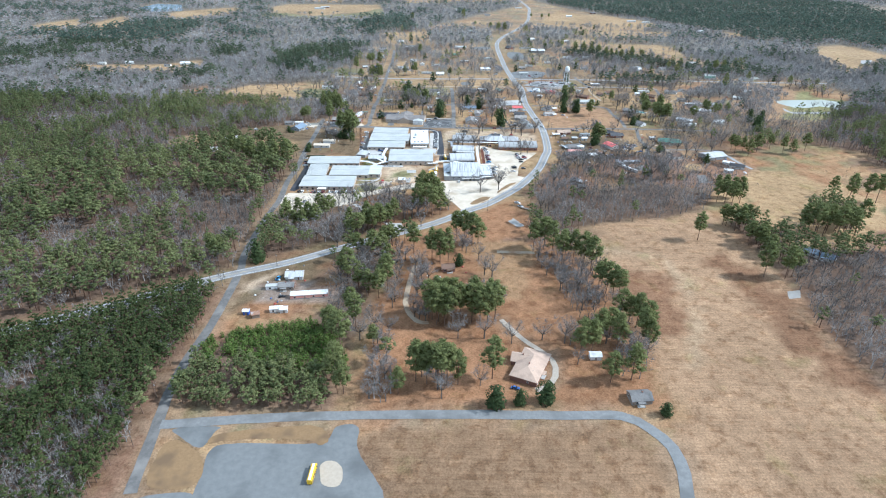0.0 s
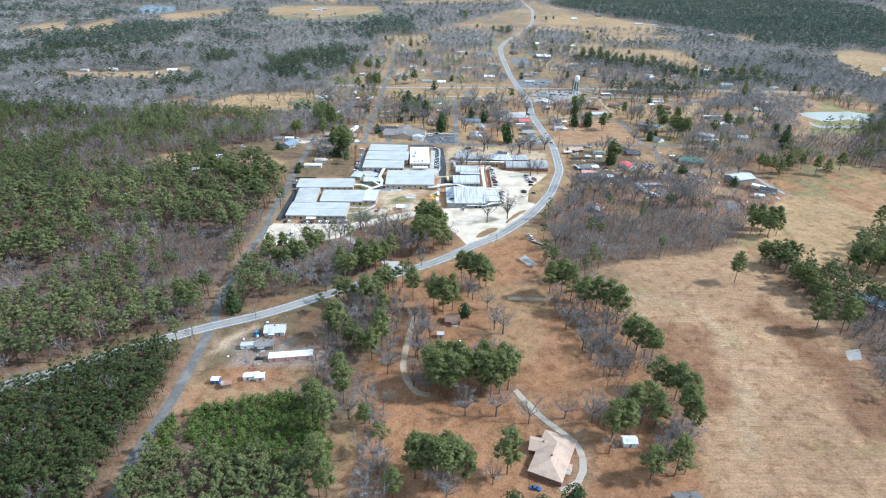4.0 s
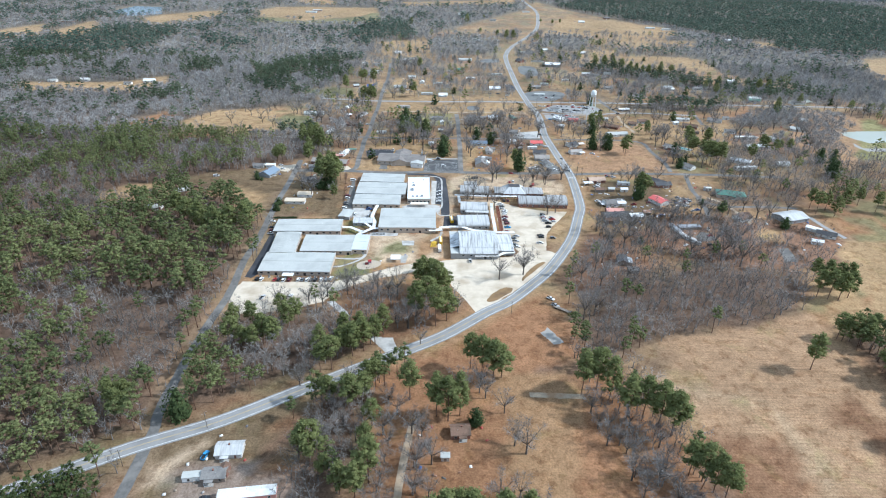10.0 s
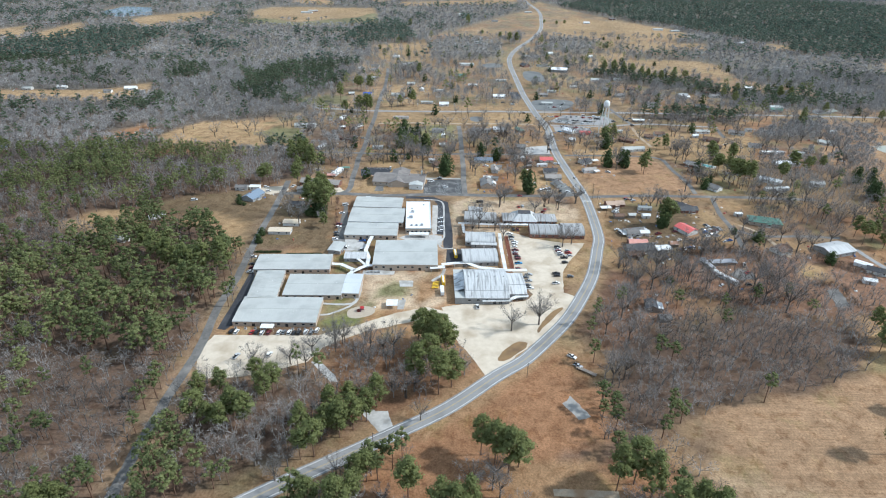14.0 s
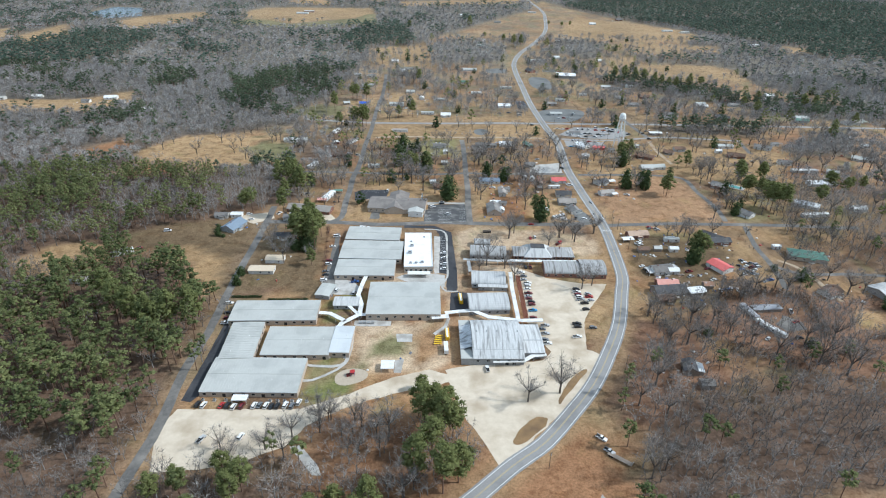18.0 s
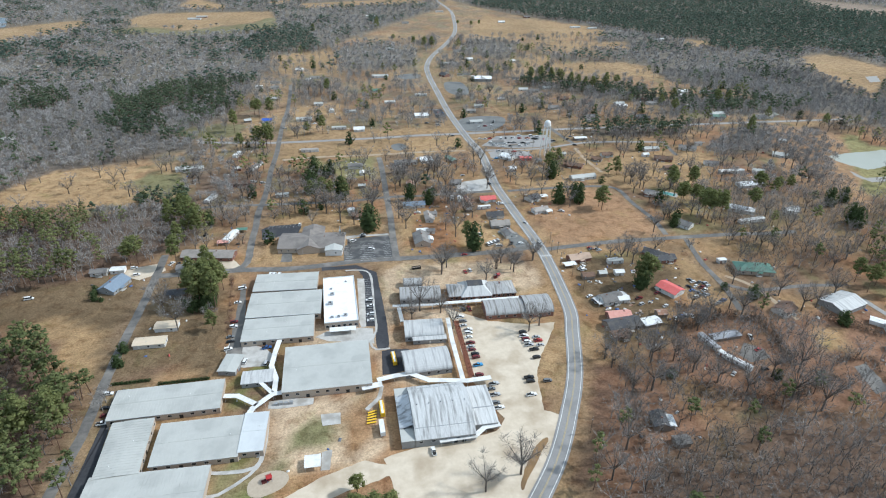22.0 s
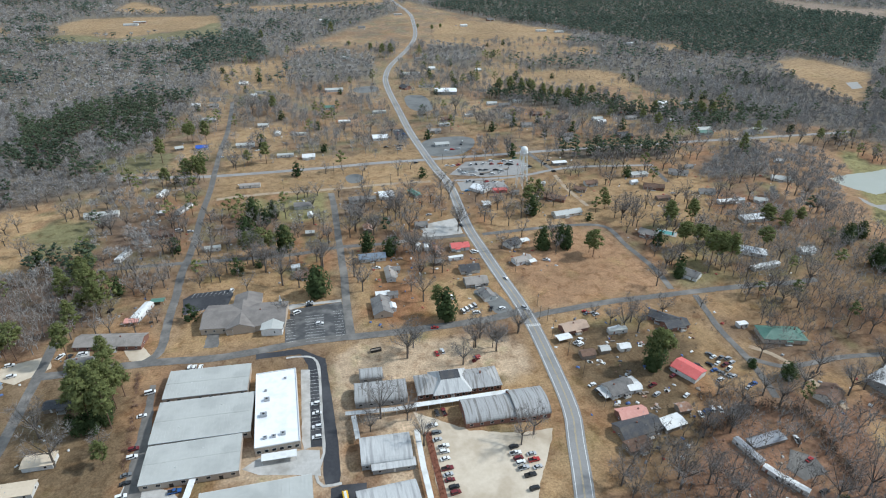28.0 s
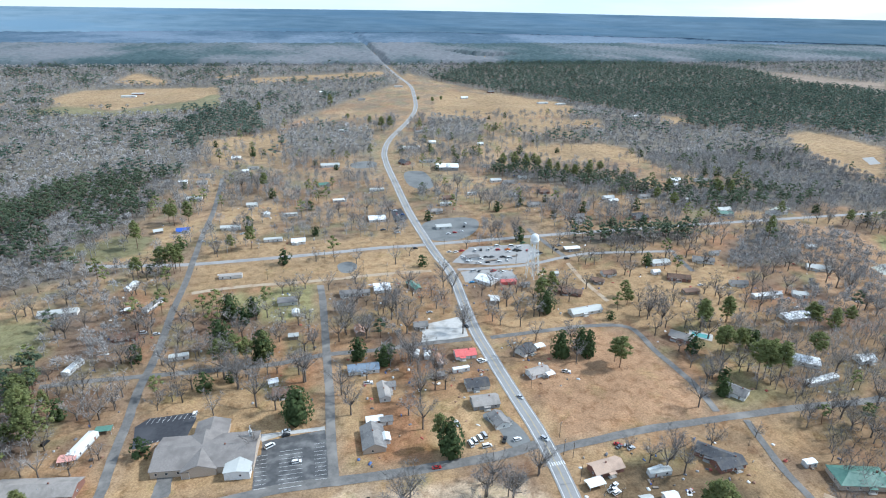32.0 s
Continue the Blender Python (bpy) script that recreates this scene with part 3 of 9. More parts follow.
lot('concrete_pad', [(-32, 558), (-27, 559), (-28, 547), (-32, 547)], CONCRETE, 'grey concrete slab')
zone('field', [(132, 454), (241, 486), (249, 416), (253, 364), (242, 308), (246, 250), (253, 206), (219, 148), (104, 147), (113, 182), (117, 212), (109, 227), (127, 227), (127, 267), (134, 332), (133, 386)])
zone('brownpatch', [(209, 405), (236, 388), (238, 321), (240, 274), (243, 246), (222, 245), (211, 296)])
zone('brownpatch', [(126, 362), (141, 377), (162, 370), (166, 341), (167, 323), (156, 302), (142, 287), (131, 291), (126, 317), (121, 346)])
zone('bleached', [(168, 402), (178, 398), (181, 366), (174, 329), (168, 306), (150, 270), (142, 262), (152, 290), (165, 320), (172, 360)])
zone('bleached', [(120, 420), (170, 405), (172, 396), (130, 402), (118, 410)])
zone('rednest', [(-149, 146), (-133, 146), (-138, 240), (-142, 300), (-141, 345), (-149, 335), (-147, 244)])
zone('stubble', [(-34, 222), (93, 222), (108, 213), (111, 194), (105, 173), (95, 147), (-10, 146), (-19, 177), (-36, 206)])
zone('redsoil', [(-30, 446), (19, 489), (39, 490), (61, 506), (85, 476), (74, 436), (39, 412), (5, 401), (-21, 400), (-27, 363), (-16, 310), (-36, 310), (-34, 372), (-35, 422)])
zone('redsoil', [(-36, 399), (104, 432), (119, 346), (121, 235), (-38, 231), (-38, 291)])
zone('town', [(23, 423), (73, 430), (71, 383), (60, 357), (59, 334), (32, 337), (27, 377)])
zone('yard', [(-141, 368), (-106, 391), (-79, 399), (-79, 371), (-76, 332), (-122, 315), (-137, 338)])
zone('redsoil', [(-122, 342), (-90, 354), (-67, 371), (-71, 332), (-92, 315), (-122, 315)])
zone('green', [(-83, 553), (-62, 557), (-63, 565), (-76, 565), (-60, 545), (-55, 549), (-47, 532), (-68, 522), (-82, 527)])
zone('green', [(-80, 596), (-84, 614), (-68, 599), (-70, 592)])
zone('green', [(-78, 630), (-58, 627), (-55, 605), (-70, 608), (-81, 611)])
zone('dirt', [(-62, 594), (-3, 600), (0, 550), (-30, 545), (-49, 549), (-63, 567)])
zone('dirt', [(5, 719), (18, 729), (65, 726), (108, 722), (120, 696), (118, 669), (106, 669), (98, 688), (58, 694), (18, 695), (9, 661), (4, 676)])
zone('dirt', [(-48, 665), (-33, 662), (-2, 655), (7, 675), (11, 653), (8, 625), (21, 614), (26, 645), (19, 672), (46, 667), (39, 610), (19, 598), (1, 608), (-4, 627), (-46, 641)])
zone('olive', [(-46, 575), (-32, 581), (-23, 575), (-20, 561), (-33, 557), (-45, 556), (-55, 546), (-60, 554)])
zone('town', [(-24, 595), (-3, 597), (-2, 566), (-16, 561), (-22, 565)])
zone('brownfield', [(-132, 353), (-116, 356), (-102, 359), (-72, 347), (-71, 332), (-93, 327), (-121, 331)])
zone('dirt', [(-132, 347), (-121, 370), (-116, 375), (-113, 371), (-116, 363), (-129, 343)])
zone('brownpatch', [(-86, 488), (-65, 514), (-31, 520), (-10, 494), (2, 471), (-27, 450), (-44, 447), (-70, 470)])
zone('straw', [(60, 677), (122, 687), (114, 648), (95, 648), (81, 658), (53, 657)])
zone('straw', [(109, 634), (97, 602), (80, 565), (77, 565), (82, 591), (96, 621)])
zone('straw', [(28, 497), (47, 514), (50, 511), (34, 494)])
zone('redsoil', [(65, 511), (50, 491), (38, 479), (28, 460), (67, 460), (69, 485)])
zone('yard', [(-182, 744), (-109, 746), (-88, 630), (-138, 625), (-160, 615), (-187, 670), (-239, 677), (-251, 712)])
zone('yard', [(-102, 707), (-87, 626), (-134, 625), (-136, 650), (-132, 706)])
zone('straw', [(-166, 679), (-161, 618), (-174, 634), (-196, 662), (-227, 677), (-197, 695)])
zone('straw', [(-63, 826), (-28, 824), (12, 800), (13, 730), (-84, 750)])
zone('straw', [(31, 844), (103, 771), (119, 740), (61, 739), (22, 743)])
zone('lawn', [(-46, 958), (16, 962), (15, 908), (-10, 905), (-53, 935)])
zone('redsoil', [(39, 805), (73, 804), (67, 742), (33, 745)])
zone('clay', [(143, 796), (165, 838), (208, 846), (237, 840), (234, 750), (145, 748)])
zone('straw', [(-87, 971), (-85, 1064), (120, 1060), (122, 969), (16, 969)])
zone('straw', [(-85, 1180), (-20, 1190), (-15, 1140), (-84, 1130)])
zone('straw', [(-150, 1130), (-99, 1150), (-98, 1085), (-130, 1070)])
zone('straw', [(144, 884), (206, 890), (216, 852), (144, 858)])
zone('straw', [(236, 961), (390, 933), (329, 839), (212, 853)])
zone('straw', [(313, 1495), (385, 1494), (372, 1429), (496, 1423), (530, 1388), (516, 1302), (418, 1301), (360, 1334), (334, 1418)])
zone('rednest', [(112, 606), (128, 600), (152, 590), (156, 545), (120, 530), (104, 506), (88, 512), (103, 550)])
zone('lawn', [(535, 975), (597, 968), (589, 933), (635, 910), (518, 796), (444, 810), (459, 859), (519, 926)])
zone('straw', [(877, 1437), (955, 1468), (977, 1320), (766, 1125), (785, 1226), (804, 1314)])
zone('straw', [(395, 1675), (600, 1634), (565, 1562), (492, 1555), (373, 1605)])
zone('straw', [(384, 2093), (599, 1873), (613, 1788), (561, 1685), (422, 1684), (275, 1723), (314, 1907)])
zone('straw', [(-555, 2025), (-523, 2187), (-217, 2209), (-191, 2102), (-249, 1973), (-376, 1875), (-493, 1940)])
zone('olive', [(-539, 1862), (-493, 1940), (-373, 1860), (-249, 1973), (-191, 2102), (-166, 1884), (-258, 1825), (-406, 1793)])
zone('straw', [(-491, 2317), (-491, 2561), (-353, 2341), (-352, 2256)])
zone('straw', [(-161, 2389), (276, 2554), (260, 2426), (116, 2365), (-123, 2294)])
zone('straw', [(-260, 2425), (-172, 2521), (-193, 2392)])
zone('straw', [(620, 3246), (947, 3035), (721, 2868), (631, 3073)])
zone('straw', [(-153, 1542), (-47, 1596), (-7, 1478), (-22, 1371), (-116, 1386)])
zone('straw', [(745, 1661), (793, 1621), (750, 1565), (722, 1581)])
zone('brownfield', [(1612, 2555), (1792, 2075), (1612, 1908), (1509, 2102)])
zone('field', [(526, 1040), (586, 975), (444, 762), (434, 810), (417, 845)])
zone('straw', [(283, 540), (319, 560), (283, 484), (239, 455), (264, 530)])
zone('yard', [(141, 650), (143, 712), (180, 722), (212, 712), (216, 690), (192, 650), (170, 640)])
zone('rednest', [(150, 600), (190, 628), (240, 652), (258, 628), (330, 640), (332, 580), (283, 545), (235, 548), (190, 560)])
zone('straw', [(272, 612), (286, 610), (279, 596), (263, 597)])
lot('scrap_yard', [(218, 608), (226, 601), (225, 592), (211, 590), (208, 598)], LANE, 'grey gravel scrap yard')
lot('pen_yard', [(268, 578), (277, 580), (273, 558), (262, 556)], LANE, 'grey gravel pen yard')
zone('straw', [(-658, 1102), (-498, 1115), (-452, 1168), (-425, 1102), (-466, 1049), (-627, 1053)])
zone('straw', [(328, 599), (389, 568), (420, 511), (372, 439), (333, 428), (286, 426), (280, 481)])
clear([(-144, 340), (-143, 290), (-148, 244), (-148, 205), (-144, 173), (-134, 145), (230, 148), (258, 213), (247, 255), (246, 314), (258, 372), (254, 436), (248, 490), (127, 451), (82, 411), (47, 474), (-33, 409), (-88, 374), (-133, 348)])
clear([(-145, 474), (-147, 502), (-143, 529), (-141, 543), (-145, 619), (-155, 656), (-190, 678), (-229, 662), (-259, 702), (-203, 713), (-189, 765), (-154, 778), (-109, 746), (-89, 769), (-64, 878), (74, 977), (263, 946), (299, 820), (356, 730), (286, 625), (191, 636), (148, 622), (122, 576), (92, 530), (78, 511), (74, 485), (46, 468), (13, 476), (-50, 475)])
clear([(-236, 957), (-189, 948), (-140, 1019), (-145, 1058), (-118, 1165), (-152, 1255), (-144, 1540), (-49, 1631), (265, 2221), (343, 2498), (426, 2205), (610, 1829), (488, 1545), (512, 1286), (588, 1129), (661, 1028), (501, 815), (344, 662), (240, 657), (-147, 737), (-186, 850), (-153, 849)])
clear([(-30, 449), (21, 475), (76, 518), (87, 491), (75, 443), (28, 428), (-9, 426), (-26, 433)])
clear([(-255, 973), (-205, 1004), (-144, 1006), (-116, 937), (-109, 856), (-160, 841), (-200, 849)])
clear([(288, 666), (318, 667), (330, 591), (283, 484), (233, 446), (249, 511), (241, 530), (240, 572)])
zone('straw', [(-1023, 1581), (-1004, 1679), (-980, 1734), (-890, 1553), (-971, 1502)])
zone('straw', [(-902, 1596), (-900, 1802), (-812, 1655), (-821, 1520)])
zone('straw', [(-812, 1838), (-779, 1945), (-656, 2064), (-610, 1930), (-661, 1802), (-702, 1720)])
zone('redsoil', [(-412, 881), (-394, 900), (-385, 926), (-365, 946), (-345, 906), (-368, 883)])
clear([(-412, 881), (-394, 900), (-385, 926), (-365, 946), (-345, 906), (-368, 883)])
zone('straw', [(-314, 663), (-310, 678), (-276, 696), (-260, 685), (-250, 666), (-273, 651), (-304, 654)])
clear([(-314, 663), (-310, 678), (-276, 696), (-260, 685), (-250, 666), (-273, 651), (-304, 654)])
zone('straw', [(-327, 867), (-327, 910), (-307, 956), (-249, 971), (-219, 965), (-204, 921), (-192, 888), (-208, 868), (-255, 860)])
zone('olive', [(-225, 953), (-178, 936), (-164, 889), (-195, 880), (-212, 905)])
clear([(-325, 835), (-327, 910), (-307, 956), (-249, 971), (-178, 940), (-160, 889), (-200, 842), (-260, 835)])
clear([(300, 640), (334, 668), (450, 690), (500, 640), (420, 560), (340, 523), (279, 521)])
clear([(-139, 353), (-122, 379), (-108, 393), (-105, 401), (-121, 392), (-139, 375)])
zone('olive', [(-210, 1070), (-196, 1094), (-158, 1112), (-133, 1099), (-137, 1060), (-172, 1038)])
clear([(-145, 1365), (-154, 1255), (-163, 1139), (-193, 1101), (-209, 1066), (-170, 1031), (-124, 1043), (-108, 1158), (-112, 1300)])
clear([(196, 1264), (246, 1187), (318, 1215), (382, 1177), (520, 1241), (600, 1197), (560, 1108), (481, 1044), (352, 1057), (226, 1080), (157, 1092)])
clear([(535, 975), (597, 968), (589, 933), (635, 910), (518, 796), (444, 810), (459, 859), (519, 926)])
clear([(547, 1010), (644, 1011), (675, 953), (501, 815), (443, 826), (464, 883)])
clear([(297, 597), (410, 638), (483, 604), (527, 557), (398, 392), (355, 414), (299, 417), (269, 458)])
woods('thicket', [(-138, 246), (-137, 230), (-51, 230), (-52, 270), (-60, 303), (-83, 308), (-114, 298), (-136, 290)])
woods('bare', [(-52, 270), (-48, 315), (-37, 408), (-51, 418), (-68, 381), (-73, 315), (-59, 291)])
woods('bare', [(-34, 235), (-21, 235), (-26, 270), (-35, 270)])
woods('sparse', [(78, 384), (85, 331), (99, 294), (102, 253), (118, 244), (123, 272), (121, 312), (123, 361), (116, 422), (89, 453)])
woods('bare', [(-142, 456), (-122, 425), (-91, 394), (-62, 415), (-33, 439), (-35, 466), (-73, 487), (-134, 493)])
woods('sparse', [(-28, 454), (-16, 459), (10, 479), (14, 500), (0, 515), (-18, 517), (-51, 499), (-78, 499), (-65, 478), (-45, 473)])
woods('sparse', [(372, 871), (491, 889), (457, 786), (339, 672), (295, 681), (275, 729)])
woods('sparse', [(140, 622), (191, 636), (286, 625), (192, 483), (131, 483), (86, 482), (84, 511)])
woods('bare', [(377, 923), (453, 921), (464, 883), (413, 798), (531, 907), (555, 975), (491, 1020), (412, 970)])
woods('sparse', [(-198, 983), (-141, 994), (-116, 919), (-115, 864), (-152, 864)])
woods('sparse', [(318, 852), (416, 808), (534, 814), (450, 688), (357, 697), (261, 673)])
woods('bare', [(111, 538), (166, 536), (208, 549), (255, 550), (271, 543), (247, 499), (215, 474), (179, 473), (148, 456), (103, 450), (86, 450), (97, 496)])
woods('pine', [(264, 1012), (382, 990), (407, 1018), (334, 1039), (275, 1050)])
woods('mixed', [(258, 1259), (338, 1196), (437, 1119), (454, 1147), (416, 1224), (362, 1253), (278, 1301)])
woods('mixed', [(419, 1090), (571, 1053), (628, 1098), (561, 1159), (471, 1174)])
woods('bare', [(-39, 1408), (113, 1420), (133, 1595), (33, 1692), (-28, 1593)])
woods('bare', [(206, 1535), (293, 1476), (363, 1648), (264, 1724)])
woods('mixed', [(375, 1463), (519, 1415), (533, 1454), (368, 1521)])
woods('sparse', [(29, 944), (76, 864), (78, 834), (59, 831), (44, 862), (31, 905)])
woods('sparse', [(210, 639), (275, 609), (300, 633), (254, 630), (233, 643)])
woods('sparse', [(228, 590), (262, 596), (300, 585), (296, 548), (262, 540), (225, 545)])
woods('pine', [(-195, 863), (-159, 875), (-143, 820), (-134, 795), (-154, 771)])
woods('bare', [(-195, 759), (-158, 751), (-144, 776), (-124, 783), (-140, 819), (-179, 857), (-234, 852)])
woods('bare', [(258, 372), (352, 409), (378, 367), (264, 199), (246, 250), (242, 308)])
woods('mixed', [(295, 442), (346, 433), (375, 497), (338, 495)])
woods('bare', [(-262, 492), (-205, 496), (-158, 486), (-150, 455), (-150, 405), (-200, 402), (-223, 448), (-249, 472)])
woods('mixed', [(-220, 333), (-237, 358), (-178, 378), (-151, 379), (-171, 364), (-193, 350)])
stand('pine', [(340, 2277), (627, 1870), (708, 1666), (760, 1506), (951, 1508), (1027, 1366), (1560, 1859), (1569, 2499), (1103, 2976), (649, 2697)])
stand('pine', [(-761, 1261), (-649, 1322), (-588, 1415), (-621, 1669), (-777, 1693), (-836, 1522), (-862, 1417)])
stand('pine', [(-205, 1596), (-67, 1613), (-91, 1835), (-200, 1770)])
PLANTATION = [(-286, 238), (-209, 145), (-134, 145), (-148, 205), (-148, 244), (-146, 340), (-172, 347), (-236, 305), (-285, 276)]
stand('pine', PLANTATION)
stand('pine', [(-173, 1503), (-75, 1575), (-88, 1770), (-199, 1724)])
stand('pine', [(-394, 530), (-379, 574), (-296, 593), (-221, 659), (-176, 651), (-152, 600), (-149, 490), (-205, 497), (-250, 515), (-291, 526), (-259, 452), (-282, 422), (-329, 430)])
woods('pine', [(-334, 1234), (-298, 1218), (-281, 1284), (-265, 1297), (-230, 1259), (-223, 1224), (-247, 1201), (-244, 1159), (-262, 1125), (-284, 1108)])
woods('pine', [(-225, 1274), (-199, 1286), (-194, 1238), (-212, 1231)])
woods('pine', [(-216, 1690), (-156, 1732), (-60, 1656), (-56, 1567), (-156, 1561), (-147, 1469), (-172, 1490), (-198, 1577)])
woods('pine', [(-276, 1088), (-237, 1078), (-232, 1050), (-263, 1055)])
pond('pond_water', [(513, 906), (540, 912), (575, 914), (591, 918), (610, 903), (612, 887), (581, 858), (576, 869), (564, 875), (542, 865), (524, 862), (515, 876), (510, 891)], 'still milky green pond water')
pond('pond_mud', [(502, 861), (504, 841), (567, 844), (554, 831), (501, 830), (497, 847)], 'shallow grey water and mud below the pond')
pond('far_pond', [(-951, 1986), (-946, 2130), (-859, 2123), (-791, 1957), (-852, 1894)], 'distant dark green pond')
pond('far_stream', [(871, 1265), (896, 1268), (869, 1229), (846, 1226)], 'pale wet patch in the straw field')
pond('far_pond_b', [(536, 1066), (568, 1081), (566, 1065), (534, 1050)], 'small pale pond behind the trees')
pond('field_puddle', [(244, 351), (254, 353), (249, 343), (240, 341)], 'pale wet patch in the field')
pond('ditch_puddle', [(60, 461), (66, 467), (73, 452), (67, 449)], 'pale puddle in red soil')

# ---- ground: one sheet out to the horizon ----
SOIL = {"brownpatch": (0.212, 0.118, 0.067), "field": (0.335, 0.212, 0.124), "stubble": (0.228, 0.142, 0.082), "rednest": (0.225, 0.13, 0.083), "bleached": (0.365, 0.25, 0.152), "redsoil": (0.28, 0.148, 0.078), "straw": (0.345, 0.228, 0.122), "green": (0.165, 0.17, 0.065),
        "lawn": (0.25, 0.222, 0.105), "dirt": (0.455, 0.34, 0.23), "olive": (0.17, 0.155, 0.08), "brownfield": (0.28, 0.215, 0.17), "clay": (0.33, 0.20, 0.115), "yard": (0.16, 0.112, 0.066), "litter": (0.145, 0.096, 0.068), "town": (0.285, 0.172, 0.092)}


def spline(pts, step=8.0):
    """A smooth line through the plan's points."""
    P = [Vector((x, y, 0)) for x, y in pts]
    res = []
    for i in range(len(P) - 1):
        a, b, c, d = P[max(i - 1, 0)], P[i], P[i + 1], P[min(i + 2, len(P) - 1)]
        n = max(2, int((c - b).length / step))
        for k in range(n):
            u = k / n
            res.append(0.5 * ((2 * b) + (c - a) * u + (2 * a - 5 * b + 4 * c - d) * u * u + (3 * b - a - 3 * c + d) * u ** 3))
    res.append(P[-1])
    return res


HWY_PTS = next(r[2] for r in ROADS if r[0] == "highway")


def woodiness(X, Y):
    """1 where woods stand, with the kind's code: 1 mixed, 2 pine, 3 bare, 4 thicket."""
    kind = np.ones(X.shape, int)
    wob = (value_noise(X, Y, 14, 3) - 0.5) * 10
    for p in CLEARS:
        kind[inside(p, X + wob, Y + wob)] = 0
    for k, p in ZONES:
        if k not in ("litter", "redsoil"):
            kind[inside(p, X + wob * 0.5, Y + wob * 0.5)] = 0
    far = (kind == 1) & (Y > 840)
    for k, p in STANDS:
        kind[(kind == 1) & inside(p, X + wob * 2, Y + wob * 2)] = 2
    kind[far & (kind == 1)] = 5
    for k, p in WOODS:
        kind[inside(p, X + wob * 0.4, Y + wob * 0.4)] = {"mixed": 1, "pine": 2, "bare": 3, "thicket": 4, "sparse": 6}[k]
    for name, width, pts, m, lab in ROADS:
        gap = width / 2 + (np.where(X < -130, 3.5, 8.0) if name == "highway" else 2.0 if name in ("road_school", "road_west") else 1.5)
        near = [p for p in pts]
        kind[edge_distance(near, X, Y, False) < gap] = 0
    for name, pts, m, lab in LOTS:
        kind[inside(pts, X, Y)] = 0
    for name, pts, lab in PONDS:
        kind[inside(pts, X, Y)] = 0
    return kind


def ground():
    xs = np.unique(np.concatenate([np.linspace(-5200, -1080, 40), np.arange(-1080, -400, 17), np.arange(-400, 670, 6.6), np.arange(670, 1560, 18), np.linspace(1560, 5200, 36)]))
    ys = np.unique(np.concatenate([np.linspace(-1200, 96, 12), np.arange(96, 1380, 6.6), np.arange(1380, 3100, 18), np.linspace(3100, 5300, 24)]))
    X, Y = np.meshgrid(xs, ys)
    n1, n2, n3 = value_noise(X, Y, 60, 1), value_noise(X, Y, 17, 2), value_noise(X, Y, 6, 5)
    base = np.empty(X.shape + (3,))
    n4, n5 = value_noise(X, Y, 33, 6), value_noise(X, Y, 12, 7)
    mixn = np.clip((0.5 * n1 + 0.4 * n2 + 0.3 * n3 - 0.36) * 2.8, 0, 1)[..., None]
    base[:] = np.array(SOIL["redsoil"]) * (1 - mixn) + np.array(SOIL["straw"]) * mixn
    lit = np.clip((0.6 * n4 + 0.4 * n5 - 0.46) * 4.0, 0, 0.75)[..., None]
    base = base * (1 - lit) + np.array(SOIL["litter"]) * lit
    grn = np.clip((0.5 * value_noise(X, Y, 45, 8) + 0.5 * n5 - 0.62) * 5, 0, 0.6)[..., None]
    base = base * (1 - grn) + np.array((0.19, 0.18, 0.085)) * grn
    wk = woodiness(X, Y)
    wood = np.zeros(X.shape)
    wood[wk > 0] = 1
    wood[wk == 6] = 0.4
    for _ in range(2):
        wood[1:-1, 1:-1] = (wood[1:-1, 1:-1] * 2 + wood[:-2, 1:-1] + wood[2:, 1:-1] + wood[1:-1, :-2] + wood[1:-1, 2:]) / 6
    # haze put into the soil colour: forest floor greys and pales with distance
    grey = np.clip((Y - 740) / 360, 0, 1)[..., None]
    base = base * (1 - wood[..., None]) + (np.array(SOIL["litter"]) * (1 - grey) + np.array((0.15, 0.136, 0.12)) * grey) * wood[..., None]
    # more of the haze tone: all far ground dulls towards a pale grey-tan
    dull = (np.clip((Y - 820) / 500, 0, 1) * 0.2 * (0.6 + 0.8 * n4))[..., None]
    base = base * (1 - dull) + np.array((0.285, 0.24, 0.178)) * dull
    for k, p in ZONES:
        px, py = [q[0] for q in p], [q[1] for q in p]
        sel = (X > min(px) - 25) & (X < max(px) + 25) & (Y > min(py) - 25) & (Y < max(py) + 25)
        if not sel.any():
            continue
        x, y = X[sel], Y[sel]
        d = edge_distance(p, x, y) * np.where(inside(p, x, y), 1, -1)
        soft = 9.0 if k == "brownpatch" else 6.0 if k in ("redsoil", "straw", "town", "yard", "olive", "lawn") else 2.5
        wgt = np.clip((d + (n2[sel] - 0.5) * 2.5 * soft + (n3[sel] - 0.5) * 1.5 * soft) / soft + 0.5, 0, 1)[:, None]
        base[sel] = base[sel] * (1 - wgt) + np.array(SOIL[k]) * wgt
    # bare verges along the highway
    verge = edge_distance(HWY_PTS, X, Y, False)
    wv = (np.clip((10 + n3 * 3 - verge) / 3, 0, 1) * 0.6)[..., None]
    west = np.clip((-20 - X) / 60, 0, 1)[..., None]
    base = base * (1 - wv) + (np.array((0.33, 0.22, 0.12)) * (1 - west) + np.array((0.19, 0.135, 0.08)) * west) * wv
    back = np.clip((150 - Y) / 12 + n3, 0, 1)[..., None]
    base = base * (1 - back) + np.array(SOIL["stubble"]) * back
    base = base * (0.86 + 0.28 * value_noise(X, Y, 85, 9) * (0.7 + 0.6 * n5))[..., None]
    # last coat of haze colour, laid over the zones as well
    haze_mix = (np.clip((Y - 820) / 500, 0, 1) * 0.18 * (0.6 + 0.8 * n4))[..., None]
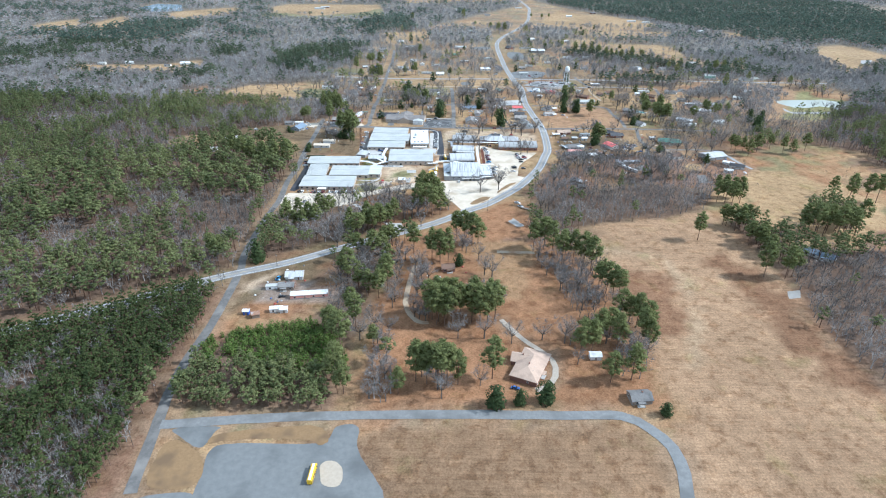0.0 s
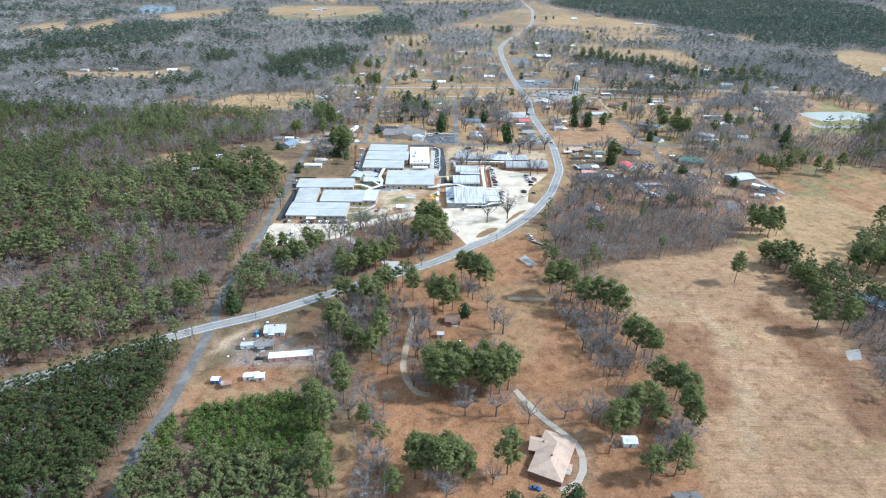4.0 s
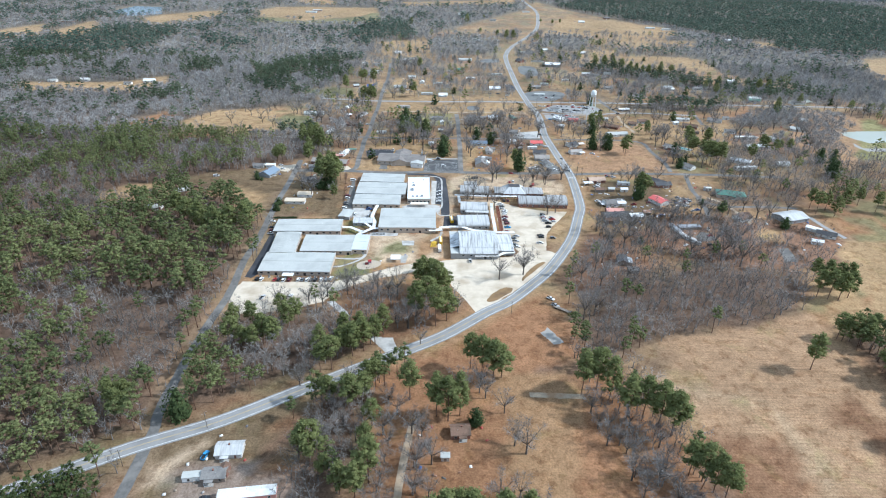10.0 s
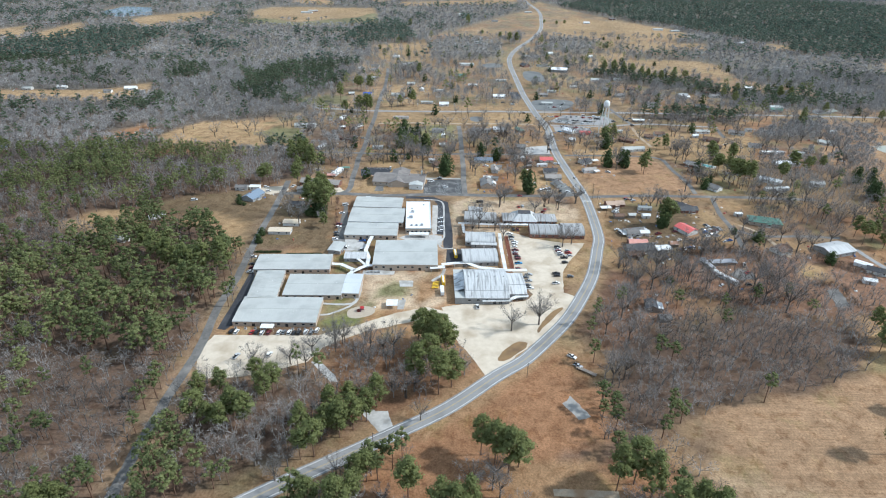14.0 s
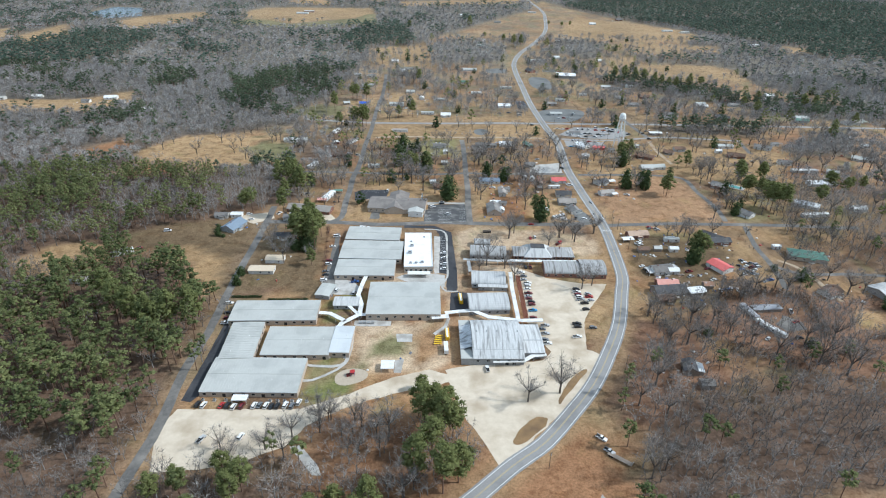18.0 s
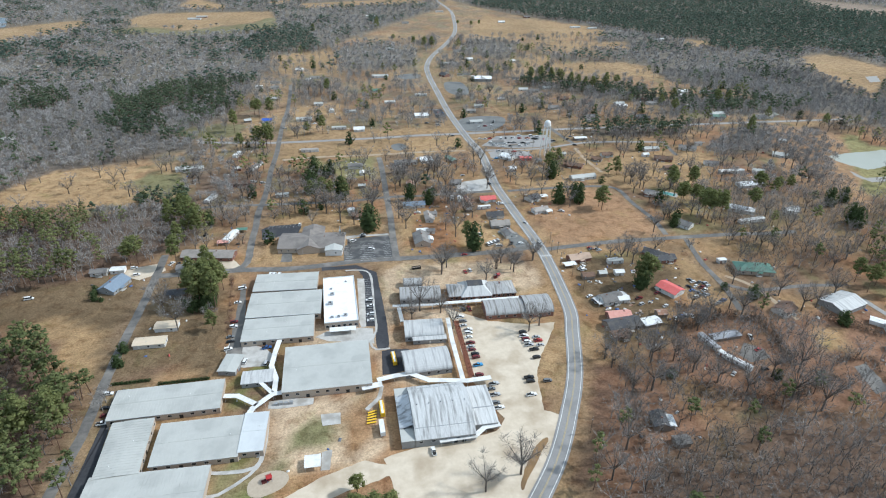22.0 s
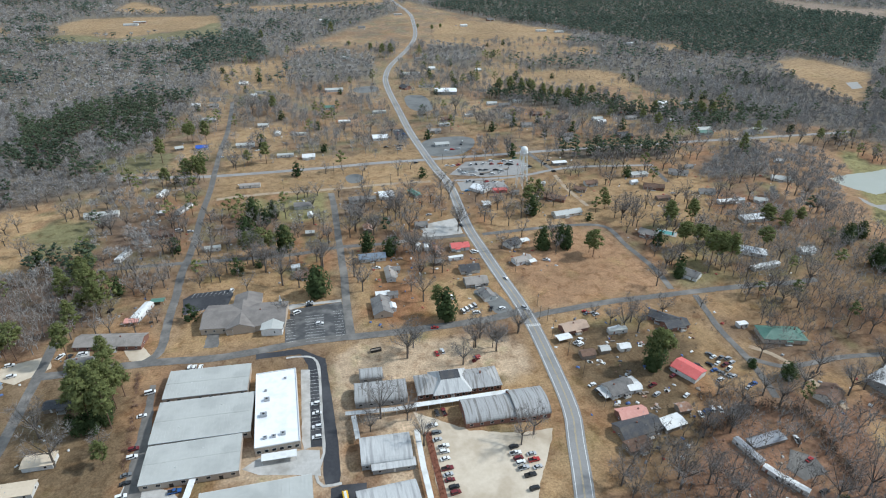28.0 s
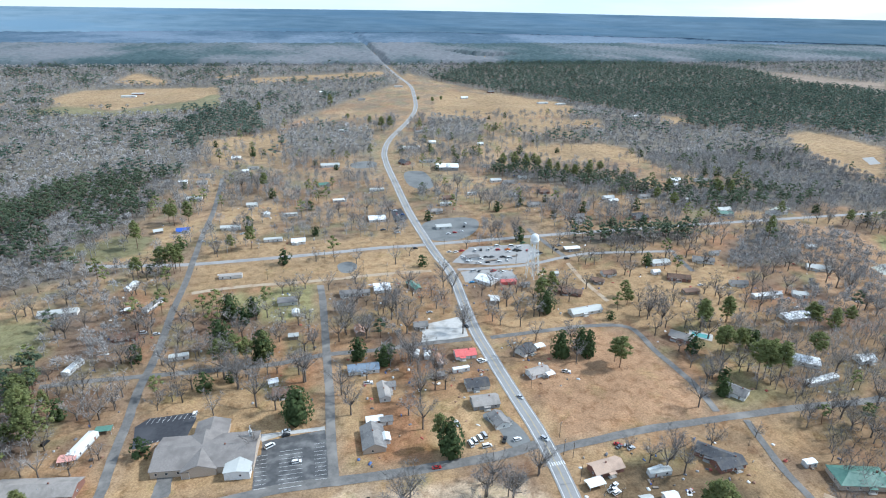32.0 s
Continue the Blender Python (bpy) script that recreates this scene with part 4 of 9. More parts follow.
    base = base * (1 - haze_mix) + np.array((0.30, 0.255, 0.19)) * haze_mix
    # worn dirt shoulders along the streets
    for name, width, pts, m, lab in ROADS:
        if name == "highway" or m is DIRTROAD:
            continue
        px, py = [q[0] for q in pts], [q[1] for q in pts]
        sel = (X > min(px) - 12) & (X < max(px) + 12) & (Y > min(py) - 12) & (Y < max(py) + 12)
        if sel.any():
            d = edge_distance(pts, X[sel], Y[sel], False) - width / 2
            wgt = (np.clip((5.5 + 4 * (n3[sel] - 0.5) - d) / 3.5, 0, 1) * (0.35 + 0.4 * n5[sel]))[:, None]
            base[sel] = base[sel] * (1 - wgt) + np.array((0.275, 0.19, 0.122)) * wgt
    rows = np.zeros(X.shape)
    for k, p in ZONES:
        if k in ("field", "stubble") or (k == "brownpatch" and p[0][0] > 100):
            rows[inside(p, X, Y)] = 1.0
    for _ in range(2):
        rows[1:-1, 1:-1] = (rows[1:-1, 1:-1] * 2 + rows[:-2, 1:-1] + rows[2:, 1:-1] + rows[1:-1, :-2] + rows[1:-1, 2:]) / 6
    ny, nx = X.shape
    me = bpy.data.meshes.new("ground")
    idx = np.arange(nx * ny).reshape(ny, nx)
    quads = np.stack([idx[:-1, :-1], idx[:-1, 1:], idx[1:, 1:], idx[1:, :-1]], -1).reshape(-1, 4)
    Z = np.zeros(X.shape)
    me.vertices.add(nx * ny)
    me.vertices.foreach_set("co", np.stack([X, Y, Z], -1).astype(np.float32).ravel())
    me.loops.add(quads.size)
    me.loops.foreach_set("vertex_index", quads.astype(np.int32).ravel())
    me.polygons.add(len(quads))
    me.polygons.foreach_set("loop_start", np.arange(0, quads.size, 4, dtype=np.int32))
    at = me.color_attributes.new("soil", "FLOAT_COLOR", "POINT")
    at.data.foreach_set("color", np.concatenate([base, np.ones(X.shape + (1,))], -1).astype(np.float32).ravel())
    ra = me.attributes.new("rows", "FLOAT", "POINT")
    ra.data.foreach_set("value", rows.astype(np.float32).ravel())
    me.update(calc_edges=True)
    m = bpy.data.materials.new("soil_and_dry_grass")
    m.use_nodes = True
    n, lk = m.node_tree.nodes, m.node_tree.links
    b = n["Principled BSDF"]
    b.inputs["Roughness"].default_value, b.inputs["Specular IOR Level"].default_value = 1.0, 0.1
    ca = n.new("ShaderNodeAttribute")
    ca.attribute_name = "soil"
    tc = n.new("ShaderNodeTexCoord")
    fac = None
    for sc, lo, hi in ((0.9, 0.67, 1.33), (0.12, 0.80, 1.22), (0.012, 0.85, 1.15)):
        nz = n.new("ShaderNodeTexNoise")
        nz.inputs["Scale"].default_value, nz.inputs["Detail"].default_value, nz.inputs["Roughness"].default_value = sc, 6, 0.7
        lk.new(tc.outputs["Object"], nz.inputs["Vector"])
        mr = n.new("ShaderNodeMapRange")
        mr.inputs["From Min"].default_value, mr.inputs["From Max"].default_value, mr.inputs["To Min"].default_value, mr.inputs["To Max"].default_value = 0.32, 0.68, lo, hi
        lk.new(nz.outputs["Fac"], mr.inputs["Value"])
        if fac is None:
            fac = mr.outputs[0]
        else:
            mu = n.new("ShaderNodeMath")
            mu.operation = "MULTIPLY"
            lk.new(fac, mu.inputs[0])
            lk.new(mr.outputs[0], mu.inputs[1])
            fac = mu.outputs[0]
    # drilled rows and mower tracks, on the fields alone
    mp = n.new("ShaderNodeMapping")
    mp.inputs["Rotation"].default_value, mp.inputs["Scale"].default_value = (0, 0, radians(38)), (0.03, 0.85, 1)
    lk.new(tc.outputs["Object"], mp.inputs["Vector"])
    nz = n.new("ShaderNodeTexNoise")
    nz.inputs["Scale"].default_value, nz.inputs["Detail"].default_value = 1.0, 4
    lk.new(mp.outputs[0], nz.inputs["Vector"])
    mr = n.new("ShaderNodeMapRange")
    mr.inputs["From Min"].default_value, mr.inputs["From Max"].default_value, mr.inputs["To Min"].default_value, mr.inputs["To Max"].default_value = 0.36, 0.64, 0.90, 1.10
    lk.new(nz.outputs["Fac"], mr.inputs["Value"])
    ra = n.new("ShaderNodeAttribute")
    ra.attribute_name = "rows"
    rm = n.new("ShaderNodeMix")
    rm.inputs["A"].default_value = 1.0
    lk.new(ra.outputs["Fac"], rm.inputs["Factor"])
    lk.new(mr.outputs[0], rm.inputs["B"])
    mu = n.new("ShaderNodeMath")
    mu.operation = "MULTIPLY"
    lk.new(fac, mu.inputs[0])
    lk.new(rm.outputs["Result"], mu.inputs[1])
    fac = mu.outputs[0]
    vm = n.new("ShaderNodeVectorMath")
    vm.operation = "SCALE"
    lk.new(ca.outputs["Color"], vm.inputs[0])
    lk.new(fac, vm.inputs["Scale"])
    col = vm.outputs[0]
    # fallen leaves, bleached straw and patches of green blade, each drifted in its own size
    for sc, lo, hi, tone, amount in ((0.14, 0.49, 0.63, (0.62, 0.56, 0.52), 0.8), (0.07, 0.54, 0.68, (1.32, 1.30, 1.25), 0.7), (0.035, 0.56, 0.70, (0.74, 0.90, 0.70), 0.6), (0.5, 0.56, 0.66, (0.62, 0.56, 0.52), 0.6)):
        nz = n.new("ShaderNodeTexNoise")
        nz.inputs["Scale"].default_value, nz.inputs["Detail"].default_value, nz.inputs["Roughness"].default_value = sc, 7, 0.68
        nz.inputs["Distortion"].default_value = 0.4
        lk.new(tc.outputs["Object"], nz.inputs["Vector"])
        mr = n.new("ShaderNodeMapRange")
        mr.inputs["From Min"].default_value, mr.inputs["From Max"].default_value, mr.inputs["To Max"].default_value = lo, hi, amount
        lk.new(nz.outputs["Fac"], mr.inputs["Value"])
        mx = n.new("ShaderNodeMix")
        mx.data_type, mx.blend_type = "RGBA", "MULTIPLY"
        mx.inputs["B"].default_value = (*tone, 1)
        lk.new(mr.outputs[0], mx.inputs["Factor"])
        lk.new(col, mx.inputs["A"])
        col = mx.outputs["Result"]
    lk.new(col, b.inputs["Base Color"])
    me.materials.append(m)
    tagged(new("ground", me), "dry straw grass, red soil and leaf litter", "ground", kind="structure")


ground()


def ribbon(line, off0, off1, z, wob=0.0, seed=0):
    """A strip between two offsets from a line."""
    bm = bmesh.new()
    prev = None
    for i, p in enumerate(line):
        a, b = line[max(i - 1, 0)], line[min(i + 1, len(line) - 1)]
        d = (b - a).normalized()
        nrm = Vector((-d.y, d.x, 0))
        w0 = wob * (noise.noise(Vector((p.x * 0.2, p.y * 0.2, seed))))
        w1 = wob * (noise.noise(Vector((p.x * 0.2, p.y * 0.2, seed + 9))))
        cur = [bm.verts.new((p + nrm * (off0 + w0)).to_tuple()[:2] + (z,)), bm.verts.new((p + nrm * (off1 + w1)).to_tuple()[:2] + (z,))]
        if prev:
            bm.faces.new((prev[1], prev[0], cur[0], cur[1]))
        prev = cur
    bmesh.ops.recalc_face_normals(bm, faces=bm.faces)
    for f in bm.faces:
        if f.normal.z < 0:
            f.normal_flip()
    return bm


def sheet(pts, z, wob=1.2, step=3.0):
    """A flat sheet with an uneven edge."""
    ring = []
    n = len(pts)
    for i in range(n):
        a, b = Vector((*pts[i], 0)), Vector((*pts[(i + 1) % n], 0))
        k = max(1, int((b - a).length / step))
        for j in range(k):
            p = a.lerp(b, j / k)
            ring.append(p + wob * Vector((noise.noise(p * 0.23), noise.noise(p * 0.23 + Vector((40, 0, 0))), 0)))
    bm = bmesh.new()
    f = bm.faces.new([bm.verts.new((p.x, p.y, z)) for p in ring])
    bmesh.ops.triangulate(bm, faces=[f])
    bmesh.ops.recalc_face_normals(bm, faces=bm.faces)
    for f in bm.faces:
        if f.normal.z < 0:
            f.normal_flip()
    return bm


def rounded(pts):
    """The outline with its corners cut round."""
    for _ in range(2):
        pts = [(a[0] * (1 - u) + b[0] * u, a[1] * (1 - u) + b[1] * u) for a, b in zip(pts, pts[1:] + pts[:1]) for u in (0.25, 0.75)]
    return pts


def structure(name, bm, material, label, category):
    me = bpy.data.meshes.new(name)
    bm.to_mesh(me)
    bm.free()
    return tagged(link_mesh(name, me, material), label, category, kind="structure")


for i, (name, pts, lab) in enumerate(PONDS):
    structure(name, sheet(pts, 0.03, 1.5), FARWATER if name == "far_pond" else PUDDLE if "puddle" in name or "mud" in name or "stream" in name else WATER, lab, "pond")
for i, (name, pts, m, lab) in enumerate(LOTS):
    crisp = m in (FRESH, CONCRETE, PATCHED)
    if m in (STRAWSOIL, SAND, ASPHALT, WATER):
        pts = rounded(pts)
    structure(name, sheet(pts, 0.04 + 0.0025 * i, 0.3 if crisp or m in (SAND, ASPHALT) else 0.9), m, lab, "parking lot" if "lot" in name else "pavement")
for i, (name, width, pts, m, lab) in enumerate(ROADS):
    line = spline(pts, 3.0 if m is DIRTROAD else 6.0)
    rd = structure(name, ribbon(line, -width / 2, width / 2, (0.20 if m is HWY else 0.15 + 0.004 * (i % 9)), 0.15 if m is HWY else 0.5, i), m, lab or "worn grey asphalt town road" if m is not DIRTROAD else "pale dirt track", "road")
    if m is HWY:
        hl = line
        for nm, o0, o1, mm in (("white_edge_line", -3.66, -3.36, LINE_W), ("white_edge_line", 3.36, 3.66, LINE_W), ("yellow_centre_line", -0.34, -0.10, LINE_Y), ("yellow_centre_line", 0.10, 0.34, LINE_Y)):
            part(nm, ribbon(line, o0, o1, 0.23), mm, rd, "worn painted road line")

# ---- trees ----
RT = np.random.RandomState(7)


class Shape:
    """Triangles of a tree in numpy, with a material slot per face: 0 wood, 1 leaf."""

    def __init__(self):
        self.v, self.f, self.m = [], [], []

    def tri(self, a, b, c, m):
        k = len(self.v)
        self.v += [a, b, c]
        self.f.append((k, k + 1, k + 2))
        self.m.append(m)

    def limb(self, p, q, r0, r1, n=3):
        p, q = np.array(p, float), np.array(q, float)
        d = q - p
        d = d / (np.linalg.norm(d) + 1e-9)
        u = np.cross(d, (0.3, 0.5, 0.81) if abs(d[2]) < 0.9 else (1, 0, 0))
        u /= np.linalg.norm(u)
        w = np.cross(d, u)
        k = len(self.v)
        for c, r in ((p, r0), (q, r1)):
            for i in range(n):
                t = 2 * math.pi * i / n
                self.v.append(c + r * (math.cos(t) * u + math.sin(t) * w))
        for i in range(n):
            j = (i + 1) % n
            self.f += [(k + i, k + j, k + n + j), (k + i, k + n + j, k + n + i)]
            self.m += [0, 0]

    def sliver(self, p, q, wd, m=0):
        p, q = np.array(p, float), np.array(q, float)
        s = np.cross(q - p, RT.normal(size=3))
        s = s / (np.linalg.norm(s) + 1e-9) * wd / 2
        self.tri(p - s, p + s, q, m)

    def tuft(self, c, r, n, m=1, flat=0.7):
        """A clump of n leaf triangles round c."""
        for _ in range(n):
            d = RT.normal(size=3)
            d = d / np.linalg.norm(d)
            o = np.array(c) + d * r * RT.uniform(0.2, 1.0) * np.array((1, 1, flat))
            a, b = RT.normal(size=3), RT.normal(size=3)
            a = a / np.linalg.norm(a) * r * RT.uniform(0.45, 0.8)
            b = b / np.linalg.norm(b) * r * RT.uniform(0.45, 0.8)
            self.tri(o - a * 0.6, o + a * 0.6 + b * 0.2, o + b, m)

    def arrays(self):
        return np.array(self.v, np.float32), np.array(self.f, np.int32), np.array(self.m, np.int32)


def lump(s, c, r, m=1, flat=0.8):
    """A solid, uneven clump of needles."""
    k = len(s.v)
    rot = np.linalg.qr(RT.normal(size=(3, 3)))[0]
    if np.linalg.det(rot) < 0:
        rot[:, 0] *= -1
    for d in ((1, 0, 0), (-1, 0, 0), (0, 1, 0), (0, -1, 0), (0, 0, 1), (0, 0, -1)):
        s.v.append(np.array(c) + rot @ np.array(d, float) * r * RT.uniform(0.75, 1.2) * np.array((1, 1, flat)))
    for i, j in ((0, 2), (2, 1), (1, 3), (3, 0)):
        s.f += [(k + i, k + j, k + 4), (k + j, k + i, k + 5)]
        s.m += [m, m]


def spray(s, o, out, size, m=1, loose=0.55):
    """One spray of needles lying on the crown's outside."""
    nrm = np.array(out) + RT.normal(size=3) * loose
    nrm = nrm / (np.linalg.norm(nrm) + 1e-9)
    u = np.cross(nrm, RT.normal(size=3))
    u = u / (np.linalg.norm(u) + 1e-9)
    w = np.cross(nrm, u)
    t0 = RT.uniform(0, 6.28)
    c = [np.array(o) + size * RT.uniform(0.6, 1.25) * (math.cos(t0 + t) * u + math.sin(t0 + t) * w) for t in (0, 2.09, 4.19)]
    s.tri(c[0], c[1], c[2], m)


def pine_shape(pads, tufts, size, low=0.45, spread=3.6, sides=4, reach=0.9, flat=0.55):
    """A loblolly pine 20 m tall: a clear trunk under a rounded crown of layered pads of needles, open between them."""
    s = Shape()
    h = 20.0
    bend = RT.normal(size=2) * 0.35
    s.limb((0, 0, -0.3), (bend[0], bend[1], h * 0.55), 0.27, 0.17, sides)
    s.limb((bend[0], bend[1], h * 0.55), (0, 0, h * 0.96), 0.17, 0.04, 3)
    lop = RT.uniform(0, 6.28)
    for i in range(pads):
        u = (i + 0.5) / pads
        a = i * 2.399 + RT.uniform(-0.5, 0.5)
        prof = max(math.sin(math.pi * (0.2 + 0.8 * u)), 0.0) ** 0.8
        z = h * (low + (0.955 - low) * u ** 0.92) + RT.uniform(-0.5, 0.5)
        r = spread * prof * RT.uniform(0.45, 1.0) * (1 + 0.18 * math.cos(a - lop)) * reach
        c = np.array((r * math.cos(a), r * math.sin(a), z))
        q = spread * (0.27 + 0.17 * prof) * RT.uniform(0.8, 1.15)
        if pads > 8:
            s.sliver((0, 0, z - 0.7), c, 0.2, 0)
        lump(s, c, q * 0.84, 1, flat)
        for _ in range(tufts):
            d = RT.normal(size=3) + (0, 0, 0.5)
            d = d / np.linalg.norm(d)
            spray(s, c + d * q * (1, 1, flat + 0.07) * RT.uniform(0.75, 1.18), d * 0.6 + (0, 0, 0.5), size, 1, 0.5)
    return s.arrays()


def bare_shape(limbs, twigs, h=15.0, wd=0.12, spread=1.0, stout=1.0):
    """A leafless broadleaf tree: forked trunk, limbs, and fans of fine twigs that fill a rounded crown."""
    s = Shape()
    fork = h * RT.uniform(0.22, 0.36)
    s.limb((0, 0, -0.3), (0, 0, fork), 0.28 * stout, 0.2 * stout, 4)
    R = 0.27 * h * spread
    tips = []
    for i in range(limbs):
        a = i * 2.4 + RT.uniform(-0.4, 0.4)
        out = R * RT.uniform(0.35, 0.95)
        z1 = h * RT.uniform(0.55, 0.84)
        mid = np.array((out * 0.55 * math.cos(a), out * 0.55 * math.sin(a), fork + (z1 - fork) * 0.5))
        end = np.array((out * math.cos(a), out * math.sin(a), z1))
        s.limb((0, 0, fork * RT.uniform(0.85, 1.0)), mid, 0.12 * stout, 0.08 * stout, 3)
        s.limb(mid, end, 0.08 * stout, 0.03, 3)
        tips += [(end, end - mid), (end, end - mid), ((mid + end) / 2, end - mid), (mid, mid)]
    for i in range(twigs):
        o, d0 = tips[i % len(tips)]
        d0 = d0 / np.linalg.norm(d0)
        d = d0 * 0.45 + RT.normal(size=3) * 0.7 + (0, 0, 0.2)
        d = d / np.linalg.norm(d)
        ln = h * RT.uniform(0.08, 0.20) * (0.75 + 0.25 * spread)
        b = o + d * ln * RT.uniform(0.0, 0.45)
        s.sliver(b, b + d * ln * RT.uniform(0.5, 0.9), wd * RT.uniform(0.7, 1.4))
    return s.arrays()


def puff_shape(n, h=13.0, r=3.6, wd=0.5, ln=2.6):
    """A leafless tree seen from afar: one trunk and a domed crown of twigs that fan up and outwards."""
    s = Shape()
    s.limb((0, 0, -0.3), (0, 0, h * 0.6), 0.22, 0.12, 3)
    c = np.array((0, 0, h * 0.5))
    lobes = RT.uniform(0.75, 1.15, 5)
    for _ in range(n):
        d = RT.normal(size=3) + (0, 0, 0.7)
        d = d / np.linalg.norm(d)
        k = lobes[int((math.atan2(d[1], d[0]) + 3.1416) * 5 / 6.2833) % 5]
        o = c + d * (r * k, r * k, h * 0.42) * RT.uniform(0.3, 0.92)
        v = d * 0.7 + (0, 0, 0.45) + RT.normal(size=3) * 0.35
        v = v / np.linalg.norm(v) * ln * RT.uniform(0.6, 1.2)
        s.sliver(o - v * 0.5, o + v * 0.5, wd * RT.uniform(0.7, 1.3))
    return s.arrays()


def bush_shape(h, r, n, size):
    s = Shape()
    s.limb((0, 0, -0.2), (0, 0, h * 0.7), 0.07, 0.03, 3)
    for _ in range(n):
        u = RT.uniform(0, 1) ** 0.8
        a = RT.uniform(0, 6.28)
        rr = r * (1 - u) ** 0.7 * RT.uniform(0.3, 1.0)
        s.tuft((rr * math.cos(a), rr * math.sin(a), 0.3 + h * 0.95 * u), size, 3)
    return s.arrays()


def cedar_shape(h, r, n, size):
    """A dense evergreen, full to the ground, with an uneven rounded outline."""
    s = Shape()
    s.limb((0, 0, -0.2), (0, 0, h * 0.9), 0.2, 0.04, 4)
    lobes = RT.uniform(0.75, 1.2, 7)
    for i in range(n // 6):
        u = (i + 0.5) / (n // 6)
        a = i * 2.4
        rr = r * 0.45 * (1 - u) ** 0.7
        lump(s, (rr * math.cos(a), rr * math.sin(a), h * (0.1 + 0.78 * u)), r * (0.56 - 0.3 * u))
    for i in range(n * 3):
        u = RT.uniform(0, 1)
        a = RT.uniform(0, 6.28)
        prof = 0.72 + 0.28 * u / 0.36 if u < 0.36 else math.sqrt(max(0.0, 1 - ((u - 0.36) / 0.64) ** 2))
        rr = r * prof * lobes[int(a * 7 / 6.29 + u * 2.5) % 7] * RT.uniform(0.75, 1.05)
        spray(s, (rr * math.cos(a), rr * math.sin(a), h * (0.03 + 0.96 * u)), (math.cos(a), math.sin(a), 0.3 + u), size)
    return s.arrays()


def scatter(name, shapes, X, Y, scale, hscale, mats, label, zshift=0.0, tint=None):
    """One mesh of many trees: each point takes one of the shapes, turned and scaled."""
    V, F, M, T = [], [], [], []
    base = 0
    pick = RT.randint(len(shapes), size=len(X))
    for k, (sv, sf, sm) in enumerate(shapes):
        sel = np.where(pick == k)[0]
        if not len(sel):
            continue
        a = RT.uniform(0, 6.28, len(sel))
        sc, hs = scale[sel], hscale[sel]
        ca, sa = np.cos(a) * sc, np.sin(a) * sc
        P = np.empty((len(sel), len(sv), 3), np.float32)
        P[..., 0] = sv[None, :, 0] * ca[:, None] - sv[None, :, 1] * sa[:, None] + X[sel][:, None]
        P[..., 1] = sv[None, :, 0] * sa[:, None] + sv[None, :, 1] * ca[:, None] + Y[sel][:, None]
        P[..., 2] = sv[None, :, 2] * hs[:, None] + zshift
        V.append(P.reshape(-1, 3))
        F.append((sf[None] + (np.arange(len(sel)) * len(sv))[:, None, None] + base).reshape(-1, 3))
        M.append(np.tile(sm, len(sel)))
        tt = RT.uniform(0, 1, len(sel)) if tint is None else np.clip(tint[sel] + RT.normal(size=len(sel)) * 0.28, 0, 1)
        T.append(np.repeat(tt, len(sv)))
        base += len(sel) * len(sv)
    me = np_mesh(name, np.concatenate(V), np.concatenate(F), np.concatenate(M), np.concatenate(T), mats)
    return tagged(new(name, me), label, "woods", kind="stuff")


def grid_points(x0, x1, y0, y1, step):
    xs, ys = np.arange(x0, x1, step), np.arange(y0, y1, step)
    X, Y = np.meshgrid(xs, ys)
    X = (X + RT.uniform(-0.45, 0.45, X.shape) * step).ravel()
    Y = (Y + RT.uniform(-0.45, 0.45, Y.shape) * step).ravel()
    # the wedge of country that the valley road opens on
    ok = (X > -0.80 * Y - 60) & (X < np.maximum(0.84 * Y + 40, 1.2 * (Y - 510) + 70))
    return X[ok], Y[ok]


PINES_MID = [pine_shape(12, 10, 0.57, lo, 3.5) for lo in (0.42, 0.48, 0.52, 0.45, 0.55, 0.38)]
PINES_STAND = [pine_shape(10, 10, 0.62, lo, 3.3) for lo in (0.30, 0.36, 0.28, 0.40, 0.34)]
PINES_BACK = [pine_shape(7, 8, 0.95, 0.34, 3.6, 3, flat=0.8) for _ in range(6)]
PINES_FAR = [pine_shape(4, 6, 1.4, 0.35, 4.0, 3, flat=0.9) for _ in range(6)]
BARE_MID = [bare_shape(5, 130, 15, 0.175, 1.35) for _ in range(7)]
BARE_BACK = [puff_shape(84, 15.0, 4.2, 0.42, 2.6) for _ in range(6)]
BARE_FAR = [puff_shape(26, 15.0, 3.7, 0.95, 3.4) for _ in range(6)]
BUSHES = [cedar_shape(5.0, 2.2, 22, 0.42) for _ in range(5)]

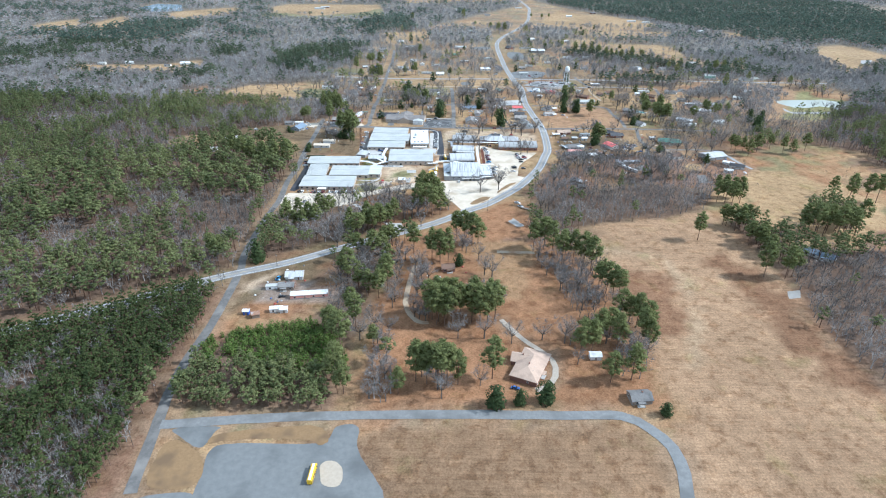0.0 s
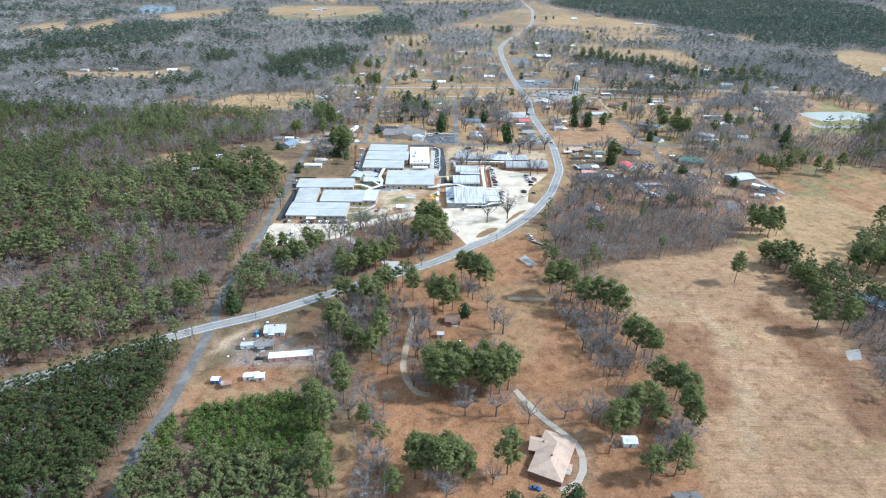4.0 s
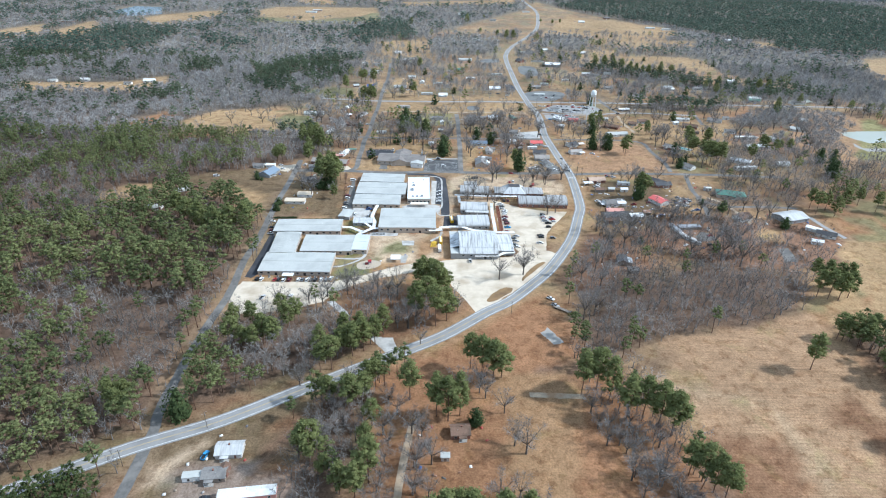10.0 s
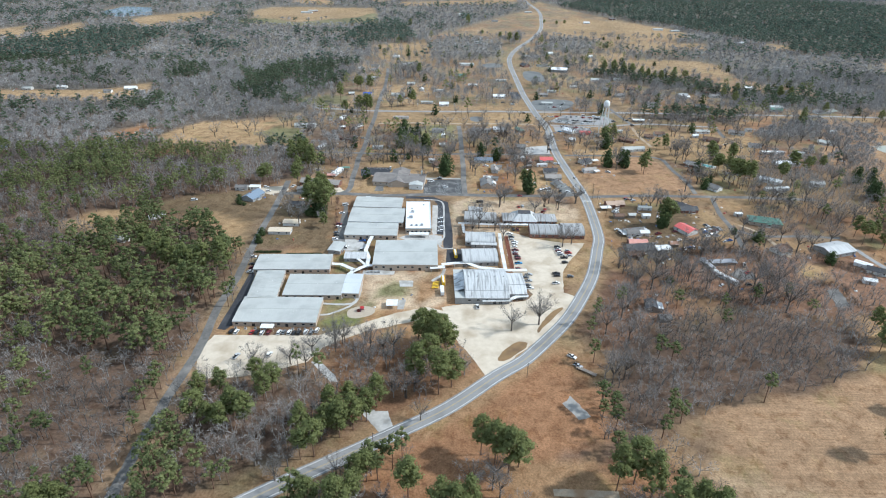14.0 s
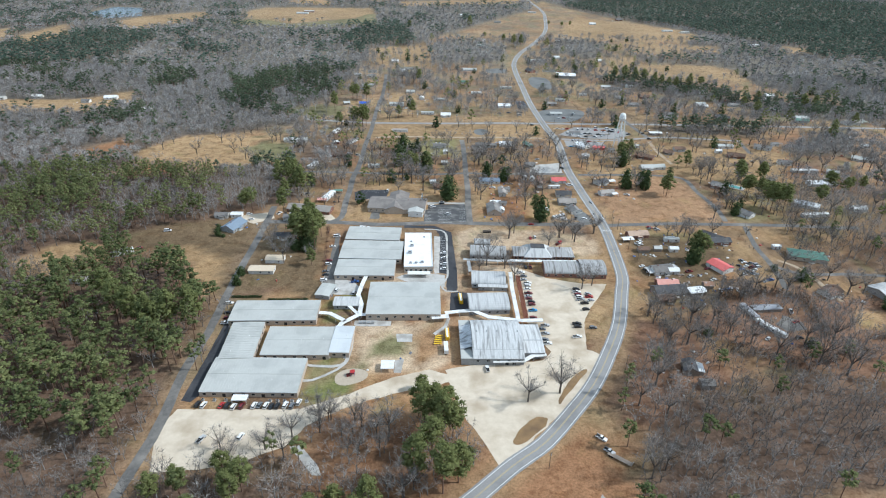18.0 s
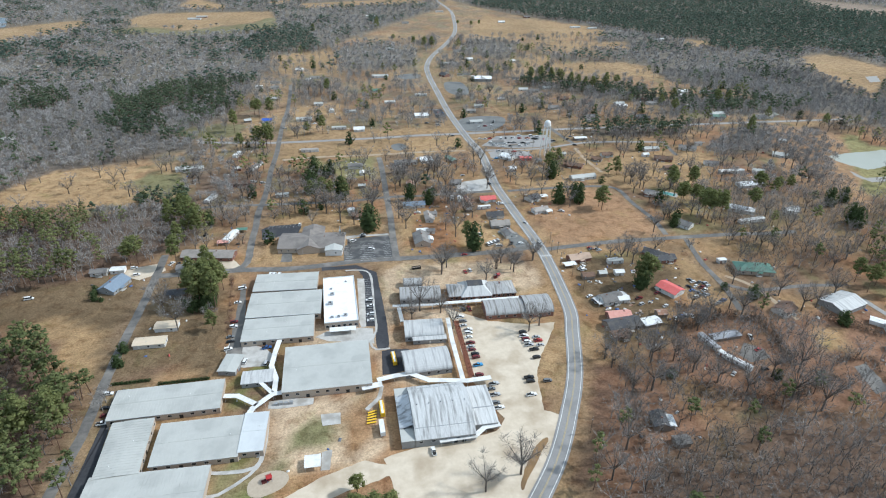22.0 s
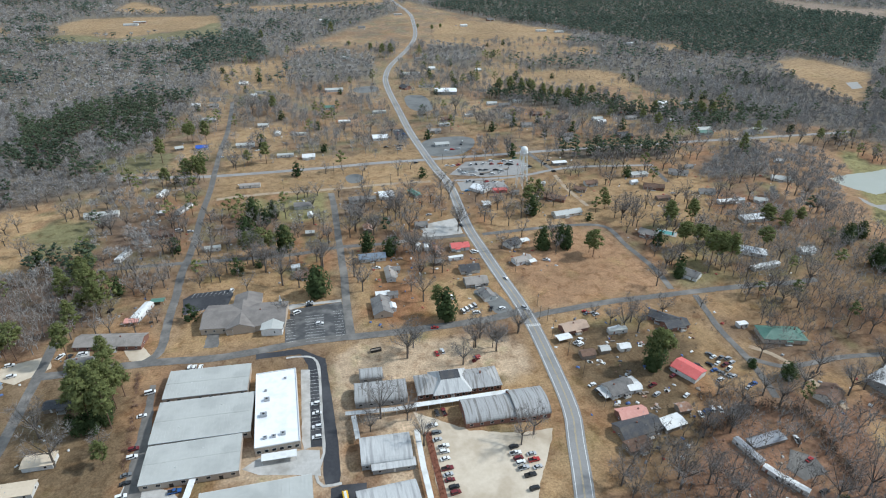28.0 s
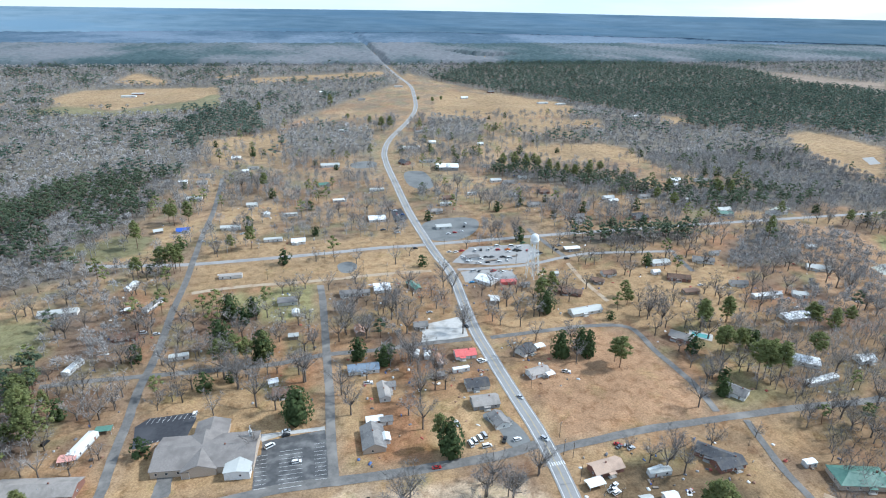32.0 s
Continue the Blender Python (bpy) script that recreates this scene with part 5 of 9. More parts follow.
for tag, (x0, x1, y0, y1, step), pines, bares in (("near", (-700, 640, 144, 840, 6.5), PINES_MID, BARE_MID), ("middle", (-1050, 1250, 840, 1320, 8.4), PINES_BACK, BARE_BACK), ("far", (-2400, 3100, 1320, 2020, 13.4), PINES_FAR, BARE_FAR), ("farthest", (-2600, 3300, 2020, 2820, 17.5), PINES_FAR, BARE_FAR)):
    X, Y = grid_points(x0, x1, y0, y1, step)
    K = woodiness(X, Y)
    n1 = 0.6 * value_noise(X, Y, 70, 11) + 0.4 * value_noise(X, Y, 22, 12)
    rnd = RT.uniform(0, 1, X.shape)
    pine_share = np.select([K == 1, K == 2, K == 3, K == 5, K == 6], [np.clip((n1 - 0.26) * 2.2, 0.14, 0.75), np.where(Y < 480, np.clip((n1 - 0.1) * 2.4, 0.5, 0.9), np.where(Y < 770, 0.85, 0.96)), np.where(X > 80, 0.012, 0.06), np.clip((n1 - np.where(X < -180, 0.5, 0.6)) * 4, 0.05, 0.65), 0.2], 0.0)
    is_pine = (rnd < pine_share * np.where(K == 6, 0.12, 1.0)) & (K != 4) & (K > 0)
    is_bare = (~is_pine) & (K > 0) & (K != 4) & (RT.uniform(0, 1, X.shape) < np.where(K == 6, 0.58, np.where(Y < 840, 0.82, 0.96)))
    patchy = (0.32 if tag == "near" else 0.5) + 1.7 * (0.5 * value_noise(X, Y, 90, 16) + 0.5 * value_noise(X, Y, 28, 17) - 0.5)
    big = {"near": 1.18, "middle": 1.45, "far": 1.95, "farthest": 2.3}[tag]
    sc = RT.uniform(0.7, 1.1, X.shape) * big
    hs = RT.uniform(0.62, 0.98, X.shape) * (1.15 if tag == "near" else 0.96)
    young = inside(PLANTATION, X, Y)
    # the old pines beside the school stand tall and apart
    old = (K == 2) & (Y > 420) & (Y < 720) & ~young
    is_pine &= ~old | (RT.uniform(0, 1, X.shape) < 0.5)
    is_bare &= ~old | (RT.uniform(0, 1, X.shape) < 0.6)
    sc, hs = np.where(old & is_pine, sc * 1.3, sc), np.where(old & is_pine, hs * 1.28, hs)
    is_pine &= ~young
    is_bare &= ~young | (rnd > 0.93)
    # trees beyond the near woods take the haze-coloured needles and bark
    scatter("pine_woods", pines, X[is_pine], Y[is_pine], sc[is_pine], hs[is_pine], (PBARK, WOODNEEDLE if tag == "near" else HAZENEEDLE if tag == "middle" else HAZEBLUENEEDLE), "dense dark green loblolly pines", tint=patchy[is_pine])
    scatter("bare_woods", bares, X[is_bare], Y[is_bare], sc[is_bare], hs[is_bare] * 1.0, (BARK if tag == "near" else HAZEBARK,) * 2, "leafless grey winter hardwood trees", tint=patchy[is_bare])

X, Y = grid_points(-300, -120, 140, 360, 3.9)
sel = inside(PLANTATION, X, Y) & (woodiness(X, Y) == 2) & (value_noise(X, Y, 18, 14) > 0.07)
X, Y = X[sel], Y[sel]
low_pine = RT.uniform(0, 1, X.shape) < np.clip(0.98 - 1.3 * (value_noise(X, Y, 24, 18) - 0.5), 0.55, 0.99)
scatter("young_pine_plantation", PINES_STAND, X[low_pine], Y[low_pine], RT.uniform(0.62, 0.98, low_pine.sum()), RT.uniform(0.58, 0.85, low_pine.sum()), (PBARK, PLANTNEEDLE), "dense plantation of half-grown green pines")
scatter("plantation_bare_trees", BARE_MID, X[~low_pine], Y[~low_pine], RT.uniform(0.6, 0.95, (~low_pine).sum()), RT.uniform(0.75, 1.05, (~low_pine).sum()), (BARK, BARK), "leafless grey saplings among the pines")

X, Y = grid_points(-330, 40, 200, 380, 2.9)
K = woodiness(X, Y)
sel = (K == 4) & (value_noise(X, Y, 9, 15) > 0.14)
X, Y = X[sel], Y[sel]
grown = (Y < 262 + 10 * (value_noise(X, Y, 12, 19) - 0.5) - 0.16 * (X + 90)) & (X > -140)
tall_ones = grown & (RT.uniform(0, 1, X.shape) < 0.5)
low_ones = ~grown
scatter("young_pine_thicket", BUSHES, X[low_ones], Y[low_ones], RT.uniform(0.55, 1.35, low_ones.sum()), RT.uniform(0.5, 1.5, low_ones.sum()), (PBARK, YOUNG), "thicket of bright green young pines")
scatter("pine_grove", PINES_STAND, X[tall_ones], Y[tall_ones], RT.uniform(0.7, 1.0, tall_ones.sum()), RT.uniform(0.5, 0.72, tall_ones.sum()), (PBARK, WOODNEEDLE), "close grove of young green pines")


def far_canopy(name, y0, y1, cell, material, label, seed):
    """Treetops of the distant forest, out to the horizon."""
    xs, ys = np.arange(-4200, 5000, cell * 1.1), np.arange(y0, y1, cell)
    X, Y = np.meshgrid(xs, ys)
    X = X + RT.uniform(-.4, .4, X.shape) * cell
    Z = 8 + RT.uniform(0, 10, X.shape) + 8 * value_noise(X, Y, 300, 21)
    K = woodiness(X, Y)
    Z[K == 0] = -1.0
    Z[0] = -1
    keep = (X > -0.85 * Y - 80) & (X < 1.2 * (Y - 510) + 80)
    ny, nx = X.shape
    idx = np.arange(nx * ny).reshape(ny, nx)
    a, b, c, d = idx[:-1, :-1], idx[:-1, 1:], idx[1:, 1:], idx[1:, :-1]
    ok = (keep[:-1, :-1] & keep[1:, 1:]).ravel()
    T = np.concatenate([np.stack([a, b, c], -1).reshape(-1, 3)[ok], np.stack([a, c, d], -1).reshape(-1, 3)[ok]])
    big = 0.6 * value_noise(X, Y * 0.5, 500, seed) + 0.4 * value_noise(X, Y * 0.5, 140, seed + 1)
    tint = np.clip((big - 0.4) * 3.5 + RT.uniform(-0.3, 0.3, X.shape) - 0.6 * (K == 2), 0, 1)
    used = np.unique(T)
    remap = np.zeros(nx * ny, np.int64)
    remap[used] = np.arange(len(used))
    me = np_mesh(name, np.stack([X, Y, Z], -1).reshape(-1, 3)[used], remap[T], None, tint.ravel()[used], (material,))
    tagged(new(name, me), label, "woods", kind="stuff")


# blue-grey of haze put into both canopies' colours, bluer farther out
far_canopy("forest_canopy", 2770, 3700, 11.0, tinted("forest_canopy", (0.06, 0.092, 0.097), (0.168, 0.174, 0.184), fine=0.0), "grey winter forest canopy with dark pine stands, blued for haze", 31)
far_canopy("forest_canopy", 3680, 4990, 20.0, tinted("haze_blue_forest", (0.072, 0.115, 0.16), (0.15, 0.195, 0.25), fine=0.0), "distant forest canopy out to the horizon, coloured blue-grey for haze", 51)


def backdrop():
    """Upright wall that closes the horizon for the plain beyond, coloured as haze."""
    bm = bmesh.new()
    prev = None
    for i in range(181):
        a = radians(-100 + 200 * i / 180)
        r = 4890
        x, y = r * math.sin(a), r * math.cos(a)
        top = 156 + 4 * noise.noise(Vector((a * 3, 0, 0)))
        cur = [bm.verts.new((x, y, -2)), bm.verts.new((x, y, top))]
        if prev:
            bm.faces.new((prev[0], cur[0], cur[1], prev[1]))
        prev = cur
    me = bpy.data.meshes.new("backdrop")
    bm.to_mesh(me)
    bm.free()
    tagged(link_mesh("backdrop", me, mat("haze_blue_plain", (0.265, 0.375, 0.455), (0.47, 0.585, 0.65), 0.0035, 1.0, stretch=(1, 1, 14), spec=0.0, c3=(0.335, 0.475, 0.58), scale3=0.0012)), "backdrop of the wooded plain at the horizon, painted haze blue", "backdrop", kind="structure")


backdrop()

# single trees: a trunk and a crown each, copied
TREE_KINDS = {}


def tree_kind(name, shapes, height, wood, leaf, label, leafname="crown"):
    TREE_KINDS[name] = []
    for sv, sf, sm in shapes:
        e = thing(name, 0, 0, 0, label, "tree", "trees of the town")
        for nm, slot, material in (("trunk", 0, wood), (leafname, 1, leaf)):
            f = sf[sm == slot]
            if not len(f):
                continue
            used, inv = np.unique(f, return_inverse=True)
            tint = np.full(len(used), RT.uniform(0.2, 0.8))
            me = np_mesh(nm, sv[used], inv.reshape(-1, 3), None, tint, (material,))
            ob = new(nm, me)
            ob.parent = e
        TREE_KINDS[name].append([e, height, 0])


def crown_split(shape, twigs_from):
    """Marks the fine twigs of a bare tree as its crown."""
    sv, sf, sm = shape
    sm = sm.copy()
    sm[twigs_from:] = 1
    return sv, sf, sm


def yard_bare():
    n = 9
    return crown_split(bare_shape(n, 780, 15, 0.085, 1.65, 1.5), 8 + n * 12)


tree_kind("pine_tree", [pine_shape(28, 30, 0.43, lo, 4.8, 6) for lo in (0.28, 0.36, 0.42, 0.32, 0.46, 0.38)], 20, PBARK, NEEDLE, "tall loblolly pine with a tufted green crown")
tree_kind("bare_tree", [yard_bare() for _ in range(5)], 15, TRUNK, BARK, "leafless grey hardwood tree with spreading limbs")
tree_kind("cedar_tree", [cedar_shape(12, r, 120, 0.62) for r in (4.3, 5.0, 4.6)], 12, PBARK, CEDAR, "dense dark evergreen tree, full to the ground")


def plant(kind, spots):
    for x, y, h in spots:
        h = min(h, 29 + (h - 29) * 0.2)
        slot = TREE_KINDS[kind][int(RT.randint(len(TREE_KINDS[kind])))]
        e, h0, used = slot
        s = h / h0
        m = pose(x, y, 0, 0, 0, float(RT.uniform(0, 360)))
        if not used:
            slot[2] = 1
            ob = e
            ob.matrix_basis = m
        else:
            ob = copy_thing(e, m)
        wd = s ** 0.7 * float(RT.uniform(0.9, 1.15))
        ob.scale = (wd, wd, s)

# ---- buildings ----
WINDOW = {}


def window(parent, x, y, z, turn, w=1.1, h=1.2):
    """A window in a wall: frame with a dark pane in it."""
    key = (w, h)
    if key not in WINDOW:
        f = bpy.data.meshes.new("window")
        boxes((-w / 2 - .08, w / 2 + .08, -.06, .04, -h / 2 - .08, -h / 2), (-w / 2 - .08, w / 2 + .08, -.06, .04, h / 2, h / 2 + .08), (-w / 2 - .08, -w / 2, -.06, .04, -h / 2, h / 2), (w / 2, w / 2 + .08, -.06, .04, -h / 2, h / 2)).to_mesh(f)
        f.materials.append(TRIM)
        g = bpy.data.meshes.new("pane")
        boxes((-w / 2, w / 2, -.03, .02, -h / 2, h / 2)).to_mesh(g)
        g.materials.append(GLASS)
        WINDOW[key] = (f, g)
    f, g = WINDOW[key]
    o = shared("window", f, parent, pose(x, y, z, 0, 0, turn))
    shared("pane", g, o)


def openings(e, L, W, h, rnd, doors=1):
    """Windows and a door along the long walls and on the ends."""
    if e.matrix_basis.translation.y > 1000:
        for k in range(2):
            xx = L * (-0.25 + 0.5 * k)
            part("window", boxes((xx - .6, xx + .6, -W / 2 - .05, -W / 2 + .05, h * .35, h * .75)), GLASS, e)
        part("door", boxes((-.48, .48, -W / 2 - .06, -W / 2 + .06, .15, 2.2)), rnd.choice((WOODWALL, TRIM)), e)
        return
    for side, turn in ((-1, 0), (1, 180)):
        n = max(2, int(L / 5.2))
        dslot = rnd.randrange(n) if side < 0 or rnd.random() < 0.5 else -1
        for i in range(n):
            x = -L / 2 + L * (i + 0.5) / n + rnd.uniform(-.3, .3)
            if i == dslot and doors:
                bm = boxes((x - .48, x + .48, side * (W / 2) - .07, side * (W / 2) + .07, 0.15, 2.2))
                part("door", bm, rnd.choice((WOODWALL, TRIM, BRICK)), e)
            else:
                window(e, x, side * W / 2, h * 0.55, turn)
    for side, turn in ((-1, 270), (1, 90)):
        if W > 6:
            window(e, side * L / 2, rnd.uniform(-W * .2, W * .2), h * 0.55, turn, 0.9, 1.1)


def slab_roof(bm, L, W, h, rise, over, thick=0.22):
    """A gable roof with thickness, ridge along x."""
    y, x = W / 2 + over, L / 2 + over
    drop = rise * over / (W / 2)
    prism(bm, [(-y, h - drop), (0, h + rise), (y, h - drop), (y, h - drop + thick), (0, h + rise + thick), (-y, h - drop + thick)], -x, x)
    return bm


def hip_roof(bm, L, W, h, rise, over, thick=0.22):
    x, y = L / 2 + over, W / 2 + over
    r = max(L / 2 - W / 2, 0.3)
    lo = [bm.verts.new(p) for p in ((-x, -y, h - .1), (x, -y, h - .1), (x, y, h - .1), (-x, y, h - .1))]
    up = [bm.verts.new((v.co.x, v.co.y, h - .1 + thick)) for v in lo]
    a, b = bm.verts.new((-r, 0, h + rise)), bm.verts.new((r, 0, h + rise))
    bm.faces.new(lo[::-1])
    for i in range(4):
        j = (i + 1) % 4
        bm.faces.new((lo[i], lo[j], up[j], up[i]))
    bm.faces.new((up[0], up[1], b, a))
    bm.faces.new((up[2], up[3], a, b))
    bm.faces.new((up[1], up[2], b))
    bm.faces.new((up[3], up[0], a))
    return bm


def gable_walls(L, W, h, rise, th=0.2):
    """Walls with gable ends, as a closed body."""
    bm = bmesh.new()
    prism(bm, [(-W / 2, 0), (W / 2, 0), (W / 2, h), (0, h + rise), (-W / 2, h)], -L / 2, L / 2)
    return bm


def house(x, y, ang, L, W, h, roof, wall, style="gable", rise=None, label="", category="house", plain=False, chimney=False, porch=0):
    if L < W:
        L, W, ang = W, L, ang + 90
    rnd = random.Random(int(x * 7 + y * 13))
    rise = rise if rise is not None else W * (0.10 if style in ("flat", "trailer") else 0.24)
    names = {SHINGLE: "grey shingle", RUSTGALV: "stained metal", LIGHTROOF: "light grey metal", LSHINGLE: "light grey shingle", DARK: "dark shingle", BROWN: "brown shingle", WHITE: "white metal", GALV: "weathered metal", TAN: "tan shingle", BLUEROOF: "blue-grey metal", REDROOF: "red metal", PINKROOF: "faded red", GREENROOF: "green metal", RUST: "rusty metal", TANMETAL: "tan metal", GREYROOF: "grey metal", WHITEROOF: "white"}
    walls = {BRICK: "brick", SIDING: "pale siding", WHITE: "white walls", WOODWALL: "weathered board walls", GREYWALL: "grey walls", TANBRICK: "tan brick", CREAM: "cream walls", RUST: "rusty metal walls"}
    what = {"trailer": "long mobile home", "shed": "small shed"}.get(style, "single-storey house")
    nm = {"trailer": "mobile_home", "shed": "shed"}.get(style, "house")
    e = thing(nm, x, y, ang, label or "%s with %s roof and %s" % (what, names.get(roof, "metal"), walls.get(wall, "pale walls")), {"trailer": "mobile home", "shed": "shed"}.get(style, category), "houses of the town" if nm == "house" else "")
    if style == "hip":
        part("wall", boxes((-L / 2, L / 2, -W / 2, W / 2, 0, h)), wall, e)
        part("roof", hip_roof(bmesh.new(), L, W, h, rise, 0.5), roof, e)
    else:
        part("wall", gable_walls(L, W, h, rise), wall, e)
        part("roof", slab_roof(bmesh.new(), L, W, h, rise, 0.12 if style == "trailer" else 0.45), roof, e)
    if style == "trailer":
        part("skirting", boxes((-L / 2 - .05, L / 2 + .05, -W / 2 - .05, W / 2 + .05, 0, 0.6)), GREYWALL, e)
        part("steps", boxes((-0.7, 0.7, -W / 2 - 1.4, -W / 2, 0, 0.4), (-0.7, 0.7, -W / 2 - .8, -W / 2, 0.4, 0.75)), WOODWALL, e)
    if style == "shed":
        part("door", boxes((-.6, .6, -W / 2 - .08, -W / 2 + .05, 0.05, 2.0)), WOODWALL, e)
    elif not plain:
        openings(e, L, W, h, rnd)
        if style in ("gable", "hip") and L > 9 and y < 1200:
            px = rnd.uniform(-L * .25, L * .2)
            porch_bm = bmesh.new()
            box(porch_bm, px - 2, px + 2, -W / 2 - 2.2, -W / 2 + .1, h - .35, h - .2)
            part("porch_roof", porch_bm, roof, e)
            for dx in (-1.85, 1.85):
                part("porch_post", boxes((px + dx - .08, px + dx + .08, -W / 2 - 2.1, -W / 2 - 1.94, 0, h - .35)), TRIM, e)
            part("porch_floor", boxes((px - 2, px + 2, -W / 2 - 2.2, -W / 2, 0, 0.2)), CONCRETE, e)
            cx = rnd.uniform(-L * .3, L * .3)
            part("chimney", boxes((cx - .35, cx + .35, -.35, .35, h + rise * .5, h + rise + .8)), BRICK, e)
        for k in range(2 if y < 1000 else 0):
            vx = rnd.uniform(-L * .4, L * .4)
            vy = rnd.choice((-1, 1)) * W * .22
            z0 = h + rise * (1 - abs(vy) / (W / 2))
            part("roof_vent", tube(bmesh.new(), (vx, vy, z0 - .1), (vx, vy, z0 + .65), .12, .12, 6), STEEL, e)
    return e


def carport(x, y, ang, L, W, h, roof, wall, label=""):
    e = thing("carport", x, y, ang, label or "open carport with a thin metal roof on posts", "carport")
    part("roof", slab_roof(bmesh.new(), L, W, h - .3, .5, .15, .1), roof, e)
    for sx in (-1, 1):
        for sy in (-1, 1):
            part("post", boxes((sx * (L / 2 - .2) - .07, sx * (L / 2 - .2) + .07, sy * (W / 2 - .2) - .07, sy * (W / 2 - .2) + .07, 0, h - .15)), TRIM, e)
    return e


def hall(x, y, ang, L, W, h, roof, wall, rise=0.8, over=0.15, label="", vents=2, fascia=True, ribs=1.6):
    """A long low school wing: brick walls, ribbed metal roof, white fascia."""
    rnd = random.Random(int(x * 3 + y))
    e = thing("school_wing", x, y, ang, label or "low school wing with a grey ribbed metal roof", "school building", "school buildings")
    part("wall", gable_walls(L, W, h, rise), wall, e)
    part("roof", slab_roof(bmesh.new(), L, W, h, rise, over, .18), roof, e)
    if ribs:
        bm = bmesh.new()
        n = int(L / ribs)
        yy = W / 2 + over
        drop = rise * over / (W / 2)
        for i in range(n + 1):
            xx = -L / 2 - over * .9 + (L + 1.8 * over) * i / n
            for s in (-1, 1):
                a = [bm.verts.new((xx + d, s * (yy - .01), h - drop + .18)) for d in (-.05, .05)]
                b = [bm.verts.new((xx + d, s * .02, h + rise + .18)) for d in (.05, -.05)]
                a2 = [bm.verts.new((v.co.x, v.co.y, v.co.z + .07)) for v in a]
                b2 = [bm.verts.new((v.co.x, v.co.y, v.co.z + .07)) for v in b]
                q = a2 + b2
                bm.faces.new(q if s < 0 else q[::-1])
                bm.faces.new((a[0], a2[0], b2[1], b[1]))
                bm.faces.new((a2[1], a[1], b[0], b2[0]))
        tagged(part("roof_rib", bm, roof, e), kind="stuff")
    if fascia:
        y1, drop = W / 2 + over, rise * over / (W / 2)
        for s in (-1, 1):
            part("fascia", boxes((-L / 2 - over, L / 2 + over, s * y1 - .06 + s * .06, s * y1 + .06 + s * .06, h - drop - .25, h - drop + .2)), TRIM, e, "white metal fascia")
        part("ridge_cap", boxes((-L / 2 - over, L / 2 + over, -.28, .28, h + rise + .16, h + rise + .28)), roof, e)
    for s, turn in ((-1, 0), (1, 180)):
        n = max(2, int(L / 5))
        for i in range(n):
            xx = -L / 2 + L * (i + .5) / n
            if i % 4 == 2:
                part("door", boxes((xx - .9, xx + .9, s * W / 2 - .07, s * W / 2 + .07, .05, 2.2)), GLASS, e)
            else:
                window(e, xx, s * W / 2, h * .55, turn, 1.8, 1.3)
    for k in range(vents):
        vx, vy = rnd.uniform(-L * .4, L * .4), rnd.uniform(-W * .3, W * .3)
        z0 = h + rise * (1 - abs(vy) / (W / 2)) + .1
        part("roof_vent", tube(bmesh.new(), (vx, vy, z0), (vx, vy, z0 + .6), .2, .2, 7), TRIM, e)
    return e


def barrel(x, y, ang, L, W, h, roof, wall, rise=3.0, label="", seams=True):
    """A hall under a curved metal roof, its axis along x."""
    e = thing("barrel_hall", x, y, ang, label or "old hall with a curved weathered galvanised roof", "school building", "school buildings")
    n = 14
    arc = [(-(W / 2) * math.cos(math.pi * i / n), h + rise * math.sin(math.pi * i / n)) for i in range(n + 1)]
    bm = bmesh.new()
    prism(bm, [(-W / 2, 0)] + [(W / 2, 0)] + arc[::-1], -L / 2, L / 2)
    part("wall", bm, wall, e)
    bm = bmesh.new()
    out = [(yy * 1.03, zz + .18) for yy, zz in arc]
    prism(bm, [(-W / 2 * 1.03, h - .1)] + [(yy, zz + .02) for yy, zz in arc[1:-1]] + [(W / 2 * 1.03, h - .1)] + out[::-1], -L / 2 - .3, L / 2 + .3)
    part("roof", bm, roof, e)
    if seams:
        bm = bmesh.new()
        k = max(3, int(L / 2.2))
        for i in range(k + 1):
            xx = -L / 2 + L * i / k
            for (ya, za), (yb, zb) in zip(out, out[1:]):
                v = [bm.verts.new(p) for p in ((xx - .06, ya, za + .06), (xx + .06, ya, za + .06), (xx + .06, yb, zb + .06), (xx - .06, yb, zb + .06))]
                bm.faces.new(v)
        tagged(part("roof_seam", bm, roof, e), kind="stuff")
    for s, turn in ((-1, 0), (1, 180)):
        m = max(2, int(L / 4.5))
        for i in range(m):
            window(e, -L / 2 + L * (i + .5) / m, s * W / 2, h * .55, turn, 1.6, 1.2)
    for s in (-1, 1):
        part("door", boxes((s * L / 2 - .08, s * L / 2 + .08, -1, 1, .05, 2.3)), WOODWALL, e)
    return e


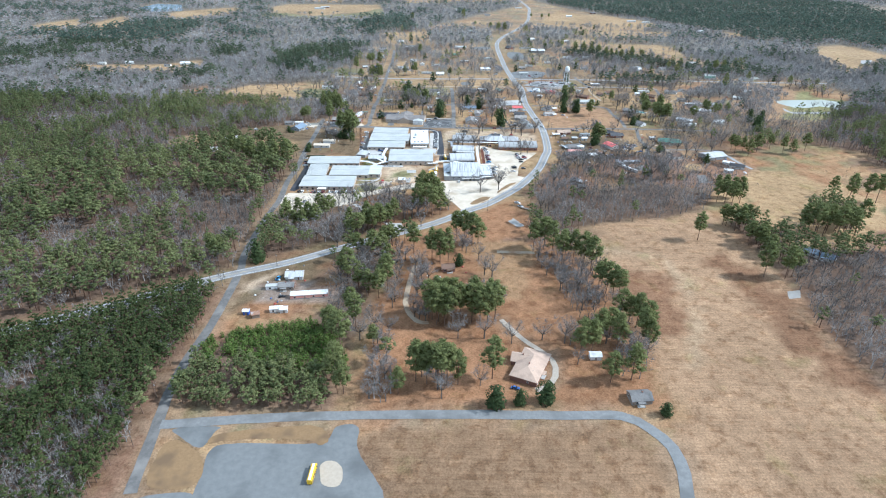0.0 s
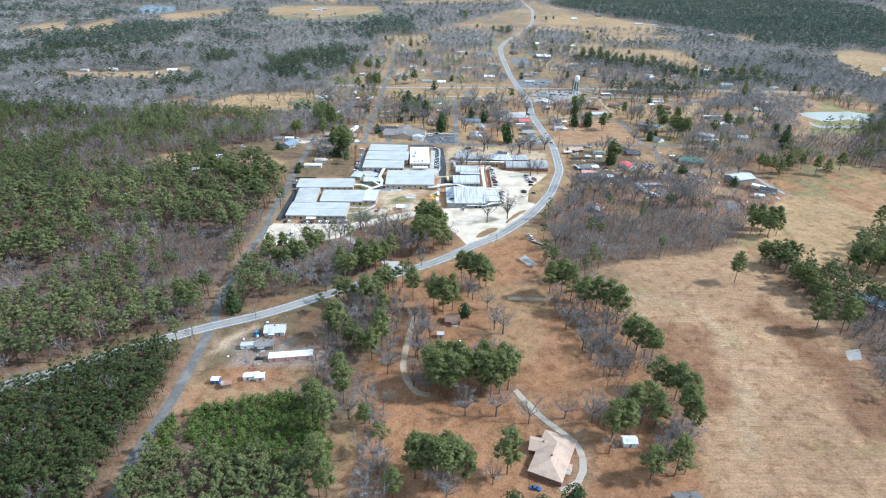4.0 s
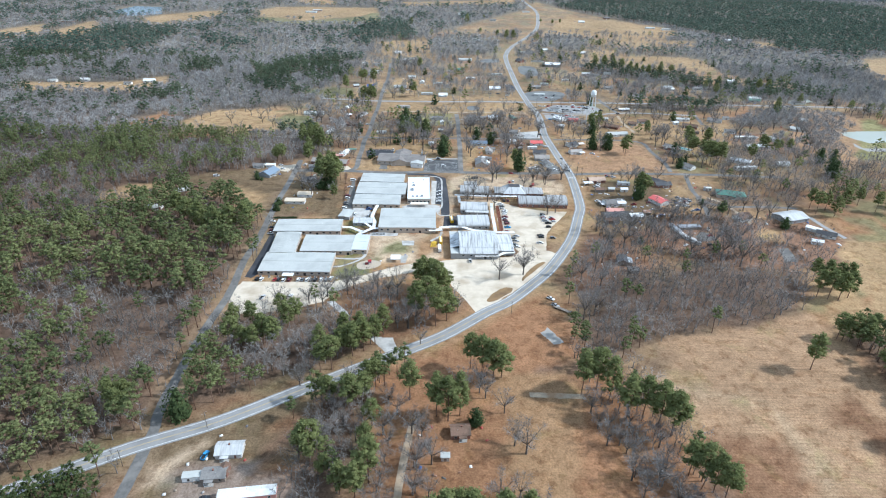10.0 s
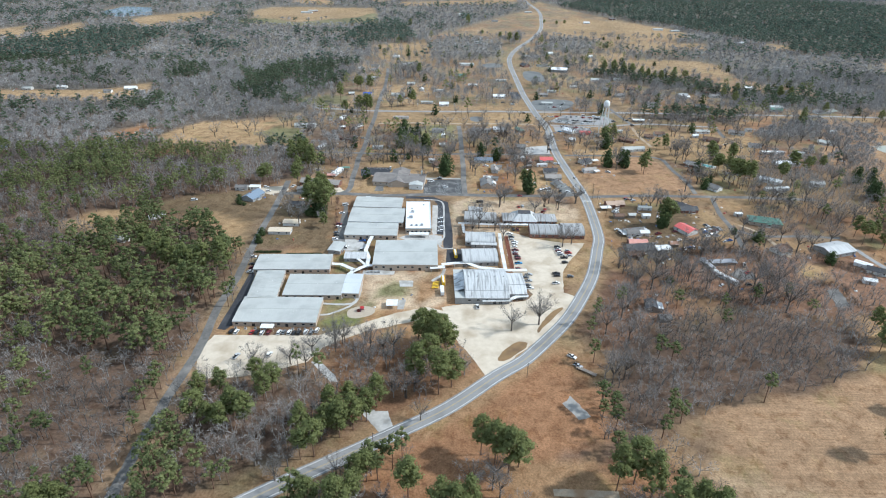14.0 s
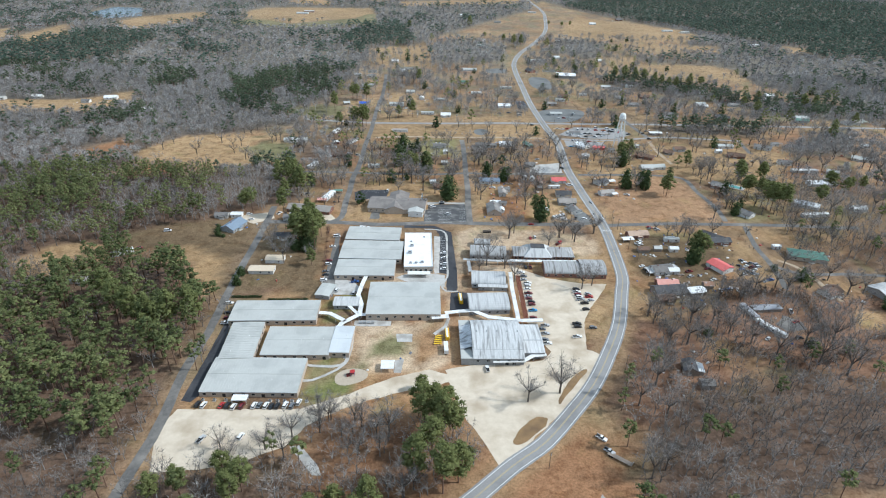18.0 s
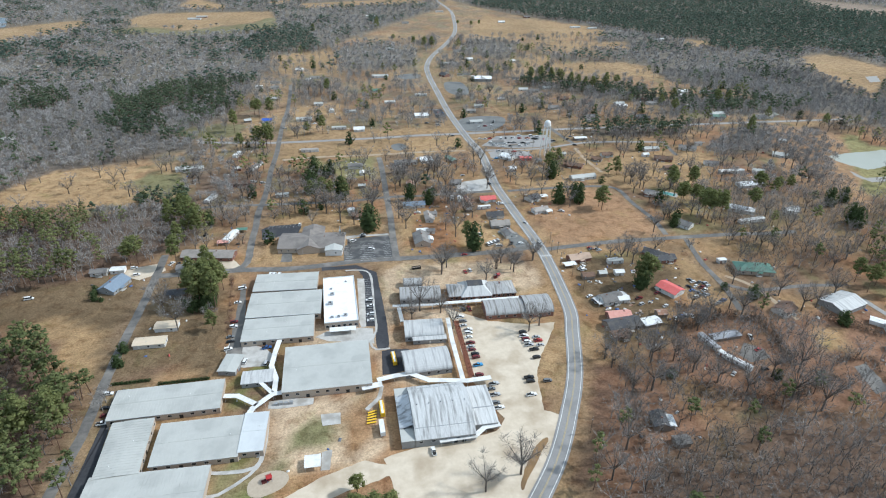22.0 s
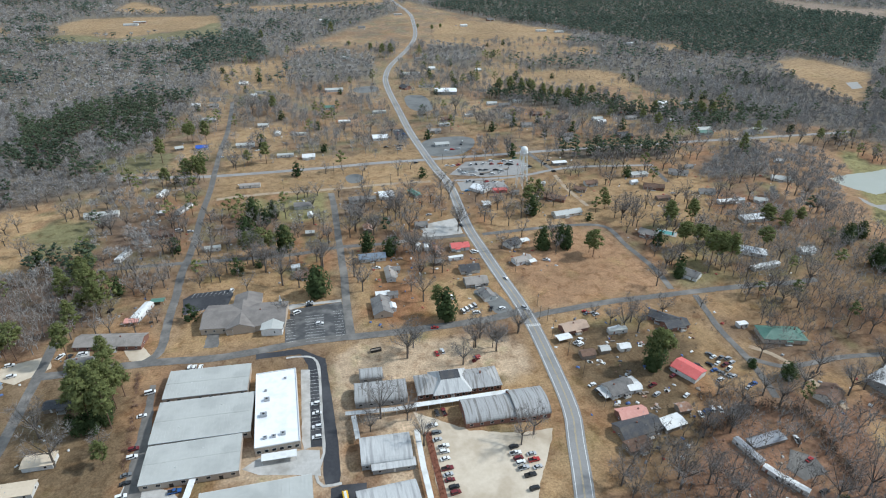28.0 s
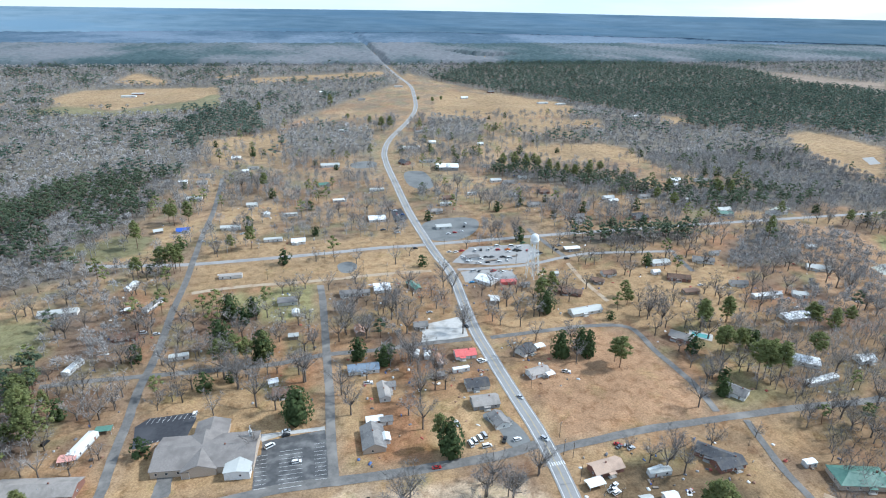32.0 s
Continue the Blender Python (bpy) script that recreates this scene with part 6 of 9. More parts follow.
def gym_hall(x, y, ang):
    """The gymnasium: a broad arched roof between two lower side wings."""
    e = thing("gymnasium", x, y, ang, "big gymnasium under a streaked arched galvanised roof with lower side wings", "school building", "school buildings")
    L, W = 29.6, 37.0
    prof = [(W * (i / 18 - .5), 4.6 + 6.4 * max(math.cos(math.pi * (i / 18 - .5)), 0) ** .9) for i in range(19)]
    bm = bmesh.new()
    prism(bm, [(-W / 2 + .05, 0), (W / 2 - .05, 0)] + [(py * .997, pz - .05) for py, pz in prof[::-1]], -L / 2 + .1, L / 2 - .1)
    part("wall", bm, GREYWALL, e)
    bm = bmesh.new()
    prism(bm, [(py * 1.02, pz) for py, pz in prof] + [(py * 1.02, pz + .2) for py, pz in prof[::-1]], -L / 2, L / 2)
    part("roof", bm, GYMROOF, e)
    bm = bmesh.new()
    for i in range(38):
        xx = -L / 2 + .2 + (L - .4) * i / 37
        for (ya, za), (yb, zb) in zip(prof, prof[1:]):
            bm.faces.new([bm.verts.new(q) for q in ((xx - .07, ya * 1.02, za + .27), (xx + .07, ya * 1.02, za + .27), (xx + .07, yb * 1.02, zb + .27), (xx - .07, yb * 1.02, zb + .27))])
    tagged(part("roof_seam", bm, GYMROOF, e), kind="stuff")
    for s in (-1, 1):
        part("eave_flashing", boxes((-L / 2, L / 2, s * (W / 2 - 4.7) - .12, s * (W / 2 - 4.7) + .12, 7.5, 7.75)), STEEL, e)
    # west wing: a small stained gable between two pale flat ends
    part("side_wing_wall", boxes((-L / 2 - 6.4, -L / 2, -W / 2, W / 2, 0, 4.6)), GREYWALL, e)
    for y0, y1 in ((-W / 2 - .2, -W / 2 + 8), (W / 2 - 6, W / 2 + .2)):
        part("side_wing_flat_roof", boxes((-L / 2 - 6.6, -L / 2, y0, y1, 4.6, 4.85)), GREYROOF, e, "pale metal flat roof")
    bm = bmesh.new()
    yc = 1.0
    a, b, c, d = [bm.verts.new(q) for q in ((-L / 2 - 6.6, -W / 2 + 8, 4.7), (-L / 2 + .05, -W / 2 + 8, 7.0), (-L / 2 + .05, W / 2 - 6, 7.0), (-L / 2 - 6.6, W / 2 - 6, 4.7))]
    t = bm.verts.new((-L / 2 - 6.6, yc, 5.2))
    r = bm.verts.new((-L / 2 + .05, yc, 9.2))
    for f in ((a, b, t), (b, r, t), (r, c, t), (c, d, t)):
        bm.faces.new(f)
    part("side_wing_roof", bm, WINGROOF, e, "streak-stained pale metal roof of the side wing")
    # east wing
    y0, y1 = -W / 2 + 5.8, W / 2 - 4
    part("side_wing_wall", boxes((L / 2, L / 2 + 12.4, y0, y1, 0, 4.2)), GREYWALL, e)
    bm = bmesh.new()
    prism(bm, [(y0 - .3, 4.15), (y1 + .3, 4.15), (y1 + .3, 4.4), (y0 * .2, 5.6), (y0 - .3, 4.4)], L / 2 + .02, L / 2 + 12.7)
    part("side_wing_roof", bm, GYMROOF, e)
    part("ridge_cap", boxes((L / 2 + .02, L / 2 + 12.7, y0 * .2 - .25, y0 * .2 + .25, 5.58, 5.72)), STEEL, e)
    for i in range(5):
        window(e, -L / 2 + L * (i + .5) / 5, -W / 2 + .05, 3.0, 0, 1.8, 1.2)
    for i in range(2):
        part("door", boxes((4 + 4 * i, 5.8 + 4 * i, -W / 2 - .06, -W / 2 + .06, .05, 2.2)), GLASS, e)
    for i in range(5):
        part("roof_vent", tube(bmesh.new(), (-L / 2 + 3 + 6 * i, -1.5, 10.8), (-L / 2 + 3 + 6 * i, -1.5, 11.8), .3, .3, 8), STEEL, e)
    return e


def old_school(x, y, ang):
    """The old school house: a long hipped metal roof, and across its middle a taller block with a dark flat crown."""
    e = thing("old_school_house", x, y, ang, "old brick school house under a long dull metal hip roof", "school building", "school buildings")
    part("wall", boxes((-22.6, 22.6, -7.5, 7.5, 0, 3.6)), BRICK, e)
    part("roof", hip_roof(bmesh.new(), 45.2, 15.0, 3.6, 3.4, .5), OLDGALV, e, "dull streaked metal hip roof")
    part("centre_wall", boxes((-14.5, 5.5, -9.2, 9.0, 0, 3.75)), BRICK, e)
    bm = bmesh.new()
    lo = [bm.verts.new(p) for p in ((-15, -9.7, 3.7), (6, -9.7, 3.7), (6, 9.5, 3.7), (-15, 9.5, 3.7))]
    up = [bm.verts.new(p) for p in ((-9.6, -2.6, 7.9), (0.8, -2.6, 7.9), (0.8, 3.6, 8.3), (-9.6, 3.6, 8.3))]
    bm.faces.new(lo[::-1])
    bm.faces.new(up)
    for i in range(4):
        bm.faces.new((lo[i], lo[(i + 1) % 4], up[(i + 1) % 4], up[i]))
    part("centre_roof", bm, GALV, e, "pale metal slopes of the middle block")
    bm = bmesh.new()
    prism(bm, [(-2.7, 7.92), (3.7, 8.32), (3.7, 8.5), (-2.7, 8.1)], -9.7, 0.9)
    part("crown", bm, DARK, e, "dark shingled flat crown")
    for i in range(14):
        xx = -21 + 3.2 * i
        window(e, xx, -7.5 if not -15 < xx < 6 else -9.2, 2.0, 0, 1.6, 1.5)
        window(e, xx, 7.5 if not -15 < xx < 6 else 9.0, 2.0, 180, 1.6, 1.5)
    part("door", boxes((-5.4, -3.4, -9.3, -9.1, .1, 2.3)), TRIM, e)
    part("chimney", boxes((12, 12.8, -.4, .4, 5.5, 8.2)), BRICK, e)
    return e


def flat_block(x, y, ang, L, W, h, roof, wall, label=""):
    e = thing("flat_roofed_building", x, y, ang, label, "school building", "school buildings")
    part("wall", boxes((-L / 2, L / 2, -W / 2, W / 2, 0, h)), wall, e)
    part("roof", boxes((-L / 2 + .3, L / 2 - .3, -W / 2 + .3, W / 2 - .3, h, h + .12)), roof, e)
    part("parapet", boxes((-L / 2 - .05, L / 2 + .05, -W / 2 - .05, -W / 2 + .3, h, h + .6), (-L / 2 - .05, L / 2 + .05, W / 2 - .3, W / 2 + .05, h, h + .6), (-L / 2 - .05, -L / 2 + .3, -W / 2 + .3, W / 2 - .3, h, h + .6), (L / 2 - .3, L / 2 + .05, -W / 2 + .3, W / 2 - .3, h, h + .6)), TRIM, e, "white metal parapet")
    for xx, yy, q in ((4.6, 19.6, .7), (-5.4, 11.9, .7), (-4.8, 4.9, 1.35), (-6.3, -6.0, 1.6), (-5.6, -21.3, 1.0), (-1.6, -21.2, 1.0), (2.7, -20.5, 1.2)):
        u = part("rooftop_unit", boxes((xx - q, xx + q, yy - .75 * q, yy + .75 * q, h + .3, h + .4 + .8 * q), (xx - q * .8, xx + q * .8, yy - .6 * q, yy + .6 * q, h + .12, h + .3)), STEEL, e, "grey rooftop air conditioning unit")
        part("fan_guard", tube(bmesh.new(), (xx, yy, h + .4 + .8 * q), (xx, yy, h + .5 + .8 * q), .4 * q, .4 * q, 10), RUBBER, u)
    for s, turn in ((-1, 0), (1, 180)):
        for i in range(6):
            window(e, -L / 2 + L * (i + .5) / 6, s * W / 2, h * .5, turn, 1.8, 1.6)
    return e


# ---- vehicles ----
CARS = {}


def car_meshes(kind):
    """Body, glasshouse, wheels and lights of a vehicle, built once; nose towards +x."""
    L, W, H = {"sedan": (4.8, 1.85, 1.45), "suv": (4.9, 1.95, 1.78), "pickup": (5.7, 2.0, 1.85), "van": (5.6, 2.0, 2.15)}[kind]
    hb = {"sedan": .86, "suv": 1.02, "pickup": 1.08, "van": 1.15}[kind]
    bm = bmesh.new()
    prof = [(-L / 2, .35), (-L / 2 + .05, hb - .08), (-L / 2 + .25, hb), (L / 2 - 1.1, hb), (L / 2 - .2, hb - .14), (L / 2, hb - .35), (L / 2, .35)]
    a = [bm.verts.new((px, -W / 2, pz)) for px, pz in prof]
    b = [bm.verts.new((px, W / 2, pz)) for px, pz in prof]
    n = len(prof)
    for i in range(n):
        bm.faces.new((a[i], a[(i + 1) % n], b[(i + 1) % n], b[i]))
    bm.faces.new(a[::-1])
    bm.faces.new(b)
    cab = {"sedan": (-1.75, 1.0, -1.1, .35), "suv": (-2.35, 1.1, -2.1, .55), "pickup": (-.75, 1.15, -.55, .6), "van": (-2.7, 1.9, -2.55, 1.2)}[kind]
    if kind == "pickup":
        box(bm, -L / 2 + .02, -.8, -W / 2 + .01, -W / 2 + .14, hb, hb + .12)
        box(bm, -L / 2 + .02, -.8, W / 2 - .14, W / 2 - .01, hb, hb + .12)
    t = W / 2 - .22
    box(bm, cab[2], cab[3], -t, t, H - .06, H)
    body = bpy.data.meshes.new("body")
    bmesh.ops.recalc_face_normals(bm, faces=bm.faces)
    bm.to_mesh(body)
    bm.free()
    bm = bmesh.new()
    lo = [bm.verts.new(p) for p in ((cab[0], -W / 2 + .06, hb), (cab[1], -W / 2 + .06, hb), (cab[1], W / 2 - .06, hb), (cab[0], W / 2 - .06, hb))]
    up = [bm.verts.new(p) for p in ((cab[2], -t, H - .06), (cab[3], -t, H - .06), (cab[3], t, H - .06), (cab[2], t, H - .06))]
    for i in range(4):
        bm.faces.new((lo[i], lo[(i + 1) % 4], up[(i + 1) % 4], up[i]))
    bm.faces.new(up)
    glass = bpy.data.meshes.new("glasshouse")
    bm.to_mesh(glass)
    bm.free()
    glass.materials.append(GLASS)
    wheel = bpy.data.meshes.new("wheel")
    bm = tube(bmesh.new(), (0, -.11, 0), (0, .11, 0), .34, .34, 12)
    bm.to_mesh(wheel)
    bm.free()
    wheel.materials.append(RUBBER)
    bed = None
    if kind == "pickup":
        bed = bpy.data.meshes.new("cargo_bed")
        boxes((-L / 2 + .1, -.85, -W / 2 + .16, W / 2 - .16, hb + .005, hb + .03)).to_mesh(bed)
        bed.materials.append(RUBBER)
    return L, W, body, glass, wheel, bed


WORDS = {"sedan": "parked %s sedan car", "suv": "parked %s sport utility car", "pickup": "parked %s pickup truck", "van": "parked %s passenger van"}


def car(x, y, ang, colour, kind="sedan"):
    key = (kind, colour)
    if key not in CARS:
        L, W, body, glass, wheel, bed = car_meshes(kind)
        body.materials.append(PAINT[colour])
        e = thing("van" if kind == "van" else "pickup_truck" if kind == "pickup" else "car", x, y, ang, WORDS[kind] % colour, "truck" if kind == "pickup" else "van" if kind == "van" else "car", "parked vehicles", z=0.1)
        shared("body", body, e)
        shared("glasshouse", glass, e)
        for sx in (-1, 1):
            for sy in (-1, 1):
                shared("wheel", wheel, e, pose(sx * L * .3, sy * (W / 2 - .1), .34))
        if bed:
            shared("cargo_bed", bed, e)
        CARS[key] = e
    else:
        copy_thing(CARS[key], pose(x, y, 0.1, 0, 0, ang))


def school_bus(x, y, ang, paint=None, label="yellow school bus parked on asphalt"):
    e = thing("school_bus", x, y, ang, label, "bus", "school buses", z=0.1)
    pm = paint or BUSYELLOW
    bm = bmesh.new()
    prism(bm, [(-1.2, .5), (1.2, .5), (1.22, 2.6), (1.0, 2.95), (0, 3.08), (-1.0, 2.95), (-1.22, 2.6)], -5.4, 4.2)
    part("body", bm, pm, e)
    part("hood", boxes((4.2, 5.5, -1.0, 1.0, .5, 1.6)), pm, e)
    part("roof_cap", boxes((-5.2, 4.0, -.55, .55, 3.06, 3.12)), WHITE, e, "white roof panel")
    for s in (-1, 1):
        for i in range(10):
            part("window", boxes((-5.0 + .9 * i, -4.25 + .9 * i, s * 1.21 - .03, s * 1.21 + .03, 1.75, 2.45)), GLASS, e)
        for xx in (-3.4, 3.9):
            part("wheel", tube(bmesh.new(), (xx, s * 1.18, .5), (xx, s * .85, .5), .5, .5, 12), RUBBER, e)
        part("side_rail", boxes((-5.4, 4.2, s * 1.23 - .02, s * 1.23 + .02, 1.15, 1.25)), RUBBER, e, "black side rail")
    part("windscreen", boxes((4.15, 4.24, -1.0, 1.0, 1.75, 2.6)), GLASS, e)
    part("bumper", boxes((5.5, 5.65, -1.1, 1.1, .4, .7)), RUBBER, e)
    return e


def utility_pole(x, y, ang=0, h=10.5, arms=1):
    e = thing("utility_pole", x, y, ang, "weathered wooden utility pole with a crossarm", "utility pole", "roadside utility poles")
    part("pole", tube(bmesh.new(), (0, 0, 0), (0, 0, h), .16, .11, 7), POLE, e)
    part("crossarm", boxes((-1.2, 1.2, -.06, .06, h - .8, h - .66)), POLE, e)
    for dx in (-1.1, 0.4, 1.1):
        part("insulator", tube(bmesh.new(), (dx, 0, h - .66), (dx, 0, h - .4), .05, .05, 6), TRIM, e)
    part("transformer", tube(bmesh.new(), (.25, 0, h - 2.2), (.25, 0, h - 1.3), .2, .2, 8), STEEL, e)

# ---- buildings ----
hall(-106.7, 540.2, -0, 51.2, 27.8, 3.6, GREYROOF, TANBRICK, 0.4, label='long front school wing with a grey ribbed metal roof')
hall(-89.5, 570.7, 1, 38.9, 26.5, 3.6, GREYROOF, TANBRICK, 0.4, label='middle school wing with a grey metal roof')
hall(-64.1, 572.2, -1, 11.5, 25.1, 3.9, LIGHTROOF, TANBRICK, 0.4, label='school wing end under a light grey metal roof')
hall(-122.4, 570.6, 93, 34.4, 19.2, 3.7, GREYROOF, TANBRICK, 0.4, fascia=False, label='connecting school wing with a grey metal roof')
hall(-110.4, 601.1, 2, 53.6, 21.7, 3.9, GREYROOF, TANBRICK, 0.4, label='rear school wing with a pale grey ribbed roof')
hall(-58.8, 709.9, -2, 42.0, 21.4, 4.0, GREYROOF, TANBRICK, 0.4, label='north school wing with a grey metal roof')
hall(-57.5, 682.2, -1, 45.9, 27.6, 4.4, GREYROOF, TANBRICK, 0.4, label='central school wing with a grey metal roof')
hall(-59.5, 656.3, -0, 41.9, 22.0, 4.0, GREYROOF, TANBRICK, 0.4, label='south school wing with a grey metal roof')
flat_block(-22.7, 682.3, 2, 20.9, 53.4, 5.0, WHITEROOF, TANBRICK, label='flat white-roofed school building with rooftop units')
hall(-29.8, 616.0, 1, 47.0, 37.6, 5.0, GREYROOF, TANBRICK, 0.4, label='large cafeteria hall with a pale grey metal roof')
gym_hall(26.7, 573.2, 1)
barrel(27.5, 644.7, -2, 23.2, 16.1, 3.2, GALV, GREYWALL, 3.0)
barrel(25.1, 614.1, 3, 25.8, 18.7, 3.4, GALV, GREYWALL, 3.8)
house(29.9, 635.4, -2, 19.5, 4.2, 3.0, GALV, GREYWALL, 'flat', 0.3, label='low link building with metal roof', category='school building')
barrel(30.0, 683.8, -3, 26.8, 14.4, 3.2, OLDGALV, GREYWALL, 3.2, label='old classroom hall with curved grey metal roof')
old_school(71.6, 683.8, -1)
barrel(26.6, 699.7, -3, 12.2, 8.0, 2.6, OLDGALV, GREYWALL, 2.2, label='small classroom with curved metal roof')
barrel(81.9, 660.2, -1, 26.3, 16.0, 3.2, OLDGALV, BRICK, 3.4, label='brick shop hall with curved weathered roof')
barrel(103.4, 660.3, -0, 17.7, 19.0, 3.4, OLDGALV, BRICK, 4.2, label='brick shop hall with taller curved roof')
house(-67.3, 613.7, 1, 15.9, 9.9, 3.0, GALV, GREYWALL, 'flat', 0.7, label='grey metal-roofed storage building', category='school building')
house(-83.4, 627.6, -11, 9.6, 14.4, 2.8, GREYROOF, GREYWALL, 'flat', 0.4, label='low grey metal shed by the school', category='school building')
carport(-35.7, 550.9, 1, 7.2, 7.2, 3.0, WHITE, WHITE, label='white fabric shade pavilion on posts')
house(-43.5, 768.6, -5, 49.3, 24.9, 4.2, CHURCHROOF, TANBRICK, 'gable', 3.2, label='long church with grey-brown shingle roof and brick walls', category='church')
house(-43.4, 783.6, -3, 16.8, 19.1, 3.6, CHURCHROOF, TANBRICK, 'gable', 2.6, plain=True, label='rear church wing with grey shingle roof', category='church')
house(-45.6, 768.2, -1, 16.3, 26.7, 4.2, CHURCHROOF, TANBRICK, 'gable', 3.0, plain=True, label='front church entrance gable with grey shingles', category='church')
house(-26.8, 755.7, -6, 12.3, 12.8, 4.6, GREYROOF, WHITE, 'flat', 0.8, label='pale blue-grey metal annex beside the church', category='church')
house(-119.0, 759.5, -9, 38.0, 12.0, 3.0, LSHINGLE, BRICK, 'gable', 2.2, label='long low brick building with grey shingle roof')
house(-137.2, 867.6, 72, 15.6, 4.6, 2.7, WHITE, WHITE, 'trailer', label='long white mobile home with white metal roof')
house(-108.1, 789.0, 72, 18.4, 5.5, 2.7, WHITE, WHITE, 'trailer', label='long white mobile home beside the church road')
carport(-112.1, 779.1, 0, 8.3, 5.5, 2.8, PINKROOF, SIDING)
carport(-100.8, 799.7, 0, 8.3, 4.6, 2.8, GREENROOF, SIDING)
house(-74.5, 867.7, 5, 12.0, 4.6, 2.8, GREYROOF, SIDING, 'trailer')
house(-115.0, 900.2, 0, 15.6, 7.4, 2.8, BROWN, BRICK)
house(-1.7, 879.7, 0, 6.4, 4.6, 2.8, GREYROOF, WOODWALL, 'shed')
house(-13.3, 826.8, 10, 5.5, 4.6, 2.8, WHITE, WHITE, 'shed')
house(-8.0, 815.2, 0, 10.1, 7.4, 2.8, BROWN, WOODWALL)
house(42.2, 830.7, 0, 19.3, 8.3, 2.8, BLUEROOF, SIDING)
house(51.8, 803.8, 90, 15.6, 6.4, 2.8, LSHINGLE, SIDING)
house(56.3, 809.3, 0, 6.4, 5.5, 2.8, SHINGLE, SIDING)
house(40.9, 763.6, 90, 18.4, 12.0, 2.8, SHINGLE, TANBRICK, rise=3.2)
house(43.5, 778.8, 0, 9.2, 4.6, 2.8, WHITE, WHITE, 'flat')
house(50.0, 777.5, 0, 6.4, 4.6, 2.8, SHINGLE, WHITE, 'shed')
house(47.5, 762.7, 90, 5.5, 4.6, 2.8, WHITE, WHITE, 'shed')
house(110.2, 834.9, 0, 13.8, 8.3, 2.8, REDROOF, WHITE)
house(78.4, 841.1, 70, 5.5, 2.8, 2.8, WHITE, WHITE, 'shed')
house(85.2, 838.4, 80, 6.4, 3.7, 2.8, WHITE, WHITE, 'shed')
house(108.9, 800.7, 0, 13.8, 9.2, 2.8, DARK, SIDING)
house(108.8, 782.9, 0, 15.6, 10.1, 2.8, LSHINGLE, GREYWALL)
house(111.8, 765.0, 100, 11.0, 8.3, 2.8, SHINGLE, SIDING)
house(87.9, 877.6, 0, 10.1, 7.4, 2.8, SHINGLE, WOODWALL)
house(44.0, 878.7, 90, 11.0, 6.4, 2.8, RUST, WOODWALL)
house(91.5, 830.3, 90, 12.9, 3.1, 2.8, RUST, WOODWALL, 'shed')
house(103.2, 818.0, 5, 11.0, 2.8, 2.8, WHITE, WHITE, 'trailer')
house(88.7, 813.9, 0, 4.6, 4.6, 2.8, SHINGLE, WOODWALL, 'shed')
house(151.7, 831.7, 30, 12.0, 9.2, 2.8, DARK, SIDING)
house(150.5, 805.4, 15, 13.8, 7.4, 2.8, LSHINGLE, WHITE)
house(154.2, 719.0, 8, 16.6, 8.3, 2.8, TAN, BRICK)
house(178.3, 712.1, 10, 8.3, 2.8, 2.8, WHITE, WHITE, 'trailer')
house(266.5, 826.7, -45, 14.7, 9.2, 2.8, LSHINGLE, BRICK)
house(262.7, 762.3, -55, 12.9, 10.1, 2.8, SHINGLE, WHITE)
house(329.5, 784.1, -35, 20.2, 10.1, 2.8, WHITEROOF, WHITE, 'flat')
house(324.5, 762.1, 8, 24.8, 4.6, 2.8, WHITE, WHITE, 'trailer')
house(372.6, 777.0, 0, 12.0, 7.4, 2.8, WHITE, WHITE)
house(156.6, 942.1, -50, 14.7, 12.0, 2.8, WHITEROOF, WHITE, 'flat', rise=2.2)
house(173.5, 935.0, -4, 13.0, 5.0, 3.0, REDROOF, REDROOF, 'shed', label='long red metal storage shed by the shop')
house(152.9, 905.8, 75, 8.3, 6.4, 2.8, WHITE, WOODWALL, 'flat')
house(148.8, 1074.5, 0, 15.7, 8.3, 2.8, GREYROOF, SIDING, 'flat')
house(157.5, 991.1, 0, 12.0, 6.4, 2.8, SHINGLE, WHITE, 'flat')
house(151.6, 1124.2, 0, 12.9, 7.4, 2.8, LSHINGLE, TANBRICK)
house(168.0, 1148.1, 0, 12.9, 5.5, 2.8, GREYROOF, SIDING, 'flat')
house(150.7, 1342.9, -60, 14.7, 12.0, 2.8, DARK, BRICK, rise=3.5)
house(185.1, 1347.6, 0, 23.9, 6.4, 2.8, SHINGLE, WHITE, 'flat')
house(174.3, 1438.6, 0, 31.3, 11.0, 2.8, GREYROOF, WHITE, 'flat')
house(83.5, 1111.3, 0, 17.5, 13.8, 2.8, WHITEROOF, WHITE, 'flat')
house(48.0, 1181.7, 0, 15.6, 5.5, 2.8, WHITE, WHITE, 'trailer')
house(32.1, 1248.3, 0, 12.9, 8.3, 2.8, GREENROOF, SIDING)
house(95.9, 1217.6, 0, 17.5, 5.5, 2.8, GREYROOF, WHITE, 'trailer')
house(44.3, 1346.7, 0, 25.8, 12.9, 2.8, GREYROOF, WHITE, 'flat')
house(-7.4, 1140.4, 0, 15.6, 4.6, 2.8, GREYROOF, WHITE, 'trailer')
house(1.2, 1059.4, 0, 12.9, 9.2, 2.8, WHITE, SIDING)
house(68.1, 943.4, 0, 12.9, 12.9, 2.8, WHITEROOF, WHITE, 'flat')
house(94.1, 941.7, 110, 16.6, 5.5, 2.8, GREENROOF, WOODWALL)
house(43.0, 938.8, 0, 18.4, 7.4, 2.8, SHINGLE, SIDING)
house(53.3, 937.9, 0, 8.3, 6.4, 2.8, SHINGLE, SIDING)
